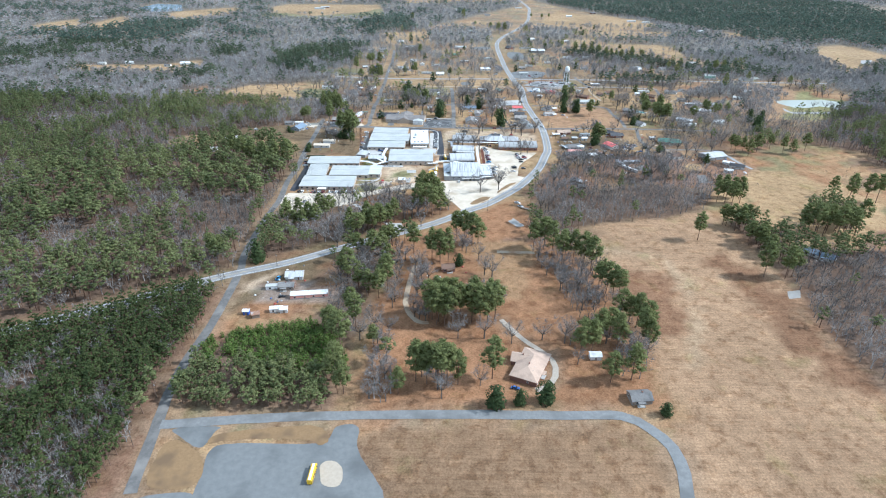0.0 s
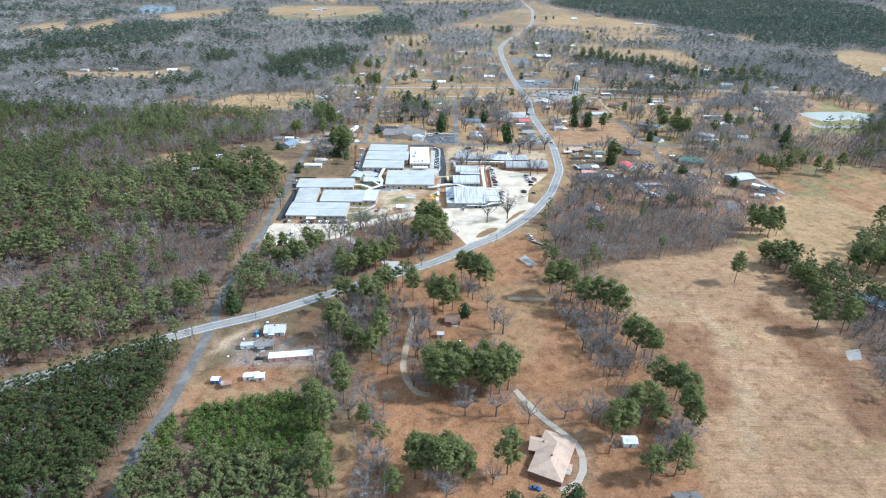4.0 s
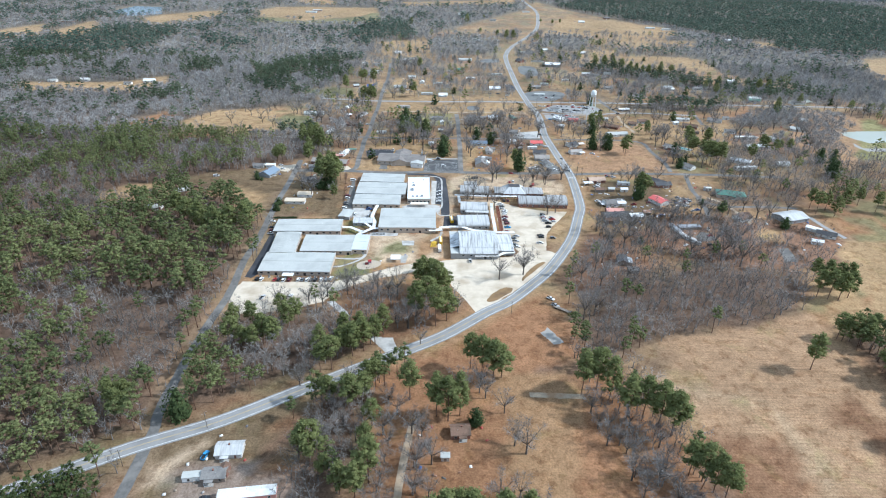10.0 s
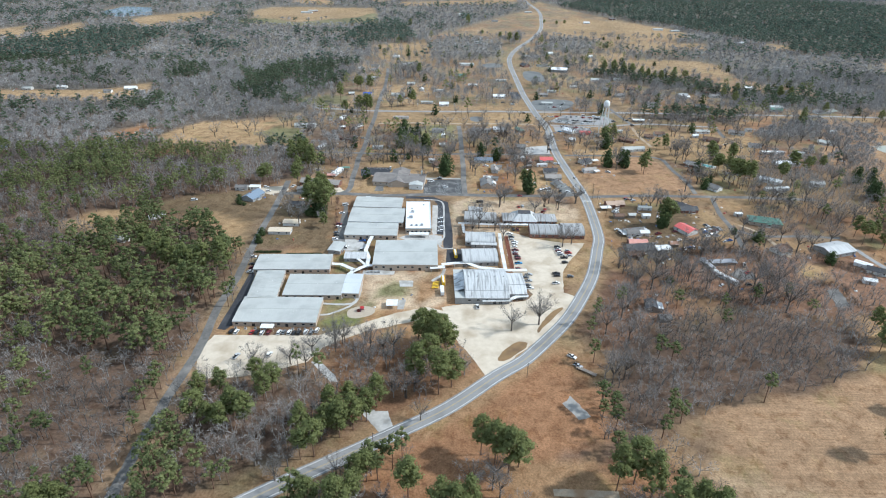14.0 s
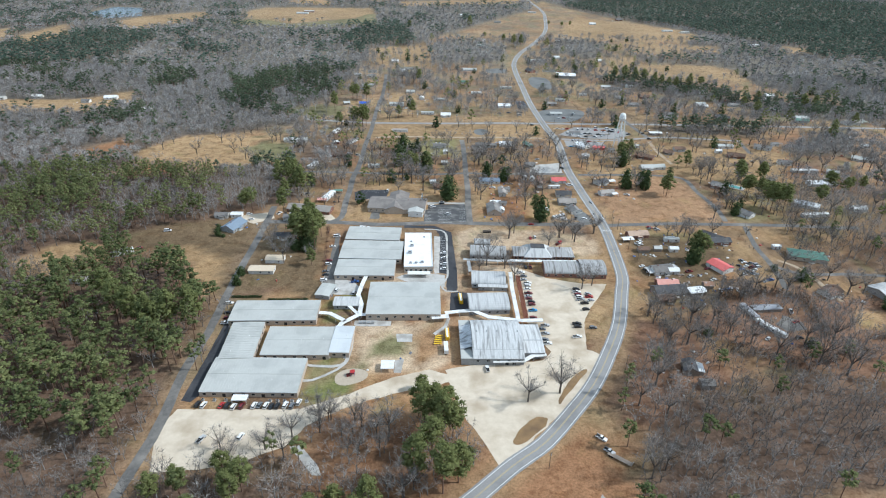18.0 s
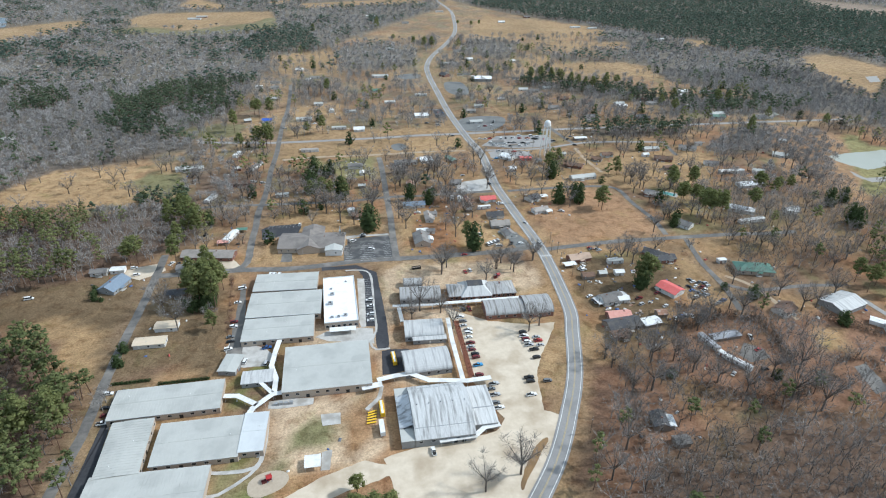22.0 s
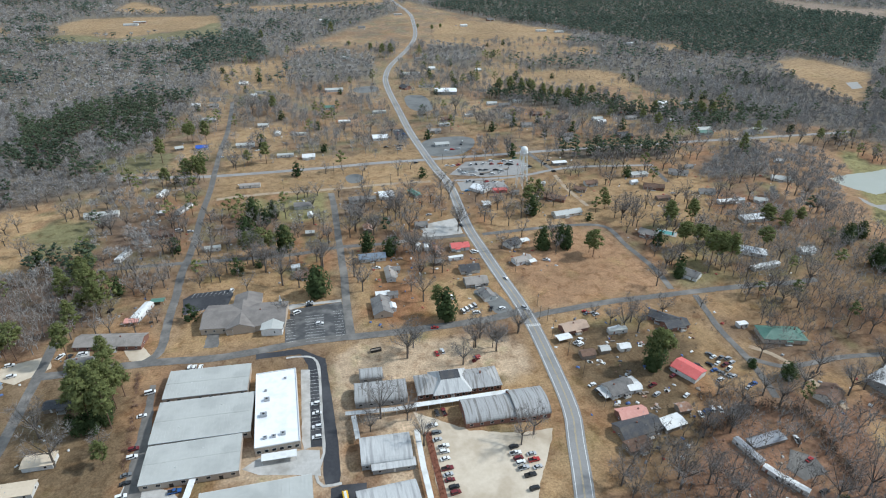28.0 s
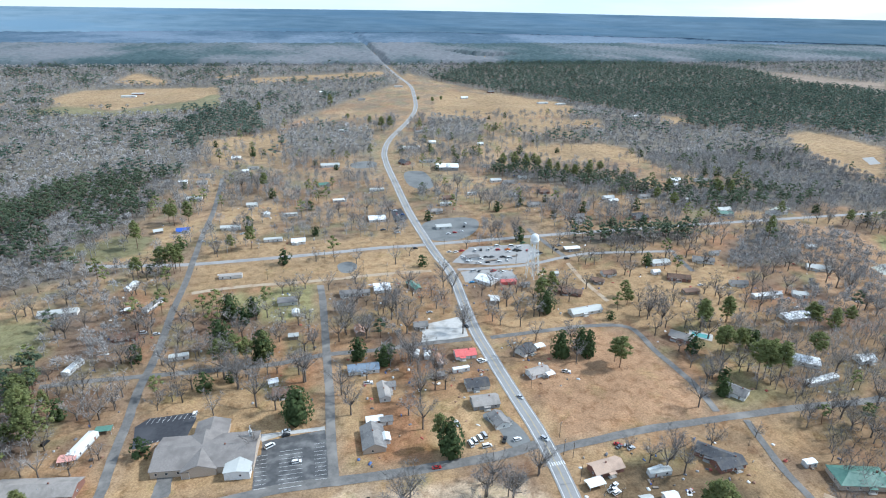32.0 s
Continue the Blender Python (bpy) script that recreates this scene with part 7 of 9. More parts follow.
house(-6.6, 934.3, 0, 14.7, 9.2, 2.8, SHINGLE, SIDING, 'flat')
house(-0.4, 913.6, 90, 6.4, 4.6, 2.8, WHITE, WHITE, 'shed')
house(-54.4, 989.6, 0, 18.4, 5.5, 2.8, LSHINGLE, SIDING, 'trailer')
house(-66.5, 1109.8, 0, 19.3, 6.4, 2.8, GREYROOF, WHITE)
house(-22.9, 1068.4, 0, 17.5, 5.5, 2.8, GREYROOF, SIDING, 'trailer')
house(-32.5, 1144.8, 90, 8.3, 6.4, 2.8, WHITE, WHITE)
house(-118.1, 1216.8, 0, 17.5, 7.4, 2.8, GREYROOF, SIDING)
house(-120.6, 1316.4, 0, 14.7, 7.4, 2.8, SHINGLE, SIDING)
house(-118.1, 1283.6, 0, 11.0, 7.4, 2.8, SHINGLE, SIDING)
house(-142.1, 1290.2, 0, 10.1, 6.4, 2.8, WHITE, SIDING)
house(-136.0, 1110.7, 20, 8.3, 6.4, 2.8, GREYROOF, WOODWALL)
house(-112.0, 1109.6, 0, 12.0, 7.4, 2.8, TARP, SIDING)
house(-130.6, 984.1, 72, 13.8, 4.6, 2.8, WHITE, WHITE, 'trailer')
house(-106.7, 946.8, 65, 20.2, 4.6, 2.8, SHINGLE, WHITE, 'trailer')
house(-123.8, 940.9, 0, 6.4, 4.6, 2.8, WHITE, BRICK, 'shed')
house(-171.3, 946.4, 3, 25.8, 7.4, 2.8, GREYROOF, SIDING)
house(-50.4, 1181.7, 0, 12.0, 6.4, 2.8, GREYROOF, SIDING)
house(-88.6, 1407.8, 0, 12.9, 8.3, 2.8, WHITE, SIDING)
house(-60.6, 1347.8, 0, 14.7, 5.5, 2.8, SHINGLE, SIDING, 'trailer')
house(-69.8, 1331.1, 0, 8.3, 6.4, 2.8, WHITE, WHITE)
house(323.5, 948.6, 0, 17.5, 8.3, 2.8, GREYROOF, WHITE, 'flat')
house(308.4, 930.1, 0, 6.4, 5.5, 2.8, WHITE, WHITE, 'shed')
house(366.5, 945.9, -30, 18.4, 8.3, 2.8, SHINGLE, SIDING)
house(321.9, 915.7, -25, 18.4, 9.2, 2.8, BROWN, BRICK)
house(316.4, 890.1, 0, 12.9, 6.4, 2.8, BROWN, WOODWALL, 'flat')
house(366.1, 895.9, -15, 13.8, 7.4, 2.8, SHINGLE, WHITE)
house(374.1, 871.8, 0, 25.8, 5.5, 2.8, WHITE, SIDING, 'trailer')
house(402.5, 868.5, -30, 11.0, 6.4, 2.8, GREYROOF, WHITE)
house(372.4, 836.5, 0, 25.8, 10.1, 2.8, WHITEROOF, WHITE, 'flat')
house(460.1, 910.4, -30, 20.2, 8.3, 2.8, GREYROOF, SIDING)
house(493.1, 956.5, -20, 9.2, 5.5, 2.8, WHITE, WHITE, 'shed')
house(386.8, 958.6, 0, 7.4, 5.5, 2.8, SHINGLE, WHITE, 'shed')
house(249.6, 923.5, -40, 11.0, 6.4, 2.8, BROWN, WOODWALL)
house(265.7, 935.6, 0, 12.0, 7.4, 2.8, BROWN, SIDING)
house(218.4, 908.7, -35, 18.4, 8.3, 2.8, BROWN, BRICK)
house(215.9, 875.7, 8, 25.8, 8.3, 2.8, GREYROOF, SIDING)
house(257.0, 993.7, 0, 14.7, 6.4, 2.8, WHITE, WOODWALL, 'flat')
house(370.7, 1064.4, 0, 14.7, 8.3, 2.8, DARK, BRICK)
house(473.5, 1060.0, -10, 15.6, 8.3, 2.8, GREENROOF, SIDING)
house(527.2, 1187.4, 0, 12.9, 7.4, 2.8, GREYROOF, SIDING)
house(481.7, 1173.2, 0, 7.4, 5.5, 2.8, WHITE, WHITE, 'shed')
house(297.4, 1064.3, 0, 11.0, 6.4, 2.8, SHINGLE, SIDING)
house(367.8, 1124.6, 0, 11.0, 6.4, 2.8, WHITE, SIDING)
house(414.7, 1134.8, 0, 12.9, 7.4, 2.8, SHINGLE, SIDING)
house(186.2, 927.6, 0, 6.4, 4.6, 2.8, SHINGLE, SIDING, 'shed')
house(218.8, 943.2, 0, 5.5, 4.6, 2.8, GREYROOF, WHITE, 'shed')
house(294.0, 1239.9, 0, 11.0, 7.4, 2.8, GREYROOF, SIDING)
house(254.5, 1232.5, 0, 13.8, 7.4, 2.8, GREYROOF, SIDING)
house(269.0, 1222.0, 0, 14.7, 7.4, 2.8, SHINGLE, SIDING)
house(208.3, 1181.7, 0, 11.0, 5.5, 2.8, WHITE, WHITE, 'trailer')
house(262.6, 1305.4, 0, 9.2, 5.5, 2.8, SHINGLE, WHITE, 'shed')
house(64.1, 2078.6, 0, 27.6, 14.7, 2.8, WHITE, WHITE, 'flat')
house(265.5, 2168.1, 0, 22.1, 9.2, 2.8, GREYROOF, WHITE, 'flat')
house(559.5, 1845.7, 0, 23.9, 11.0, 2.8, GREYROOF, WHITE, 'flat')
house(596.1, 1824.5, 0, 20.2, 11.0, 2.8, GREYROOF, WHITE, 'flat')
house(488.4, 2033.9, 0, 16.6, 11.0, 2.8, SHINGLE, BRICK)
house(395.3, 1944.9, 0, 16.6, 9.2, 2.8, WHITE, WHITE)
house(144.6, 1946.1, 0, 16.6, 9.2, 2.8, SHINGLE, SIDING)
house(-377.2, 2095.9, 0, 27.6, 12.9, 2.8, GREYROOF, RUST, 'flat')
house(687.7, 1655.0, 0, 20.2, 11.0, 2.8, WHITE, WHITE, 'flat')
house(78.8, 1584.8, 0, 14.7, 8.3, 2.8, GREYROOF, SIDING)
house(217.7, 1470.0, 0, 11.0, 9.2, 2.8, WHITE, WHITE)
house(209.4, 1556.0, 0, 12.9, 7.4, 2.8, SHINGLE, SIDING)
house(294.0, 1445.7, 0, 9.2, 7.4, 2.8, WHITE, WHITE)
house(205.8, 1307.9, -10, 31.3, 22.1, 4.5, WHITEROOF, GREYWALL, 'flat', rise=2.0, label='large metal store building with a white roof')
house(258, 1167, 0, 12, 8, 2.8, SHINGLE, SIDING)
house(298, 1173, 0, 14, 8, 2.8, BROWN, BRICK)
house(325, 1149, 0, 15, 8, 2.8, BROWN, WOODWALL)
house(400, 1210, 0, 12, 7, 2.8, GREYROOF, SIDING)
house(368, 1137, 0, 13, 8, 2.8, GREYROOF, WHITE)
house(439, 1224, 0, 12, 8, 2.8, SHINGLE, SIDING)
house(495, 1194, 0, 13, 8, 2.8, WHITE, SIDING)
house(533, 1187, 0, 12, 8, 2.8, LSHINGLE, BRICK)
house(479, 1072, 0, 18, 9, 2.8, GREYROOF, SIDING)
house(535, 1053, 0, 22, 9, 2.8, LSHINGLE, SIDING)
house(369, 1072, 0, 14, 8, 2.8, DARK, WOODWALL)
house(268, 1128, 0, 13, 8, 2.8, SHINGLE, SIDING)
house(302, 1080, 0, 14, 8, 2.8, SHINGLE, WHITE)
house(176, 1170, 0, 13, 8, 2.8, BROWN, BRICK)
house(428, 1156, 0, 11, 7, 2.8, SHINGLE, WHITE)
house(462, 1113, 0, 10, 6, 2.8, GREYROOF, WOODWALL)
carport(144.0, 710.1, 8, 9.2, 5.5, 2.8, WHITE, WHITE)
carport(162.3, 834.1, 15, 7.4, 5.5, 2.8, WHITE, WHITE)
carport(157.2, 802.2, 15, 5.5, 5.5, 2.8, WHITE, WHITE)
house(155.6, 662.6, 12, 15.1, 10.1, 2.8, SHINGLE, SIDING, rise=2.4)
carport(165.2, 664.6, 12, 5.5, 9.0, 2.6, GALV, SIDING)
carport(146.4, 660.6, 12, 4.5, 8.4, 2.5, GALV, SIDING)
house(153.0, 643.0, 0, 14.7, 8.3, 2.8, PINKROOF, BRICK)
house(151.4, 634.2, 8, 22.1, 11.0, 2.8, DARK, WOODWALL)
house(169.9, 633.5, 10, 12.0, 7.4, 2.8, WHITE, WOODWALL, 'flat')
house(145.7, 623.8, 8, 12.0, 6.4, 2.8, BROWN, WOODWALL)
house(214.9, 716.2, -45, 18.4, 9.2, 2.8, DARK, BRICK)
house(217.7, 709.1, 5, 15.6, 8.3, 2.8, DARK, BRICK)
house(259.4, 700.7, 0, 6.4, 3.7, 2.8, WHITE, SIDING, 'trailer')
house(163.1, 661.1, 0, 8.3, 5.5, 2.8, WHITE, SIDING, 'shed')
house(151.5, 692.9, 0, 8.3, 5.5, 2.8, BROWN, WOODWALL, 'shed')
house(163.0, 694.8, 0, 5.5, 4.6, 2.8, GREYROOF, WOODWALL, 'shed')
house(175.5, 694.5, 0, 6.4, 4.6, 2.8, WHITE, SIDING, 'shed')
house(181.3, 641.7, 0, 6.4, 5.5, 2.8, RUST, WOODWALL, 'shed')
house(179.5, 710.8, 0, 12.0, 3.7, 2.8, GREYROOF, SIDING, 'trailer')
house(201.0, 668.0, -62, 15.0, 11.5, 3.2, REDROOF, WHITE, 'flat', rise=1.8, label='red metal-roofed garage workshop')
house(275.7, 686.2, -15, 25.7, 13.4, 3.2, GREENROOF, TANBRICK, 'hip', 3.0, label='house with a green metal hip roof')
house(135.8, 552.5, 80, 10.1, 8.3, 2.8, DARK, WOODWALL)
house(139.9, 551.2, 80, 7.4, 4.6, 2.8, WHITE, WOODWALL, 'flat')
house(139.8, 538.6, 0, 7.4, 5.5, 2.8, SHINGLE, WOODWALL, 'shed')
house(196.3, 610, -79, 16.0, 3.4, 2.5, RUSTGALV, WHITE, 'trailer')
house(209, 614, 5, 19.0, 5.6, 2.3, RUSTGALV, WOODWALL, 'flat', 0.3, label='old open stock shed with stained metal roof')
house(198.8, 596, -66, 9.0, 2.9, 2.7, WHITE, WHITE, 'trailer', label='white camper trailer parked among bare trees')
house(204.0, 587.5, -58, 10.5, 2.9, 2.7, WHITE, WHITE, 'trailer', label='long white camper trailer at the end of a row')
house(-174.5, 724.5, 70, 18.0, 12.5, 2.8, BLUEROOF, GREYWALL)
house(-190.5, 744.4, 0, 11.0, 6.4, 2.8, SHINGLE, SIDING)
house(-178.5, 745.8, 0, 9.2, 5.5, 2.8, WHITE, WHITE, 'flat')
house(-127.7, 670.7, 0, 12.9, 7.4, 2.8, TANMETAL, WHITE, 'flat')
house(-133.4, 655.1, 0, 17.5, 7.4, 2.8, TANMETAL, SIDING, 'flat')
house(-243.1, 678.1, 35, 14.7, 4.6, 2.8, WHITE, WHITE, 'trailer')
house(-131.1, 708.5, 0, 12.9, 6.4, 2.8, DARK, WOODWALL)
house(-130.8, 742.1, 0, 13.8, 7.4, 2.8, SHINGLE, SIDING)
house(307, 636, 18, 24.5, 17.5, 3.4, GALV, GREYWALL, 'flat', 2.2, label='wide metal-roofed workshop house turned to the lane')
house(315.2, 612.9, -45, 11.0, 5.5, 2.8, WHITE, WHITE, 'flat')
house(320.1, 603.1, -30, 14.7, 7.4, 2.8, DARK, SIDING)
house(304.7, 588.9, -20, 8.3, 4.6, 2.8, WHITE, WHITE, 'shed')
house(264, 635, 28, 13.5, 10.5, 2.8, BROWN, SIDING)
house(-480.0, 845.9, 20, 12.9, 8.3, 2.8, BLUEROOF, WHITE)
house(-352.8, 829.3, 10, 16.6, 7.4, 2.8, GREYROOF, SIDING)
house(-252.9, 638.0, 0, 12.9, 5.5, 2.8, GREYROOF, SIDING)
house(-465.3, 1119.9, 10, 16.6, 9.2, 2.8, WHITE, WHITE)
house(-442.1, 1096.2, 0, 12.9, 7.4, 2.8, SHINGLE, SIDING)
house(-611.1, 1108.3, 0, 12.9, 7.4, 2.8, GREYROOF, SIDING)
house(-566.8, 1119.3, 0, 12.9, 7.4, 2.8, WHITE, SIDING)
house(-489.5, 1099.7, 0, 11.0, 6.4, 2.8, SHINGLE, SIDING)
house(-392.4, 1065.6, 0, 11.0, 6.4, 2.8, WHITE, SIDING)
house(-945.7, 1759.0, 0, 27.6, 11.0, 2.8, GREYROOF, RUST, 'flat')
house(-389.2, 2058.1, 0, 31.3, 12.9, 2.8, GREYROOF, WHITE, 'flat')
house(53.3, 264.7, -25, 15.1, 27.2, 3.2, TAN, BRICK, 'hip', 3.0, label='large brick house with a tan shingle roof')
house(50.3, 270.6, -15, 13.8, 8.3, 3.0, TAN, BRICK, rise=2.4, label='side wing of the tan-roofed house')
house(92.2, 275.2, 0, 6.4, 4.6, 2.8, WHITE, WHITE, 'shed')
house(107.8, 240.5, 5, 11.0, 8.3, 2.8, SHINGLE, WOODWALL, rise=2.0, label='old grey weathered barn')
house(296.1, 403.5, -45, 22.1, 9.2, 2.8, BLUEROOF, SIDING)
house(-100.9, 363.1, 5, 12.0, 8.3, 2.8, GALV, SIDING)
house(-111.5, 347.6, 8, 11.0, 3.7, 2.8, GREYROOF, WHITE, 'trailer')
house(-103.2, 348.5, 5, 10.1, 6.4, 2.8, SHINGLE, WOODWALL)
house(-99.7, 350.9, 0, 3.7, 5.5, 2.8, BROWN, BRICK, 'shed')
house(-85.7, 338.3, 8, 24.8, 5.5, 2.8, WHITE, PINKROOF, 'trailer')
house(-103.3, 320.0, 10, 8.3, 3.7, 2.8, WHITE, SIDING, 'trailer')
house(-98.4, 319.7, 10, 4.6, 3.7, 2.8, WHITE, WHITE, 'shed')
house(7.8, 376.4, 5, 9.2, 7.4, 2.8, BROWN, BRICK)
house(0.4, 360.3, 0, 3.7, 2.8, 2.8, GREYROOF, SIDING, 'shed')
house(-121.6, 316.5, 0, 3.7, 2.8, 2.8, WHITE, TARP, 'shed')
house(-114.9, 313.5, 20, 4.6, 3.7, 2.8, RUST, WOODWALL, 'shed')

# ---- parked vehicles ----
car(225, 612, 70, 'white', 'pickup')
car(215, 583, 10, 'black', 'suv')
car(195, 582, 40, 'white', 'sedan')
car(222, 600, 20, 'red', 'sedan')
car(189, 637, 80, 'white', 'sedan')
car(193, 638, 80, 'black', 'sedan')
car(197, 639, 75, 'white', 'suv')
car(201, 638, 75, 'white', 'sedan')
car(146, 1008, 20, 'white', 'pickup')
car(152, 1010, 20, 'red', 'pickup')
car(165, 1008, 80, 'white', 'van')
car(171, 1009, 80, 'black', 'suv')
car(178, 1008, 75, 'white', 'pickup')
car(187, 1006, 10, 'red', 'suv')
car(195, 1000, 0, 'white', 'sedan')
car(203, 1003, 30, 'black', 'pickup')
car(209, 1008, 10, 'white', 'van')
car(214, 1000, 60, 'red', 'sedan')
car(160, 979, 0, 'white', 'pickup')
car(169, 980, 5, 'black', 'sedan')
car(180, 979, 0, 'white', 'suv')
car(188, 981, 90, 'white', 'sedan')
car(150, 1056, 0, 'white', 'sedan')
car(157, 1058, 0, 'red', 'suv')
car(164, 1060, 0, 'white', 'pickup')
car(171, 1074, 80, 'black', 'suv')
car(175, 1083, 80, 'white', 'sedan')
car(104, 1112, 90, 'black', 'suv')
car(108, 1118, 90, 'white', 'pickup')
car(107, 1126, 90, 'red', 'sedan')
car(-144, 752, 60, 'white', 'pickup')
car(-139, 751, 80, 'black', 'suv')
car(-131.2, 520.1, 80, 'black', 'suv')
car(-128.0, 519.7, 80, 'white', 'suv')
car(-118.8, 519.5, 80, 'red', 'sedan')
car(-115.8, 519.5, 80, 'black', 'suv')
car(-112.3, 518.8, 80, 'white', 'suv')
car(-108.3, 519.3, 80, 'maroon', 'suv')
car(-102.1, 519.7, 80, 'white', 'suv')
car(-99.4, 520.1, 80, 'grey', 'sedan')
car(-96.0, 519.8, 80, 'white', 'suv')
car(-93.1, 519.5, 80, 'black', 'sedan')
car(-90.1, 519.5, 80, 'black', 'suv')
car(-86.1, 520.3, 80, 'white', 'suv')
car(-82.7, 519.6, 80, 'grey', 'suv')
car(-79.6, 522.3, 80, 'white', 'suv')
car(-121.1, 496.5, 70, 'silver', 'pickup')
car(-102.7, 498.4, 75, 'white', 'suv')
car(20.4, 550.5, 95, 'white', 'pickup')
car(52.3, 657.2, 7, 'white', 'pickup')
car(53.4, 652.3, 3, 'grey', 'suv')
car(52.9, 647.8, 9, 'silver', 'sedan')
car(55.0, 643.0, 8, 'white', 'pickup')
car(54.7, 639.8, 3, 'white', 'suv')
car(54.1, 635.6, 9, 'white', 'sedan')
car(53.9, 629.9, 5, 'maroon', 'pickup')
car(53.5, 626.4, 10, 'silver', 'sedan')
car(53.5, 623.4, 3, 'maroon', 'sedan')
car(54.5, 619.2, 8, 'black', 'suv')
car(54.5, 616.3, 10, 'maroon', 'suv')
car(54.2, 609.3, 8, 'cyan', 'pickup')
car(53.3, 600.9, 3, 'maroon', 'suv')
car(59.6, 592.7, 10, 'silver', 'pickup')
car(57.1, 589.0, 3, 'grey', 'sedan')
car(58.3, 584.2, 7, 'silver', 'pickup')
car(57.1, 578.1, 3, 'grey', 'suv')
car(58.1, 574.4, 7, 'white', 'pickup')
car(87.8, 635.9, 8, 'black', 'suv')
car(87.4, 632.1, 2, 'white', 'pickup')
car(87.7, 628.9, 9, 'maroon', 'suv')
car(88.0, 626.2, 8, 'white', 'suv')
car(88.3, 623.0, 6, 'silver', 'pickup')
car(90.0, 618.6, 5, 'black', 'pickup')
car(94.7, 630.2, 2, 'silver', 'sedan')
car(94.6, 626.5, 3, 'red', 'pickup')
car(94.9, 622.3, 10, 'silver', 'sedan')
car(89.3, 611.3, 10, 'black', 'suv')
car(80.0, 595.0, 3, 'black', 'pickup')
car(80.0, 591.9, 4, 'black', 'suv')
car(77.6, 581.5, 6, 'white', 'pickup')
car(89.4, 591.1, 3, 'grey', 'suv')
car(56.4, 665.4, 95, 'black', 'suv')
car(60.0, 665.4, 95, 'maroon', 'pickup')
car(-3.7, 684.5, 180, 'white', 'suv')
car(-3.4, 677.6, 180, 'white', 'sedan')
car(-3.6, 668.0, 180, 'white', 'suv')
car(-3.9, 661.1, 180, 'white', 'suv')
car(-88.6, 710.4, 12, 'white', 'van')
car(-89.3, 693.3, 12, 'white', 'sedan')
car(-88.4, 671.1, 12, 'maroon', 'suv')
car(-88.0, 666.1, 12, 'white', 'suv')
car(-88.3, 655.7, 12, 'grey', 'sedan')
car(-87.6, 651.0, 12, 'black', 'sedan')
car(-87.7, 643.7, 12, 'white', 'suv')
car(-71.4, 727.4, 85, 'white', 'suv')
car(-68.8, 726.9, 85, 'white', 'suv')
car(-65.4, 726.3, 85, 'white', 'suv')
car(-65.6, 642.0, 5, 'blue', 'pickup')
car(-76.5, 630.9, 80, 'white', 'suv')
car(-64.5, 627.7, 80, 'silver', 'suv')
car(-143.8, 613.5, 5, 'white', 'suv')
car(-141.7, 602.7, 5, 'black', 'sedan')
car(-140.2, 597.0, 5, 'maroon', 'sedan')
car(-139.7, 591.4, 5, 'white', 'pickup')
car(-55.5, 805.7, 85, 'white', 'suv')
car(-4.6, 780.7, 10, 'white', 'sedan')
car(-12.8, 770.1, 30, 'white', 'van')
car(-4.8, 777.1, 10, 'black', 'sedan')
car(1.0, 755.4, 5, 'white', 'suv')
car(43.8, 816.3, 5, 'white', 'pickup')
car(91.7, 750.7, 100, 'white', 'van')
car(94.4, 752.4, 100, 'white', 'van')
car(97.7, 754.0, 100, 'white', 'van')
car(100.7, 755.7, 100, 'silver', 'van')
car(99.8, 747.2, 5, 'white', 'van')
car(110.5, 750.0, 60, 'black', 'pickup')
car(117.5, 749.0, 10, 'white', 'suv')
car(88.5, 768.2, 100, 'white', 'pickup')
car(169.4, 803.8, -20, 'white', 'pickup')
car(169.4, 734.4, -40, 'red', 'sedan')
car(174.4, 732.1, -30, 'silver', 'sedan')
car(151.2, 705.1, 10, 'white', 'pickup')
car(-53.2, 1092.8, 20, 'white', 'pickup')
car(107.5, 1137.2, 10, 'white', 'sedan')
car(105.8, 1108.8, 10, 'black', 'suv')
car(112.9, 1122.6, 5, 'blue', 'sedan')
car(103.8, 1103.7, 5, 'black', 'sedan')
car(99.2, 1068.5, 5, 'white', 'van')
car(86.1, 1079.1, 5, 'grey', 'pickup')
car(102.3, 1081.3, 5, 'black', 'pickup')
car(101.5, 1140.2, 5, 'silver', 'sedan')
car(-128.3, 795.8, 70, 'black', 'suv')
car(-104.5, 905.8, 10, 'white', 'van')
car(-95.4, 902.4, 10, 'silver', 'suv')
car(-77.0, 1075.5, 10, 'silver', 'sedan')
car(-88.6, 1077.6, 10, 'white', 'sedan')
car(110.0, 1023.9, 5, 'black', 'suv')
car(149.2, 996.0, 20, 'white', 'sedan')
car(150.7, 985.1, 20, 'silver', 'sedan')
car(153.7, 984.6, 20, 'white', 'suv')
car(164.3, 987.9, 0, 'white', 'pickup')
car(170.9, 992.0, 0, 'black', 'sedan')
car(176.1, 991.0, 20, 'grey', 'pickup')
car(140.1, 1009.9, 10, 'white', 'sedan')
car(189.1, 1015.2, 0, 'white', 'van')
car(202.7, 1012.7, 0, 'white', 'van')
car(196.2, 1005.3, 0, 'orange', 'pickup')
car(206.0, 1000.6, 10, 'black', 'pickup')
car(191.8, 985.4, 0, 'white', 'van')
car(186.4, 989.1, 0, 'black', 'pickup')
car(216.5, 1019.1, 30, 'green', 'pickup')
car(223.7, 991.8, 10, 'black', 'pickup')
car(151.3, 963.8, 30, 'silver', 'van')
car(143.9, 942.1, 10, 'cyan', 'sedan')
car(156.2, 962.9, 60, 'black', 'sedan')
car(168.4, 960.6, 20, 'red', 'pickup')
car(176.1, 956.8, 30, 'white', 'pickup')
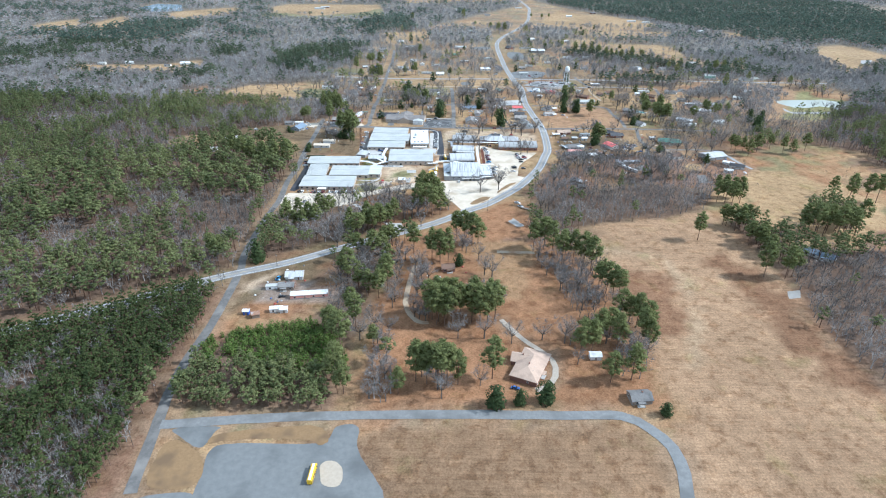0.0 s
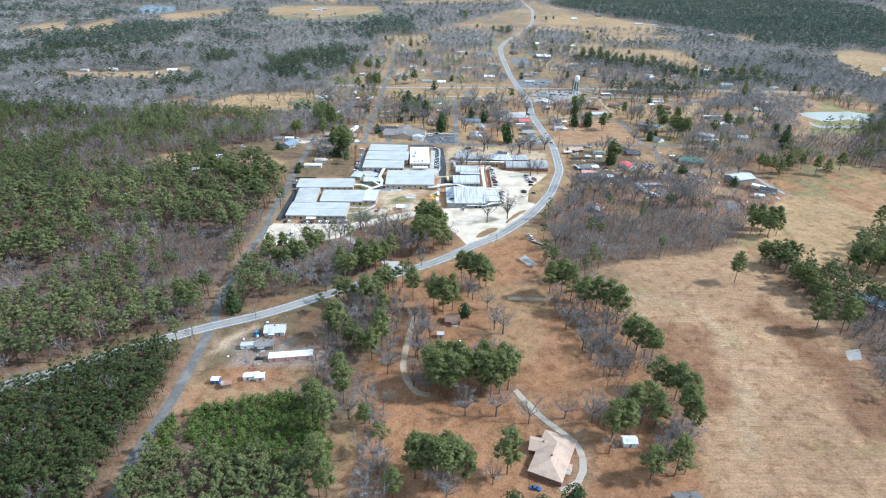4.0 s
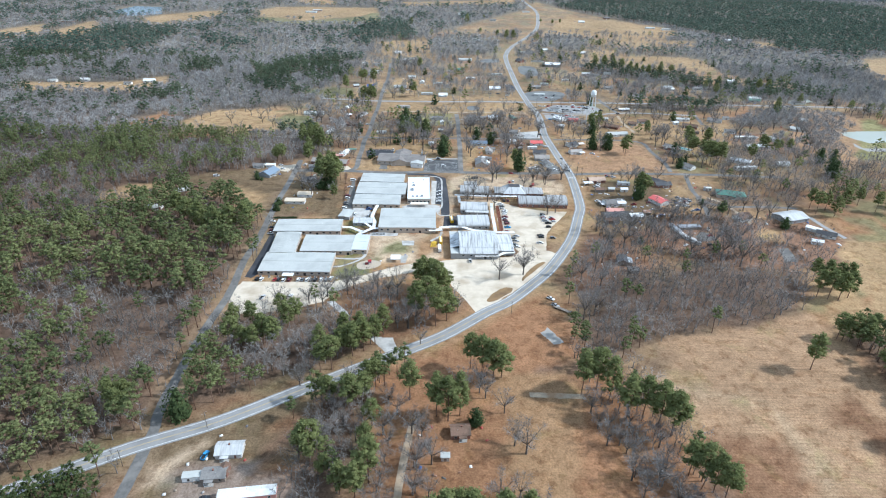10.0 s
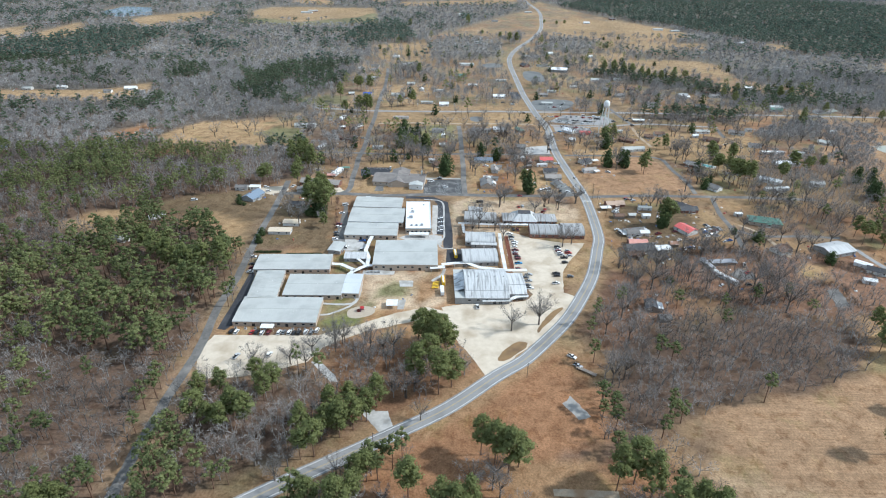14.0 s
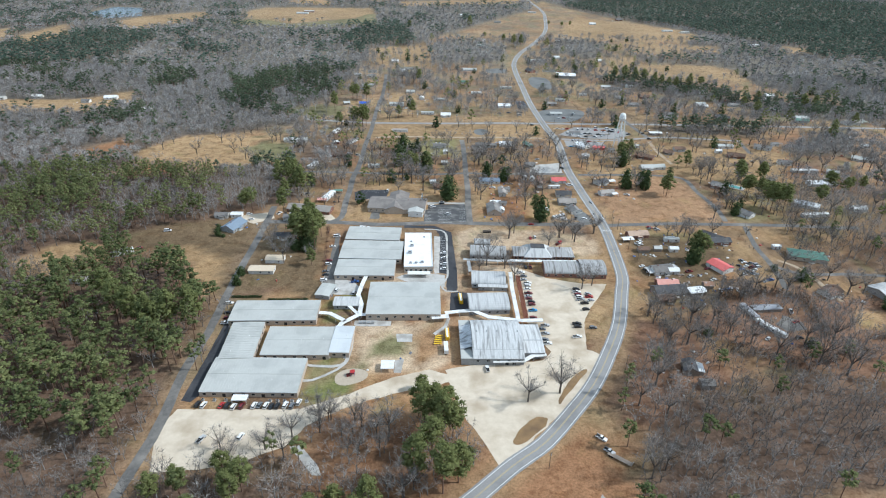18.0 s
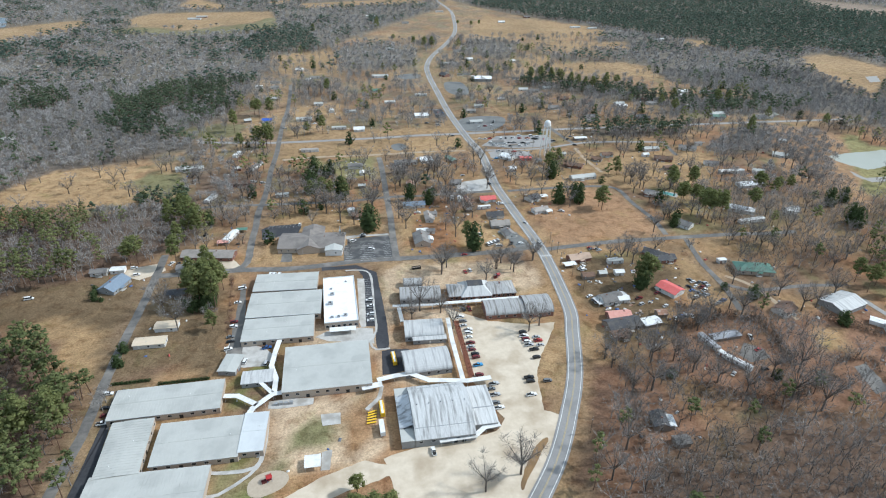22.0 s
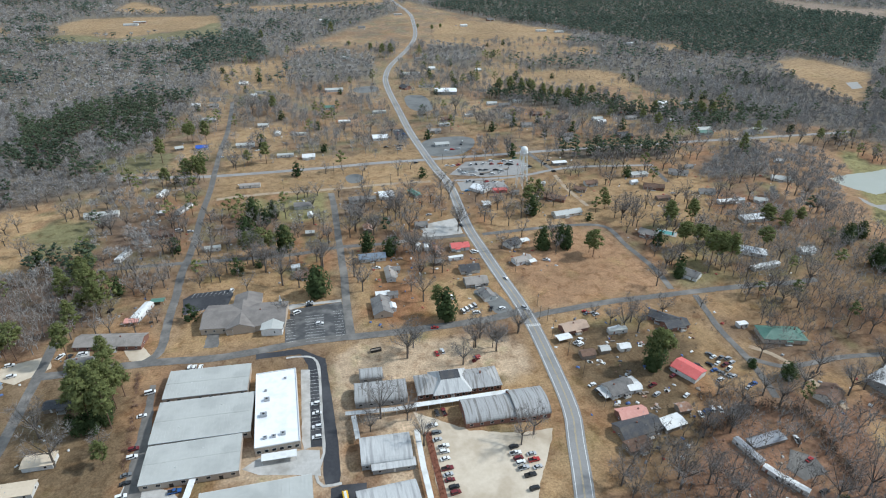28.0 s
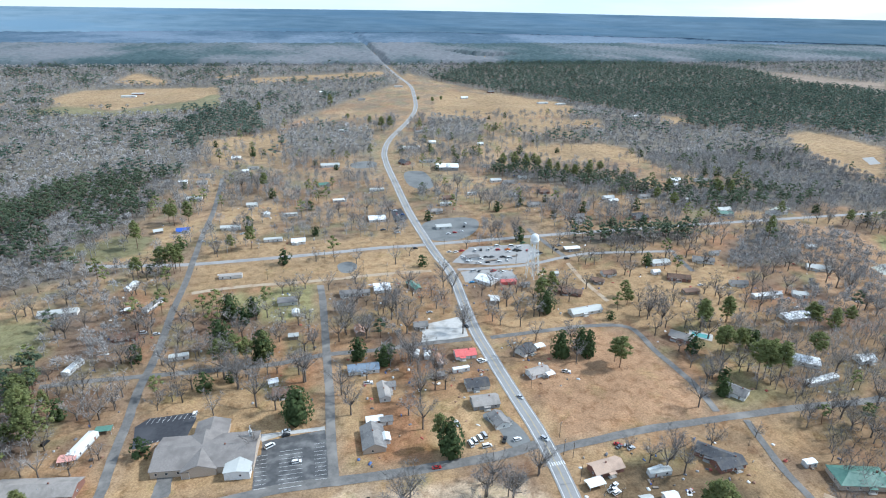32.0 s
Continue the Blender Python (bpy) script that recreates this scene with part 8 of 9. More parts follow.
car(98.6, 897.6, 10, 'silver', 'sedan')
car(243.7, 974.5, 5, 'black', 'suv')
car(249.5, 1005.7, 10, 'grey', 'sedan')
car(242.9, 996.7, 30, 'black', 'sedan')
car(254.6, 990.3, 10, 'silver', 'suv')
car(120.1, 825.4, 15, 'white', 'pickup')
car(118.9, 827.7, 15, 'white', 'sedan')
car(333.3, 900.8, 0, 'white', 'sedan')
car(378.1, 868.0, 20, 'white', 'suv')
car(384.0, 850.2, 10, 'silver', 'sedan')
car(441.5, 848.9, -40, 'white', 'sedan')
car(441.1, 854.0, -30, 'black', 'sedan')
car(131.5, 784.3, -60, 'silver', 'sedan')
car(132.2, 746.5, -55, 'silver', 'suv')
car(120.7, 871.7, -60, 'black', 'suv')
car(223.3, 676.9, 20, 'white', 'sedan')
car(226.9, 675.2, 25, 'grey', 'pickup')
car(230.8, 673.8, 15, 'silver', 'suv')
car(217.3, 671.4, 110, 'black', 'sedan')
car(222.4, 671.4, 30, 'white', 'sedan')
car(225.6, 669.2, 20, 'maroon', 'pickup')
car(230.8, 670.2, 25, 'silver', 'suv')
car(216.9, 666.5, 15, 'blue', 'sedan')
car(219.5, 663.5, 110, 'grey', 'sedan')
car(225.7, 665.7, 30, 'white', 'pickup')
car(215.3, 658.6, 20, 'white', 'suv')
car(222.7, 660.9, 25, 'grey', 'sedan')
car(224.2, 659.6, 15, 'silver', 'sedan')
car(209.7, 671.5, 110, 'black', 'pickup')
car(194.9, 673.5, 30, 'white', 'suv')
car(191.5, 666.8, 20, 'maroon', 'sedan')
car(226.5, 649.8, 25, 'silver', 'sedan')
car(230.8, 651.7, 15, 'blue', 'pickup')
car(222.2, 679.3, 110, 'grey', 'suv')
car(189.6, 651.1, 30, 'white', 'sedan')
car(143.7, 669.1, 20, 'white', 'sedan')
car(145.9, 665.5, 25, 'grey', 'pickup')
car(146.5, 661.3, 15, 'silver', 'suv')
car(156.9, 659.1, 110, 'black', 'sedan')
car(161.4, 660.0, 30, 'white', 'sedan')
car(175.9, 662.0, 20, 'maroon', 'pickup')
car(174.6, 655.1, 25, 'silver', 'suv')
car(193.8, 638.6, 15, 'blue', 'sedan')
car(207.9, 636.1, 110, 'grey', 'sedan')
car(153.1, 707.6, 30, 'white', 'pickup')
car(152.3, 703.3, 20, 'white', 'suv')
car(169.3, 732.8, 25, 'grey', 'sedan')
car(174.9, 730.3, 15, 'silver', 'sedan')
car(42.9, 248.0, -15, 'blue', 'sedan')
car(-103.8, 336.8, 10, 'black', 'sedan')
car(-111.9, 360.4, 80, 'cyan', 'pickup')
car(72.7, 499.8, -40, 'white', 'pickup')
car(74.5, 491.4, -40, 'silver', 'pickup')
car(70.3, 737.2, 0, 'red', 'sedan')
car(-225.1, 716.2, 10, 'white', 'van')
car(-235.0, 687.2, 10, 'maroon', 'sedan')
car(66.3, 712.2, 95, 'red', 'sedan')
car(69.9, 713.5, 95, 'white', 'suv')
car(-169.0, 749.1, 15, 'white', 'suv')
car(-164.5, 739.0, 15, 'white', 'suv')
car(-132.5, 752.2, 15, 'white', 'suv')

# ---- single trees ----
plant('pine_tree', [(259, 508, 22), (265, 505, 24), (271, 503, 23), (280, 507, 21), (270, 519, 24), (278, 519, 22), (267, 528, 20), (284, 517, 23)])
plant('pine_tree', [(-17, 472, 39), (-5, 467, 41), (2, 473, 26), (251, 368, 28), (258, 372, 23), (237, 371, 32), (249, 421, 22), (254, 416, 22), (254, 452, 18), (246, 457, 18), (307, 448, 26), (314, 443, 31), (327, 448, 26), (330, 438, 33), (339, 438, 28), (363, 460, 26), (375, 523, 23), (383, 510, 34), (399, 510, 34), (410, 511, 34), (244, 459, 20), (250, 456, 22), (256, 453, 22), (264, 459, 20), (252, 428, 17), (259, 422, 21), (254, 406, 16), (256, 401, 20), (-14, 506, 29), (-5, 500, 32)])
plant('pine_tree', [(-10, 489, 24), (0, 500, 23), (-156, 585, 45), (-167, 581, 45), (-177, 576, 45), (-192, 584, 45), (-204, 592, 45), (-219, 609, 35), (211, 429, 26), (-106, 696, 35), (-112, 692, 34), (-103, 702, 29), (-101, 711, 21), (-118, 697, 27), (-110, 707, 29), (-102, 688, 29), (75, 752, 22), (-100, 665, 15), (-16, 533, 11), (-9, 510, 25), (-3, 514, 20), (-17, 514, 22), (7, 484, 11), (184, 676, 28), (190, 678, 24), (206, 802, 24), (293, 839, 22), (313, 841, 23), (280, 801, 24), (291, 799, 22)])
plant('pine_tree', [(290, 772, 28), (300, 770, 28), (371, 824, 21), (390, 820, 16), (400, 818, 18), (340, 785, 22), (-139, 748, 27), (-119, 707, 36), (-110, 701, 36), (-107, 713, 30), (-116, 738, 22), (-144, 776, 24), (-171, 764, 20), (-173, 755, 20), (-133, 791, 29), (-140, 806, 38), (-157, 809, 30), (206, 809, 19), (285, 831, 28), (315, 842, 21), (282, 801, 24), (297, 805, 18), (287, 774, 29), (299, 778, 25), (259, 895, 15), (254, 881, 15), (374, 822, 19), (380, 812, 19), (188, 898, 22), (200, 906, 23)])
plant('pine_tree', [(-102, 1006, 29), (-111, 1008, 26), (-129, 1000, 21), (-98, 1011, 26), (-146, 1072, 28), (-124, 1130, 25), (-111, 1136, 25), (-131, 1140, 21), (-42, 1053, 23), (-60, 1049, 17), (-39, 1235, 25), (-19, 854, 23), (-30, 852, 21), (-47, 853, 21), (-37, 850, 25), (-153, 849, 16), (-153, 833, 23), (-152, 822, 19), (-138, 825, 15), (-138, 801, 22), (-143, 793, 18), (2, 791, 19), (-2, 795, 14), (-191, 1041, 8), (506, 1119, 22), (521, 1117, 23), (518, 1141, 19), (450, 1140, 22), (425, 1089, 21), (417, 1112, 21)])
plant('pine_tree', [(537, 1049, 17), (467, 983, 27), (584, 1003, 19), (630, 1004, 15), (283, 1291, 24), (299, 1288, 26), (315, 1285, 24), (326, 1268, 24), (339, 1257, 22), (346, 1244, 21), (354, 1234, 20), (360, 1220, 23), (379, 1216, 31), (407, 1240, 20), (68, 1856, 30), (147, 1583, 27), (163, 1591, 26), (130, 1622, 21), (274, 1911, 13), (299, 1867, 17), (324, 1889, 16), (93, 1684, 16), (120, 1973, 13), (-79, 1802, 23), (-3, 312, 25), (1, 310, 26), (5, 306, 24), (0, 319, 29), (6, 321, 27), (11, 320, 27)])
plant('pine_tree', [(-5, 314, 30), (0, 307, 31), (5, 309, 31), (10, 306, 31), (15, 311, 29), (22, 310, 31), (27, 307, 31), (32, 310, 31), (37, 313, 30), (2, 320, 26), (24, 319, 29), (34, 321, 26), (-11, 253, 31), (-5, 251, 31), (1, 249, 31), (6, 250, 31), (12, 251, 24), (-8, 257, 24), (3, 255, 28), (31, 256, 29), (-18, 400, 27), (-4, 388, 30), (2, 385, 31), (8, 389, 29), (15, 426, 26), (21, 419, 29), (27, 415, 29), (32, 419, 23), (74, 406, 30), (83, 410, 30), (88, 402, 31), (93, 387, 31), (101, 387, 31), (108, 383, 31)])
plant('pine_tree', [(112, 376, 31), (112, 352, 22), (117, 349, 24), (120, 343, 25), (122, 337, 25), (117, 314, 24), (122, 311, 21), (125, 306, 26), (129, 299, 25), (84, 277, 27), (91, 279, 25), (99, 293, 23), (106, 296, 22), (108, 286, 25), (123, 289, 27), (126, 284, 22), (96, 254, 21), (108, 256, 26), (-62, 355, 31), (-54, 349, 15), (-46, 340, 21), (-39, 337, 23), (-34, 346, 31), (-41, 407, 21), (-48, 391, 25), (-50, 301, 27), (-55, 319, 20), (-56, 279, 30), (-63, 293, 23), (-37, 284, 16), (-55, 254, 26), (-49, 243, 22), (-20, 243, 19)])
plant('pine_tree', [(-124, 443, 23), (-117, 440, 18), (-110, 438, 20), (-107, 446, 23), (-100, 442, 23)])
plant('pine_tree', [(-128, 460, 20), (-120, 466, 18), (-96, 461, 20), (-93, 467, 20), (-102, 472, 20), (-69, 422, 19), (-63, 424, 24), (-71, 436, 23), (-59, 437, 21), (-53, 436, 24), (-47, 441, 24), (-41, 447, 22), (-37, 457, 23), (-59, 447, 24), (-51, 456, 18), (-162, 384, 20), (-168, 389, 22), (-162, 392, 19), (-42, 397, 21), (-36, 379, 20), (-37, 364, 19), (-37, 410, 20), (-60, 394, 21), (337, 648, 23), (349, 655, 20), (350, 642, 21), (366, 656, 23), (387, 668, 19), (395, 654, 21), (404, 650, 19)])
plant('pine_tree', [(427, 665, 22), (339, 662, 20)])
plant('bare_tree', [(-31, 283, 12), (-35, 239, 14), (-36, 266, 15), (-33, 248, 18), (-35, 287, 14), (-31, 264, 14), (-37, 292, 15), (-29, 297, 14), (-28, 255, 15), (-27, 368, 15), (-29, 397, 15), (-24, 389, 16), (-30, 341, 14), (-28, 333, 12), (-29, 347, 14), (-30, 375, 18), (-28, 358, 12), (-29, 325, 19), (-13, 341, 16), (-8, 318, 17), (-7, 311, 13), (-14, 355, 17), (-7, 339, 13), (-14, 315, 14), (-11, 374, 13), (-6, 357, 18), (-16, 376, 17), (110, 273, 18), (80, 299, 12), (109, 267, 15), (80, 287, 14), (102, 289, 13), (81, 269, 12), (94, 300, 14), (117, 273, 19), (104, 266, 16), (88, 340, 14), (83, 382, 14), (98, 350, 17), (85, 349, 17), (90, 359, 12), (101, 336, 16), (103, 326, 16), (107, 334, 14), (95, 325, 16), (93, 382, 17), (90, 364, 18), (104, 369, 17), (24, 250, 14), (1, 247, 19), (3, 240, 18), (0, 257, 18), (24, 337, 16), (37, 328, 14), (33, 339, 14), (29, 332, 12), (42, 330, 14), (20, 411, 18), (19, 406, 13), (22, 402, 17), (10, 407, 16)])
plant('bare_tree', [(58, 532, 20), (-66, 507, 17), (-62, 510, 15), (-45, 488, 20), (-37, 499, 21), (-78, 499, 18), (-22, 464, 23), (-18, 469, 16), (-31, 500, 25), (40, 525, 21), (90, 476, 26), (98, 481, 24), (58, 532, 24), (-66, 509, 20), (-61, 511, 16), (-49, 510, 18), (-45, 506, 18), (-79, 486, 18), (-103, 483, 16), (101, 708, 22), (95, 722, 20), (50, 716, 20), (28, 668, 27), (22, 660, 16), (92, 637, 20), (-121, 668, 25), (-134, 688, 28), (-103, 673, 14), (143, 576, 26)])
plant('bare_tree', [(167, 598, 21), (173, 587, 21), (132, 576, 24), (129, 597, 17), (153, 598, 25), (182, 577, 20), (193, 567, 24), (215, 577, 24), (213, 558, 31), (232, 578, 28), (224, 549, 31), (196, 623, 22), (181, 623, 26), (112, 539, 26), (120, 552, 23), (98, 523, 22), (110, 515, 22), (49, 712, 24), (79, 700, 16), (90, 714, 20), (101, 708, 19), (119, 722, 19), (46, 646, 20), (100, 642, 18), (41, 664, 20), (23, 669, 9), (247, 725, 9), (290, 670, 12), (310, 712, 18), (305, 720, 16)])
plant('bare_tree', [(334, 707, 15), (250, 671, 18), (216, 721, 17), (193, 719, 21), (173, 730, 9), (273, 653, 20), (276, 634, 23), (288, 636, 20), (309, 646, 24), (255, 643, 20), (230, 643, 19), (233, 634, 23), (213, 638, 19), (357, 692, 17), (334, 678, 21), (161, 618, 11), (128, 605, 21), (155, 603, 18), (206, 648, 16), (199, 629, 22), (2, 834, 19), (5, 825, 25), (29, 800, 18), (27, 808, 23), (86, 813, 23), (72, 792, 27), (116, 863, 25), (42, 910, 21), (69, 893, 26), (-5, 955, 14)])
plant('bare_tree', [(2, 929, 16), (49, 932, 22), (69, 929, 19), (89, 938, 22), (122, 958, 17), (73, 833, 24), (46, 876, 20), (29, 869, 20), (258, 857, 26), (262, 845, 26), (296, 849, 21), (-34, 828, 27), (-43, 838, 28), (-11, 801, 18), (-23, 826, 23), (-53, 866, 19), (-73, 845, 22), (-34, 826, 24), (-22, 806, 27), (6, 826, 26), (31, 788, 21), (54, 721, 21), (89, 714, 17), (100, 712, 17), (120, 723, 18), (-128, 839, 16), (-101, 822, 16), (-161, 910, 18), (-155, 909, 22), (-124, 935, 19)])
plant('bare_tree', [(-105, 871, 17), (-187, 1073, 20), (-154, 1028, 13), (-159, 1089, 17), (-171, 962, 14), (-71, 1038, 19), (-74, 1045, 17), (-66, 1240, 28), (-49, 1249, 25), (-81, 1267, 15), (-2, 955, 13), (-11, 951, 15), (75, 1131, 23), (58, 1106, 16), (44, 1136, 16), (98, 1117, 23), (166, 1201, 22), (194, 1196, 29), (210, 1148, 21), (214, 1126, 20), (197, 1039, 21), (191, 1040, 18), (214, 1036, 24), (284, 1157, 21), (328, 1150, 21), (273, 1077, 26), (284, 1057, 25), (333, 1105, 20), (406, 1160, 22), (421, 1145, 22)])
plant('bare_tree', [(361, 1071, 17), (295, 977, 17), (293, 984, 15), (370, 963, 12), (364, 938, 17), (262, 861, 19), (271, 864, 19), (290, 874, 17), (254, 862, 14), (327, 887, 15), (326, 867, 20), (366, 880, 21), (391, 897, 21), (394, 874, 21), (430, 913, 22), (448, 909, 22), (445, 886, 27), (445, 875, 26), (446, 864, 26), (435, 837, 20), (435, 827, 19), (118, 871, 23), (123, 926, 20), (118, 937, 18), (73, 897, 28), (67, 917, 15), (34, 880, 23), (48, 869, 25), (39, 895, 19), (77, 871, 23)])
plant('bare_tree', [(83, 802, 20), (86, 833, 17), (76, 822, 21), (75, 835, 21), (69, 768, 23), (60, 838, 17), (251, 775, 21), (232, 755, 20), (258, 779, 21), (252, 793, 13), (302, 753, 20), (342, 769, 21), (308, 730, 20), (306, 735, 16), (384, 774, 26), (337, 734, 24), (289, 733, 12), (192, 708, 21), (185, 713, 22), (179, 719, 15), (181, 814, 17), (186, 835, 18), (-189, 948, 19), (-197, 941, 18), (-147, 923, 16), (-99, 968, 15), (-99, 905, 14), (13, 293, 18), (29, 293, 18), (45, 288, 17)])
plant('bare_tree', [(64, 292, 14), (77, 289, 20), (-14, 340, 16), (-13, 354, 19), (-11, 363, 16), (-15, 325, 14), (-11, 313, 13), (77, 381, 13), (87, 365, 13), (87, 351, 15), (85, 370, 15), (91, 346, 13), (96, 346, 20), (-59, 367, 16), (-55, 389, 18), (-51, 413, 13), (-65, 367, 14), (-46, 290, 17), (-38, 300, 19), (-30, 281, 16), (76, 392, 20), (79, 370, 16), (31, 391, 16), (34, 369, 20), (39, 364, 19), (-96, 422, 16), (-89, 418, 13), (-108, 422, 14), (-74, 418, 16), (-78, 410, 16)])
plant('bare_tree', [(-139, 435, 14), (-90, 436, 18), (-78, 446, 16), (-64, 447, 19), (-110, 491, 14), (-89, 491, 16), (-65, 502, 14), (-54, 499, 13), (-49, 502, 13), (-35, 493, 15), (-30, 469, 15), (-14, 448, 14), (-68, 360, 17), (-65, 380, 14), (-59, 366, 19), (-50, 380, 14), (-50, 360, 16)])
plant('cedar_tree', [(184, 676, 21)])
plant('cedar_tree', [(-116, 688, 10), (-109, 686, 9), (-105, 692, 9), (-112, 694, 12), (-107, 700, 12), (217, 575, 7), (159, 585, 6), (253, 652, 9), (292, 616, 11), (-122, 694, 7), (-118, 690, 6), (-185, 717, 4), (-182, 709, 4), (-178, 708, 3), (31, 234, 14), (58, 238, 14), (44, 236, 10), (118, 229, 8), (16, 383, 10), (79, 745, 24), (1, 788, 24), (-21, 856, 22), (191, 819, 20), (190, 828, 17), (173, 822, 20), (186, 882, 19), (40, 844, 17), (56, 836, 14), (-47, 916, 21), (-49, 875, 22), (240, 665, 6), (255, 654, 10), (-31, 918, 16), (254, 763, 12), (308, 805, 15), (435, 790, 15), (416, 784, 18), (408, 749, 19), (407, 741, 19), (-133, 385, 19), (-147, 650, 7), (-146, 637, 8), (-186, 721, 5), (-183, 710, 6)])

# ---- fixtures, yards and small things ----
def canopy(pts, width, material):
    """A covered walk: flat metal roof along a line, on slim posts."""
    e = thing("covered_walkway", *pts[0], 0, "covered school walkway with a flat pale metal roof on posts", "walkway", "covered walkways")
    x0, y0 = pts[0]
    lift = 0.0
    loc = [Vector((x - x0, y - y0, 0)) for x, y in pts]
    for a, b in zip(loc, loc[1:]):
        d = (b - a).normalized()
        n = Vector((-d.y, d.x, 0))
        a2, b2 = a - d * width * .3, b + d * width * .3
        lift += .012
        bm = bmesh.new()
        lo = [bm.verts.new(p) for p in (a2 - n * width / 2 + Vector((0, 0, 2.85)), b2 - n * width / 2 + Vector((0, 0, 2.85)), b2 + n * width / 2 + Vector((0, 0, 2.85)), a2 + n * width / 2 + Vector((0, 0, 2.85)))]
        for v in lo:
            v.co.z += lift
        up = [bm.verts.new(v.co + Vector((0, 0, .22 + lift))) for v in lo]
        bm.faces.new(lo[::-1])
        bm.faces.new(up)
        for i in range(4):
            bm.faces.new((lo[i], lo[(i + 1) % 4], up[(i + 1) % 4], up[i]))
        part("roof", bm, material, e)
        k = max(1, int((b - a).length / 5))
        for i in range(k + 1):
            p = a.lerp(b, i / k)
            for s in (-1, 1):
                q = p + n * s * (width / 2 - .2)
                part("post", boxes((q.x - .06, q.x + .06, q.y - .06, q.y + .06, 0, 2.85)), TRIM, e)


def box_trailer(x, y, ang):
    e = thing("box_trailer", x, y, ang, "long white box trailer parked on dirt", "trailer")
    part("box", boxes((-4.5, 4.5, -1.2, 1.2, .9, 3.4)), WHITE, e)
    part("hitch", boxes((4.5, 5.6, -.1, .1, .7, .9)), STEEL, e)
    for xx in (-3.2, -2.2):
        for s in (-1, 1):
            part("wheel", tube(bmesh.new(), (xx, s * 1.15, .5), (xx, s * .85, .5), .5, .5, 10), RUBBER, e)


def lumber_stack(x, y, ang):
    for i in range(5):
        e = thing("yellow_bench", x + .2 * i, y - 3.0 + 1.9 * i, ang + 3 * i, "yellow painted metal bench lying in a row on dirt", "bench", "yellow benches in the yard")
        part("seat", boxes((-2.4, 2.4, -.45, .45, .62, .72)), BUSYELLOW, e)
        for xx in (-1.9, 1.9):
            part("leg", boxes((xx - .08, xx + .08, -.4, .4, 0, .62)), BUSYELLOW, e)


def water_tower(x, y):
    e = thing("water_tower", x, y, 20, "white steel municipal water tower on slender legs", "water tower")
    e.scale = (0.85, 0.85, 1.1)
    bm = bmesh.new()
    prof = [(0.3, 27.2), (2.2, 28.0), (3.6, 29.6), (4.0, 31.0), (4.0, 33.2), (3.6, 34.6), (2.2, 35.7), (0.2, 36.2)]
    n = 20
    rings = [[bm.verts.new((r * math.cos(2 * math.pi * i / n), r * math.sin(2 * math.pi * i / n), z)) for i in range(n)] for r, z in prof]
    for a, b in zip(rings, rings[1:]):
        for i in range(n):
            bm.faces.new((a[i], a[(i + 1) % n], b[(i + 1) % n], b[i]))
    bm.faces.new(rings[0][::-1])
    bm.faces.new(rings[-1])
    part("tank", bm, TANKWHITE, e, "white domed steel tank", smooth=True)
    feet = []
    for k in range(6):
        a = 2 * math.pi * k / 6
        foot, head = (7.6 * math.cos(a), 7.6 * math.sin(a), 0), (3.9 * math.cos(a), 3.9 * math.sin(a), 30.5)
        feet.append((Vector(foot), Vector(head)))
        part("leg", tube(bmesh.new(), foot, head, .27, .24, 8), TANKWHITE, e)
        part("footing", boxes((foot[0] - .6, foot[0] + .6, foot[1] - .6, foot[1] + .6, 0, .35)), CONCRETE, e)
    for lv in (.33, .66):
        for k in range(6):
            (f0, h0), (f1, h1) = feet[k], feet[(k + 1) % 6]
            part("strut", tube(bmesh.new(), f0.lerp(h0, lv), f1.lerp(h1, lv), .14, .14, 5), TANKWHITE, e)
            part("brace", tube(bmesh.new(), f0.lerp(h0, lv - .33), f1.lerp(h1, lv), .07, .07, 4), TANKWHITE, e)
    part("riser", tube(bmesh.new(), (0, 0, 0), (0, 0, 27.5), .5, .5, 10), TANKWHITE, e)
    bm = bmesh.new()
    for i in range(24):
        a0, a1 = 2 * math.pi * i / 24, 2 * math.pi * (i + 1) / 24
        tube(bm, (4.6 * math.cos(a0), 4.6 * math.sin(a0), 32.0), (4.6 * math.cos(a1), 4.6 * math.sin(a1), 32.0), .05, .05, 4)
        tube(bm, (4.6 * math.cos(a0), 4.6 * math.sin(a0), 31.0), (4.6 * math.cos(a0), 4.6 * math.sin(a0), 32.0), .03, .03, 4)
    part("railing", bm, TANKWHITE, e)
    bm = bmesh.new()
    tube(bm, (0, 0, 30.95), (0, 0, 31.05), 4.7, 4.7, 24)
    part("balcony", bm, TANKWHITE, e)


def dumpster(x, y, ang):
    e = thing("roll_off_dumpster", x, y, ang, "dark open roll-off dumpster on gravel", "dumpster")
    part("bin", boxes((-3.2, 3.2, -1.2, 1.2, .2, .35), (-3.2, 3.2, -1.2, -1.1, .2, 1.7), (-3.2, 3.2, 1.1, 1.2, .2, 1.7), (-3.2, -3.1, -1.1, 1.1, .2, 1.7), (3.1, 3.2, -1.1, 1.1, .2, 1.7)), PAINT["black"], e)
    part("load", boxes((-3.0, 3.0, -1.0, 1.0, .36, 1.2)), WOODWALL, e)
    for xx in (-2.6, 2.6):
        part("wheel", tube(bmesh.new(), (xx, -.9, .15), (xx, .9, .15), .15, .15, 8), RUBBER, e)


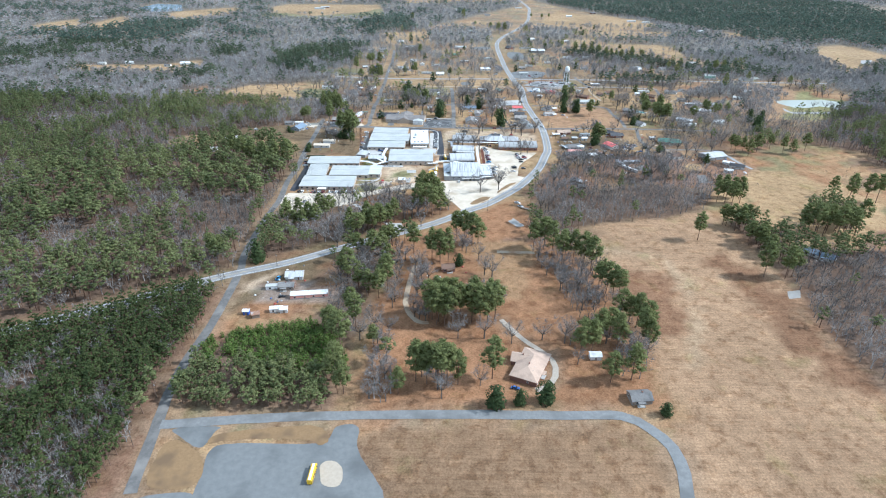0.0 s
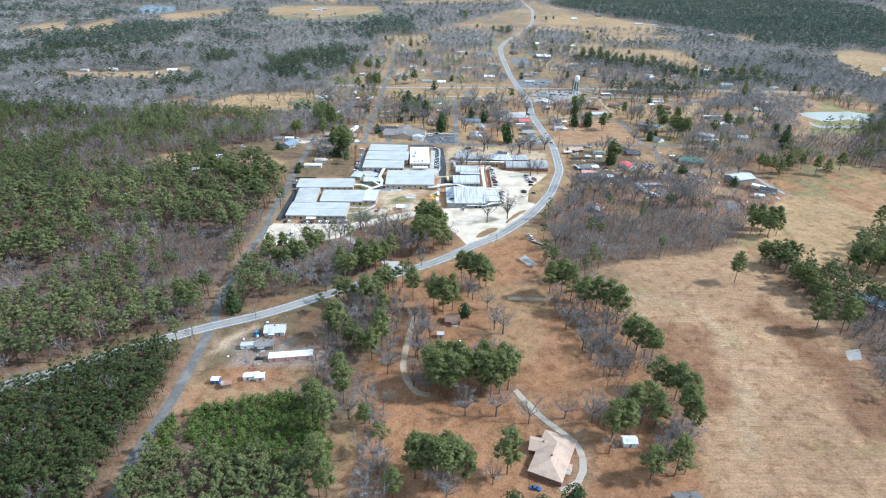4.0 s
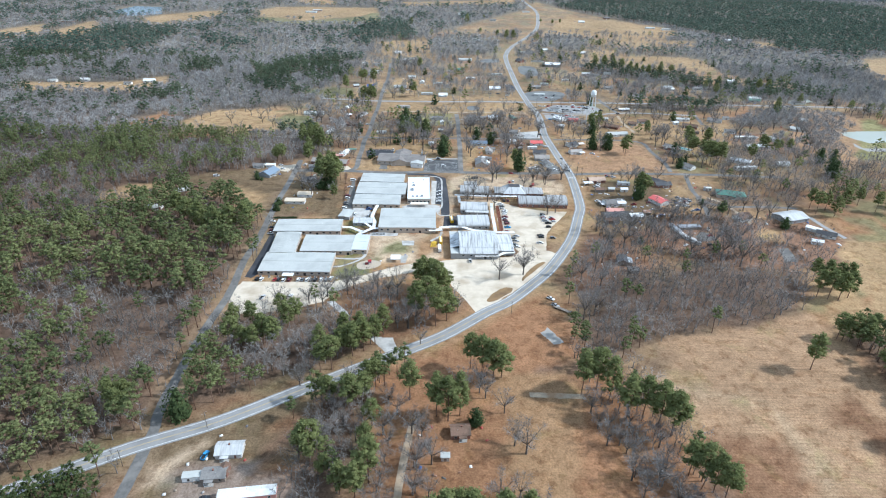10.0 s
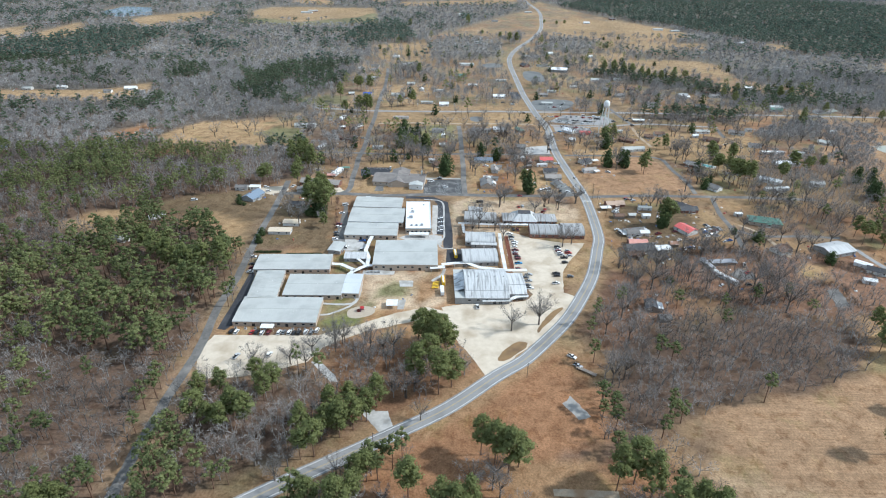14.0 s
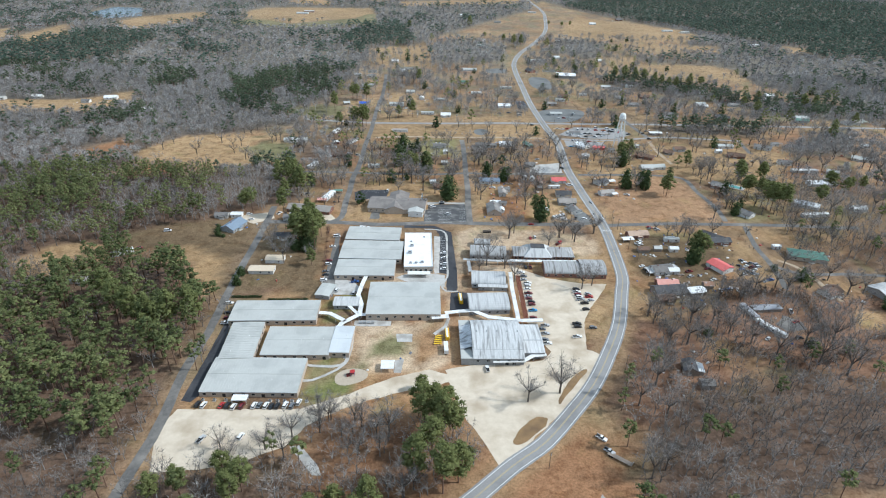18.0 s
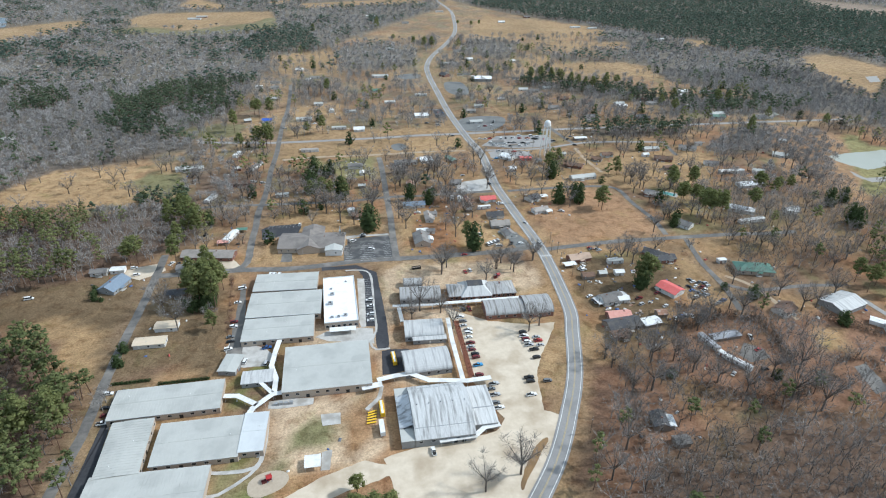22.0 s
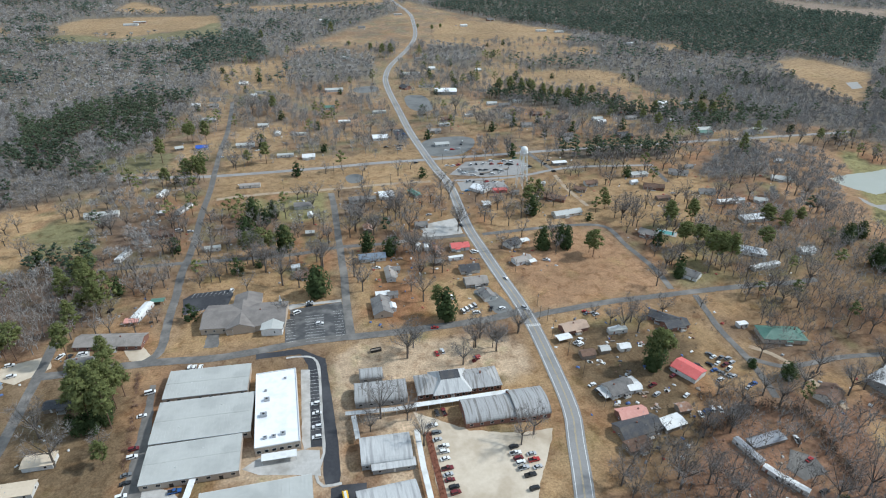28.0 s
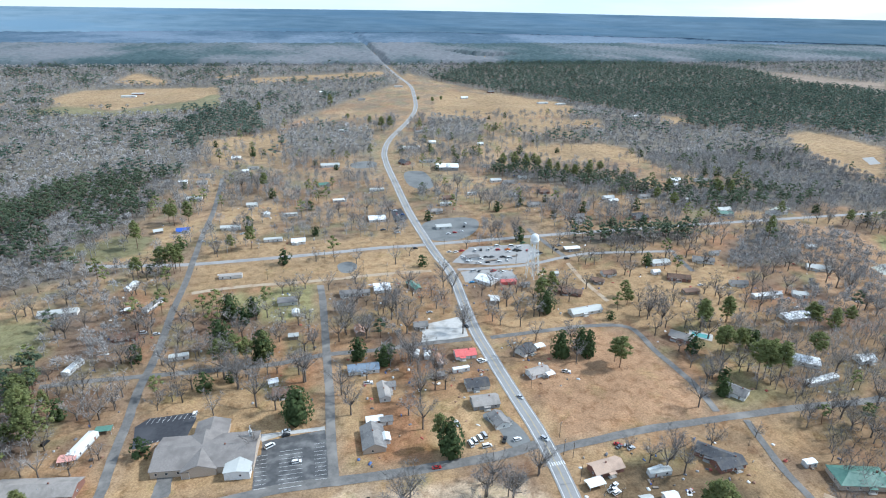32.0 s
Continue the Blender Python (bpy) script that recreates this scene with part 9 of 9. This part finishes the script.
def playground(x, y):
    e = thing("playground_set", x, y, 20, "climbing frame with slides in red and blue plastic", "playground")
    for i, (px, py) in enumerate(((-1, -1), (1, -1), (1, 1), (-1, 1))):
        part("post", tube(bmesh.new(), (px, py, 0), (px, py, 3.0), .07, .07, 6), PAINT["blue"], e)
    part("deck", boxes((-1.1, 1.1, -1.1, 1.1, 1.4, 1.5)), PAINT["maroon"], e)
    bm = bmesh.new()
    prism(bm, [(-1.4, 2.9), (1.4, 2.9), (0, 3.8)], -1.3, 1.3)
    part("roof", bm, PAINT["red"], e)
    bm = bmesh.new()
    prism(bm, [(1.1, 1.45), (1.1, 1.55), (3.9, .25), (3.9, .15)], -.4, .4)
    part("slide", bm, PAINT["blue"], e)
    part("climber", boxes((-3.4, -1.1, -.6, -.5, 0, 1.5), (-3.4, -1.1, .5, .6, 0, 1.5), (-3.4, -3.3, -.5, .5, .6, .7), (-2.4, -2.3, -.5, .5, 1.0, 1.1)), PAINT["maroon"], e)


def stripe(name, x, y, dx, dy, wd=.14, z=.17):
    d = Vector((dx, dy, 0)).normalized()
    n = Vector((-d.y, d.x, 0)) * wd / 2
    bm = bmesh.new()
    bm.faces.new([bm.verts.new((p.x, p.y, z)) for p in (Vector((x, y, 0)) - n, Vector((x + dx, y + dy, 0)) - n, Vector((x + dx, y + dy, 0)) + n, Vector((x, y, 0)) + n)])
    return structure(name, bm, LINE_W, "white painted parking stall line", "road marking")


def stall_lines(x, y, skew, step, n, length):
    """Stall lines one behind another along y."""
    for i in range(n):
        stripe("stall_line", x, y + step * i, length, 0)


def stall_row(x, y, n, step, length):
    """Stall lines side by side along x."""
    for i in range(n):
        stripe("stall_line", x + step * i, y, length * .3, length)


def crosswalk(x, y, ang):
    for i in range(7):
        stripe("crosswalk_bar", x - 4.2 + 1.3 * i, y - 1.2, 0, 2.4, .6, .24)


def hedge_row(x0, y0, x1, y1):
    rnd = random.Random(3)
    shape = bush_shape(1.5, 1.2, 16, .55)
    bed = structure("mulch_bed", ribbon([Vector((x0, y0, 0)), Vector((x0 * .5 + x1 * .5, y0 * .5 + y1 * .5, 0)), Vector((x1, y1, 0))], -1.6, 1.6, .16, .3), HEDGE, "reddish-brown mulch bed along the lot", "flower bed")
    me = np_mesh("shrub_leaves", shape[0], shape[1], None, None, (HEDGE,))
    for i in range(18):
        u = (i + .5) / 18
        e = thing("shrub", x0 + (x1 - x0) * u + rnd.uniform(-.4, .4), y0 + (y1 - y0) * u, rnd.uniform(0, 360), "small brown winter shrub in a mulch bed", "shrub", "shrubs along the lot", z=.16)
        shared("foliage", me, e)


def low_hedge(x0, y0, x1, y1):
    """A clipped dark hedge: short bushes end to end."""
    e = thing("hedge", x0, y0, math.degrees(math.atan2(y1 - y0, x1 - x0)), "low dark clipped hedge beside the school", "hedge")
    ln = math.hypot(x1 - x0, y1 - y0)
    n = int(ln / 1.5)
    shape = cedar_shape(1.5, 1.15, 18, .38)
    me = np_mesh("bush", shape[0], shape[1], None, np.full(len(shape[0]), .3), (CEDAR,))
    for i in range(n):
        shared("bush", me, e, pose((i + .5) * ln / n, 0, 0, 0, 0, 47 * i))


def ac_row(x, y, n, step):
    """Ground air conditioning units along a wall."""
    for i in range(n):
        e = thing("air_conditioner", x + step * i, y, 0, "grey ground air conditioning unit by the school wall", "air conditioner", "school air conditioners")
        part("cabinet", boxes((-.6, .6, -.5, .5, .1, 1.3)), STEEL, e)
        part("fan_guard", tube(bmesh.new(), (0, 0, 1.3), (0, 0, 1.36), .4, .4, 10), RUBBER, e)
        part("pad", boxes((-.9, .9, -.8, .8, 0, .12)), CONCRETE, e)


def entrance_canopy(x, y, width):
    e = thing("entrance_canopy", x, y, 0, "flat white entrance canopy on posts", "canopy")
    part("roof", boxes((-width, width, -2.2, 2.2, 2.9, 3.1)), WHITE, e)
    for sx in (-1, 1):
        for sy in (-1, 1):
            part("post", boxes((sx * (width - .3) - .08, sx * (width - .3) + .08, sy * 1.9 - .08, sy * 1.9 + .08, 0, 2.9)), TRIM, e)


def playground_bed(x, y):
    e = thing("condenser_bank", x, y, 0, "bank of grey condensers and pipes on a concrete pad", "equipment")
    rnd = random.Random(8)
    for i in range(4):
        xx = -4 + 2.6 * i
        part("condenser", boxes((xx - .9, xx + .9, -.7, .7, .1, 1.2 + rnd.uniform(0, .6))), STEEL, e)
    part("pipe", boxes((-5, 5, .9, 1.05, .3, .45)), STEEL, e)


def junk_pile(x, y, ang):
    """A heap of boards, sheet metal, drums and tyres in a yard."""
    rnd = random.Random(int(x * 11 + y * 5))
    e = thing("junk_pile", x, y, ang, "heap of boards, sheet metal and drums in a yard", "junk", "yard junk")
    for i in range(5):
        px, py, a = rnd.uniform(-2.4, 2.4), rnd.uniform(-1.8, 1.8), rnd.uniform(0, 3.1)
        k = rnd.randrange(4)
        if k == 0:
            part("drum", tube(bmesh.new(), (px, py, 0), (px, py, .9), .3, .3, 10), rnd.choice((RUST, TARP, STEEL)), e)
        elif k == 1:
            bm = boxes((px - 1.4, px + 1.4, py - .5, py + .5, 0, rnd.uniform(.3, .8)))
            bmesh.ops.rotate(bm, verts=bm.verts, cent=(px, py, 0), matrix=Matrix.Rotation(a, 3, "Z"))
            part("plank", bm, WOODWALL, e)
        elif k == 2:
            bm = boxes((px - 1.2, px + 1.2, py - .8, py + .8, .25, .32), (px - 1.1, px + 1.1, py - .7, py + .7, 0, .25))
            bmesh.ops.rotate(bm, verts=bm.verts, cent=(px, py, 0), matrix=Matrix.Rotation(a, 3, "Z"))
            part("sheet_metal", bm, rnd.choice((GALV, RUST, WHITE)), e)
        else:
            part("tyre", tube(bmesh.new(), (px, py, 0), (px, py, .25), .38, .38, 12), RUBBER, e)


def flatbed_trailer(x, y, ang):
    e = thing("flatbed_trailer", x, y, ang, "empty dark flatbed trailer on dirt", "trailer")
    part("deck", boxes((-6, 6, -1.2, 1.2, .9, 1.1)), WOODWALL, e)
    part("headboard", boxes((5.9, 6, -1.2, 1.2, 1.1, 2.0)), STEEL, e)
    for xx in (-4.8, -3.6):
        for s in (-1, 1):
            part("wheel", tube(bmesh.new(), (xx, s * 1.1, .5), (xx, s * .8, .5), .5, .5, 12), RUBBER, e)
    part("landing_leg", boxes((4.2, 4.4, -.8, -.6, 0, .9), (4.2, 4.4, .6, .8, 0, .9)), STEEL, e)


def pool(x, y, ang):
    e = thing("swimming_pool", x, y, ang, "in-ground swimming pool under a teal cover with pale deck", "pool")
    part("deck", boxes((-8, 8, -5, 5, 0, .12)), CONCRETE, e)
    part("cover", boxes((-6, 6, -3, 3, .12, .2)), POOLC, e, "teal pool cover")




def steeple(x, y):
    """The church's little spire, standing on the ridge."""
    e = thing("church_steeple", x, y, 3, "small white church steeple on the shingle roof ridge", "steeple")
    part("base", boxes((-.75, .75, -.75, .75, 5.6, 8.6)), WHITE, e)
    part("cornice", boxes((-.9, .9, -.9, .9, 8.6, 8.8)), TRIM, e)
    bm = bmesh.new()
    ring = [bm.verts.new((.7 * math.cos(math.pi * (i + .5) / 2), .7 * math.sin(math.pi * (i + .5) / 2), 8.8)) for i in range(4)]
    tip = bm.verts.new((0, 0, 12.6))
    for i in range(4):
        bm.faces.new((ring[i], ring[(i + 1) % 4], tip))
    bm.faces.new(ring[::-1])
    part("spire", bm, WHITE, e)
    for s in (-1, 1):
        part("louvre", boxes((-.35, .35, s * .76 - .03, s * .76 + .03, 7.0, 8.2)), GREYWALL, e)
    return e
canopy([(-82.0, 600.5), (-75.8, 599.7), (-65.9, 592.2)], 3.0, WHITE)
canopy([(-68.6, 584.7), (-66.9, 589.4), (-57.8, 598.6), (-52.4, 599.2), (-34.6, 599.0), (-12.7, 599.4)], 3.0, WHITE)
canopy([(-57.3, 599.7), (-57.2, 610.6), (-60.7, 621.9), (-59.6, 635.5), (-58.2, 645.0)], 2.8, WHITE)
canopy([(-65.6, 609.3), (-58.7, 600.0)], 2.2, WHITE)
canopy([(-10.5, 596.9), (-1.9, 598.2)], 4.0, WHITE)
canopy([(-2.2, 602.0), (6.1, 603.8), (15.1, 604.7), (24.6, 597.8), (45.1, 594.4), (57.4, 595.1)], 3.2, WHITE)
canopy([(43.0, 595.7), (42.9, 612.7), (42.9, 631.3), (43.8, 653.0)], 2.6, WHITE)
canopy([(24.6, 554.3), (41.4, 555.1), (47.1, 559.8), (54.4, 560.6)], 2.6, WHITE)
canopy([(46.5, 670.6), (65.5, 670.5), (96.0, 670.7)], 3.0, WHITE)
canopy([(11.5, 671.7), (36.4, 669.8), (46.1, 670.3)], 2.6, GALV)
canopy([(14.6, 668.7), (15.3, 654.5)], 2.4, GALV)
school_bus(-55.1, 188.7, 88)
school_bus(7.3, 620.9, 95)
school_bus(-2.1, 581.6, 93)
box_trailer(-2.8, 567.5, 93)
lumber_stack(-7.7, 576.2, 5)
water_tower(198.5, 944.5)
dumpster(31.9, 722.0, 8)
playground(-54.7, 544.6)
playground(88.0, 702.1)
stall_lines(-6.8, 712.1, 7.5, -2.85, 17, 6.2)
stall_row(-80.6, 802.0, 10, 2.8, 5.4)
stall_row(-81.1, 781.5, 5, 2.8, 5.4)
stall_lines(-19.4, 740.7, 9.0, 2.9, 9, 5.6)
stall_lines(-7.8, 739.1, 9.0, 2.9, 10, 11.5)
stall_lines(10.0, 741.4, 9.0, 2.9, 10, 5.6)
hedge_row(49.3, 654.1, 48.9, 600.3)
low_hedge(-145, 621, -125, 622)
low_hedge(-120, 618, -94, 619)
crosswalk(132.0, 728.0, 0)
pool(283.5, 827.9, -40)
utility_pole(140.6, 746.3, 30)
utility_pole(141.4, 730.2, 18)
utility_pole(141.3, 792.2, 40)
utility_pole(-100.0, 840.3, 1)
utility_pole(-100.4, 776.6, 1)
utility_pole(-22.7, 807.6, 44)
utility_pole(87.7, 1012.5, 19)
utility_pole(24.6, 1012.2, 5)
utility_pole(56.6, 982.6, 1)
utility_pole(76.2, 973.0, 55)
utility_pole(136.8, 1017.4, 42)
utility_pole(-23.9, 979.2, 18)
utility_pole(193.3, 972.0, 31)
utility_pole(343.2, 926.6, 2)
utility_pole(-147.2, 353.9, 16)
utility_pole(-196.4, 329.9, 54)
utility_pole(-36.0, 429.1, 20)
utility_pole(-117.1, 378.2, 47)
utility_pole(-145.6, 238.0, 26)
utility_pole(-144.7, 289.5, 15)
utility_pole(-142.9, 205.0, 32)
utility_pole(44.0, 481.2, 41)
utility_pole(98.8, 551.5, 54)
utility_pole(143.2, 679.2, 0)
utility_pole(138.2, 713.9, 55)
utility_pole(137.6, 733.5, 25)
utility_pole(140.7, 695.5, 15)
utility_pole(143.0, 652.6, 50)
utility_pole(-131.8, 722.4, 0)
utility_pole(-99.2, 775.2, 44)
utility_pole(150.5, 696.3, 14)
utility_pole(-33.1, 414.7, 10)
ac_row(-129.8, 523.6, 4, 6.0)
ac_row(-94.8, 523.3, 6, 3.8)
ac_row(-70.1, 559.7, 2, 9.0)
entrance_canopy(-110.0, 522.8, 4)
entrance_canopy(-21.2, 651.2, 8)
playground_bed(-52.1, 593.2)
junk_pile(155.8, 658.6, 40)
junk_pile(157.9, 686.8, 55)
junk_pile(185.2, 681.2, 40)
junk_pile(186.6, 697.0, 40)
junk_pile(182.0, 657.7, 0)
junk_pile(169.2, 647.2, 60)
junk_pile(184.5, 637.8, 0)
junk_pile(172.5, 705.5, 60)
junk_pile(167.6, 674.8, 30)
junk_pile(151.5, 688.1, 85)
junk_pile(200.1, 654.0, 0)
junk_pile(166.9, 660.8, 30)
junk_pile(149.8, 653.3, 25)
junk_pile(178.8, 639.0, 30)
junk_pile(167.7, 656.2, 70)
junk_pile(167.9, 1144.4, 35)
junk_pile(59.4, 953.6, 40)
junk_pile(87.1, 894.5, 65)
junk_pile(62.4, 827.6, 55)
junk_pile(84.2, 807.8, 20)
junk_pile(115.9, 817.0, 55)
junk_pile(322.8, 1162.1, 15)
junk_pile(349.4, 1123.6, 30)
junk_pile(332.2, 1048.4, 70)
junk_pile(313.9, 1079.1, 85)
junk_pile(182.4, 1011.9, 80)
junk_pile(174.7, 960.5, 75)
junk_pile(184.5, 958.7, 45)
junk_pile(211.7, 953.6, 30)
flatbed_trailer(78.3, 486.6, -38)
flatbed_trailer(194.6, 988.7, 10)
flatbed_trailer(173.8, 983.3, 5)
steeple(-22.3, 774.2)

TOWN_BARE = [crown_split(bare_shape(6, 260, 15, 0.15, 1.6, 1.5), 8 + 6 * 12) for _ in range(5)]
TOWN_PUFF = [puff_shape(110, 14.0, 4.4, 0.26, 2.5) for _ in range(6)]
TOWN_CEDAR = [cedar_shape(12, 4.6, 42, 0.9) for _ in range(3)]
TOWN_PINE = [pine_shape(10, 10, 0.75, 0.36, 4.6) for _ in range(4)]


# winter trees and brush between the yards
def fill_town():
    spots = {"bare_tree": [], "pine_tree": [], "cedar_tree": []}
    houses = np.array([ob.matrix_basis.translation[:2] for ob in scene.objects if ob.type == "EMPTY" and ob.get("category") in ("house", "mobile home", "shed", "church", "school building", "carport")])
    X, Y = grid_points(-312, 624, 768, 1700, 10.5)
    K = woodiness(X, Y)
    n1 = .6 * value_noise(X, Y, 60, 41) + .4 * value_noise(X, Y, 24, 44)
    grove = value_noise(X, Y, 42, 45)
    keep = K == 0
    for k, p in ZONES:
        if k in ("field", "straw", "olive", "lawn", "clay"):
            keep &= ~((RT.uniform(0, 1, X.shape) < (1.0 if k == "clay" else .75)) & inside(p, X, Y))
    for name, width, pts, m, lab in ROADS:
        keep &= edge_distance(pts, X, Y, False) > width / 2 + (9 if name == "highway" else 3)
    for name, pts, m, lab in LOTS:
        keep &= ~inside(pts, X, Y)
    for name, pts, lab in PONDS:
        keep &= ~inside(pts, X, Y)
    for i in np.where(keep)[0]:
        if RT.uniform() > np.clip((n1[i] - .32) * 2.6, .16, .9) or np.hypot(*(houses - (X[i], Y[i])).T).min() < 9:
            continue
        k = RT.uniform() - (.12 if grove[i] > .66 else 0)
        kind = "pine_tree" if k < .015 else "cedar_tree" if k < .06 else "bare_tree"
        h = RT.uniform(11, 20) if kind == "bare_tree" else RT.uniform(15, 22) if kind == "pine_tree" else RT.uniform(7, 15)
        spots[kind].append((float(X[i]), float(Y[i]), float(h)))
    for kind, shapes, h0, mats, lab in (("bare_tree", TOWN_BARE, 15, (TRUNK, BARK), "leafless grey yard trees across the town"), ("pine_tree", TOWN_PINE, 20, (PBARK, NEEDLE), "scattered dark pines between the yards"), ("cedar_tree", TOWN_CEDAR, 12, (PBARK, CEDAR), "small dark evergreens between the yards")):
        a = np.array(spots[kind])
        if kind == "bare_tree":
            far = a[:, 1] > 1020
            # the far yards take the bark with haze in its colour
            scatter("yard_bare_trees", TOWN_PUFF, a[far, 0], a[far, 1], (a[far, 2] / 13) ** .7 * 1.25, a[far, 2] / 13, (HAZEBARK, HAZEBARK), lab)
            a = a[~far]
        scatter("yard_" + kind + "s", shapes, a[:, 0], a[:, 1], (a[:, 2] / h0) ** .7 * 1.12, a[:, 2] / h0, mats, lab)
    X, Y = grid_points(-312, 624, 360, 1490, 8)
    K = woodiness(X, Y)
    n1 = value_noise(X, Y, 40, 43)
    keep = ((K == 0) | (K == 6)) & (RT.uniform(0, 1, X.shape) < np.clip((n1 - .35) * 1.1, 0, .5)) & (Y > 768 - 240 * (X > 138))
    for k, p in ZONES:
        if k in ("field", "stubble", "straw", "lawn", "green", "clay"):
            keep &= ~(inside(p, X, Y) & (RT.uniform(0, 1, X.shape) < .85))
    for name, width, pts, m, lab in ROADS:
        keep &= edge_distance(pts, X, Y, False) > width / 2 + (6 if name == "highway" else 2)
    for name, pts, m, lab in LOTS:
        keep &= ~inside(pts, X, Y)
    for i in np.where(keep)[0]:
        if np.hypot(*(houses - (X[i], Y[i])).T).min() < 7:
            keep[i] = False
    scatter("winter_brush", [bush_shape(2.4, 1.6, 12, .6) for _ in range(4)], X[keep], Y[keep], RT.uniform(.5, 1.3, keep.sum()), RT.uniform(.4, 1.2, keep.sum()), (BARK, BRUSH), "brown winter brush and weeds in the yards")



def brush_line(pts, wide, tall, material, label):
    """Tangled brush that has grown up along an old fence line."""
    X, Y = [], []
    for (ax, ay), (bx, by) in zip(pts, pts[1:]):
        ln = math.hypot(bx - ax, by - ay)
        for _ in range(int(ln * wide / 2.2) + 1):
            t = RT.uniform()
            X.append(ax + (bx - ax) * t + RT.normal() * wide * 0.35)
            Y.append(ay + (by - ay) * t + RT.normal() * wide * 0.35)
    X, Y = np.array(X), np.array(Y)
    scatter("brush_line", BRUSHES, X, Y, RT.uniform(.7, 1.3, X.shape), RT.uniform(.6, 1.3, X.shape) * tall / 2.4, (BARK, material), label)


BRUSHES = [bush_shape(2.4, 1.7, 16, .5) for _ in range(4)]
fill_town()
for line, wide, tall in (([(178, 629), (196, 627), (222, 637), (242, 627), (238, 608), (233, 582)], 7.0, 3.6), ([(286, 623), (299, 612), (308, 600)], 6.0, 3.4), ([(262, 585), (281, 583), (276, 556)], 3.0, 2.6), ([(128, 612), (136, 585), (128, 560), (118, 535)], 4.0, 2.4), ([(195, 650), (206, 646), (222, 650)], 4.0, 2.2), ([(165, 573), (205, 560), (250, 570)], 9.0, 2.2)):
    brush_line(line, wide, tall, BRUSH, "dark tangled winter brush along an old fence line")
brush_line([(-99, 732), (-94, 697), (-90, 659)], 2.6, 1.1, HEDGEBRUSH, "low red-brown cut brush beside the school lane")


# ---- odds and ends in the yards: bins, boards, barrels, tarps, firewood ----
def yard_clutter():
    rnd = np.random.RandomState(17)
    spots = [tuple(ob.matrix_basis.translation[:2]) for ob in scene.objects if ob.type == "EMPTY" and ob.get("category") in ("house", "mobile home", "shed", "carport")]
    V, F, T = [], [], []
    for hx, hy in spots:
        if hy < 340:
            continue
        for _ in range(int(rnd.randint(3, 9))):
            a, r = rnd.uniform(0, 6.28), rnd.uniform(9, 21)
            x, y = hx + r * math.cos(a), hy + r * math.sin(a)
            P = np.array([x]), np.array([y])
            if any(edge_distance(q[2], *P, False)[0] < q[1] / 2 + 2 for q in ROADS) or any(inside(q[1], *P)[0] for q in LOTS):
                continue
            if min((x - sx) ** 2 + (y - sy) ** 2 for sx, sy in spots) < 64:
                continue
            sx, sy, sz = rnd.uniform(.3, 1.3), rnd.uniform(.25, .8), rnd.uniform(.2, .9)
            t = rnd.uniform(0, 3.14)
            k = len(V)
            for dz in (0, 1):
                for ux, uy in ((-1, -1), (1, -1), (1, 1), (-1, 1)):
                    w = 1 - .12 * dz * rnd.uniform(0, 2)
                    px, py = ux * sx * w, uy * sy * w
                    V.append((x + px * math.cos(t) - py * math.sin(t), y + px * math.sin(t) + py * math.cos(t), dz * sz * rnd.uniform(.85, 1)))
            for q in ((4, 5, 6, 7), (0, 1, 5, 4), (1, 2, 6, 5), (2, 3, 7, 6), (3, 0, 4, 7)):
                F += [(k + q[0], k + q[1], k + q[2]), (k + q[0], k + q[2], k + q[3])]
    me = np_mesh("yard_clutter", np.array(V, np.float32), np.array(F, np.int32), None, None, (CLUTTER,))
    tagged(new("yard_clutter", me), "scattered bins, boards, tarps and firewood in the yards", "clutter", kind="stuff")


yard_clutter()
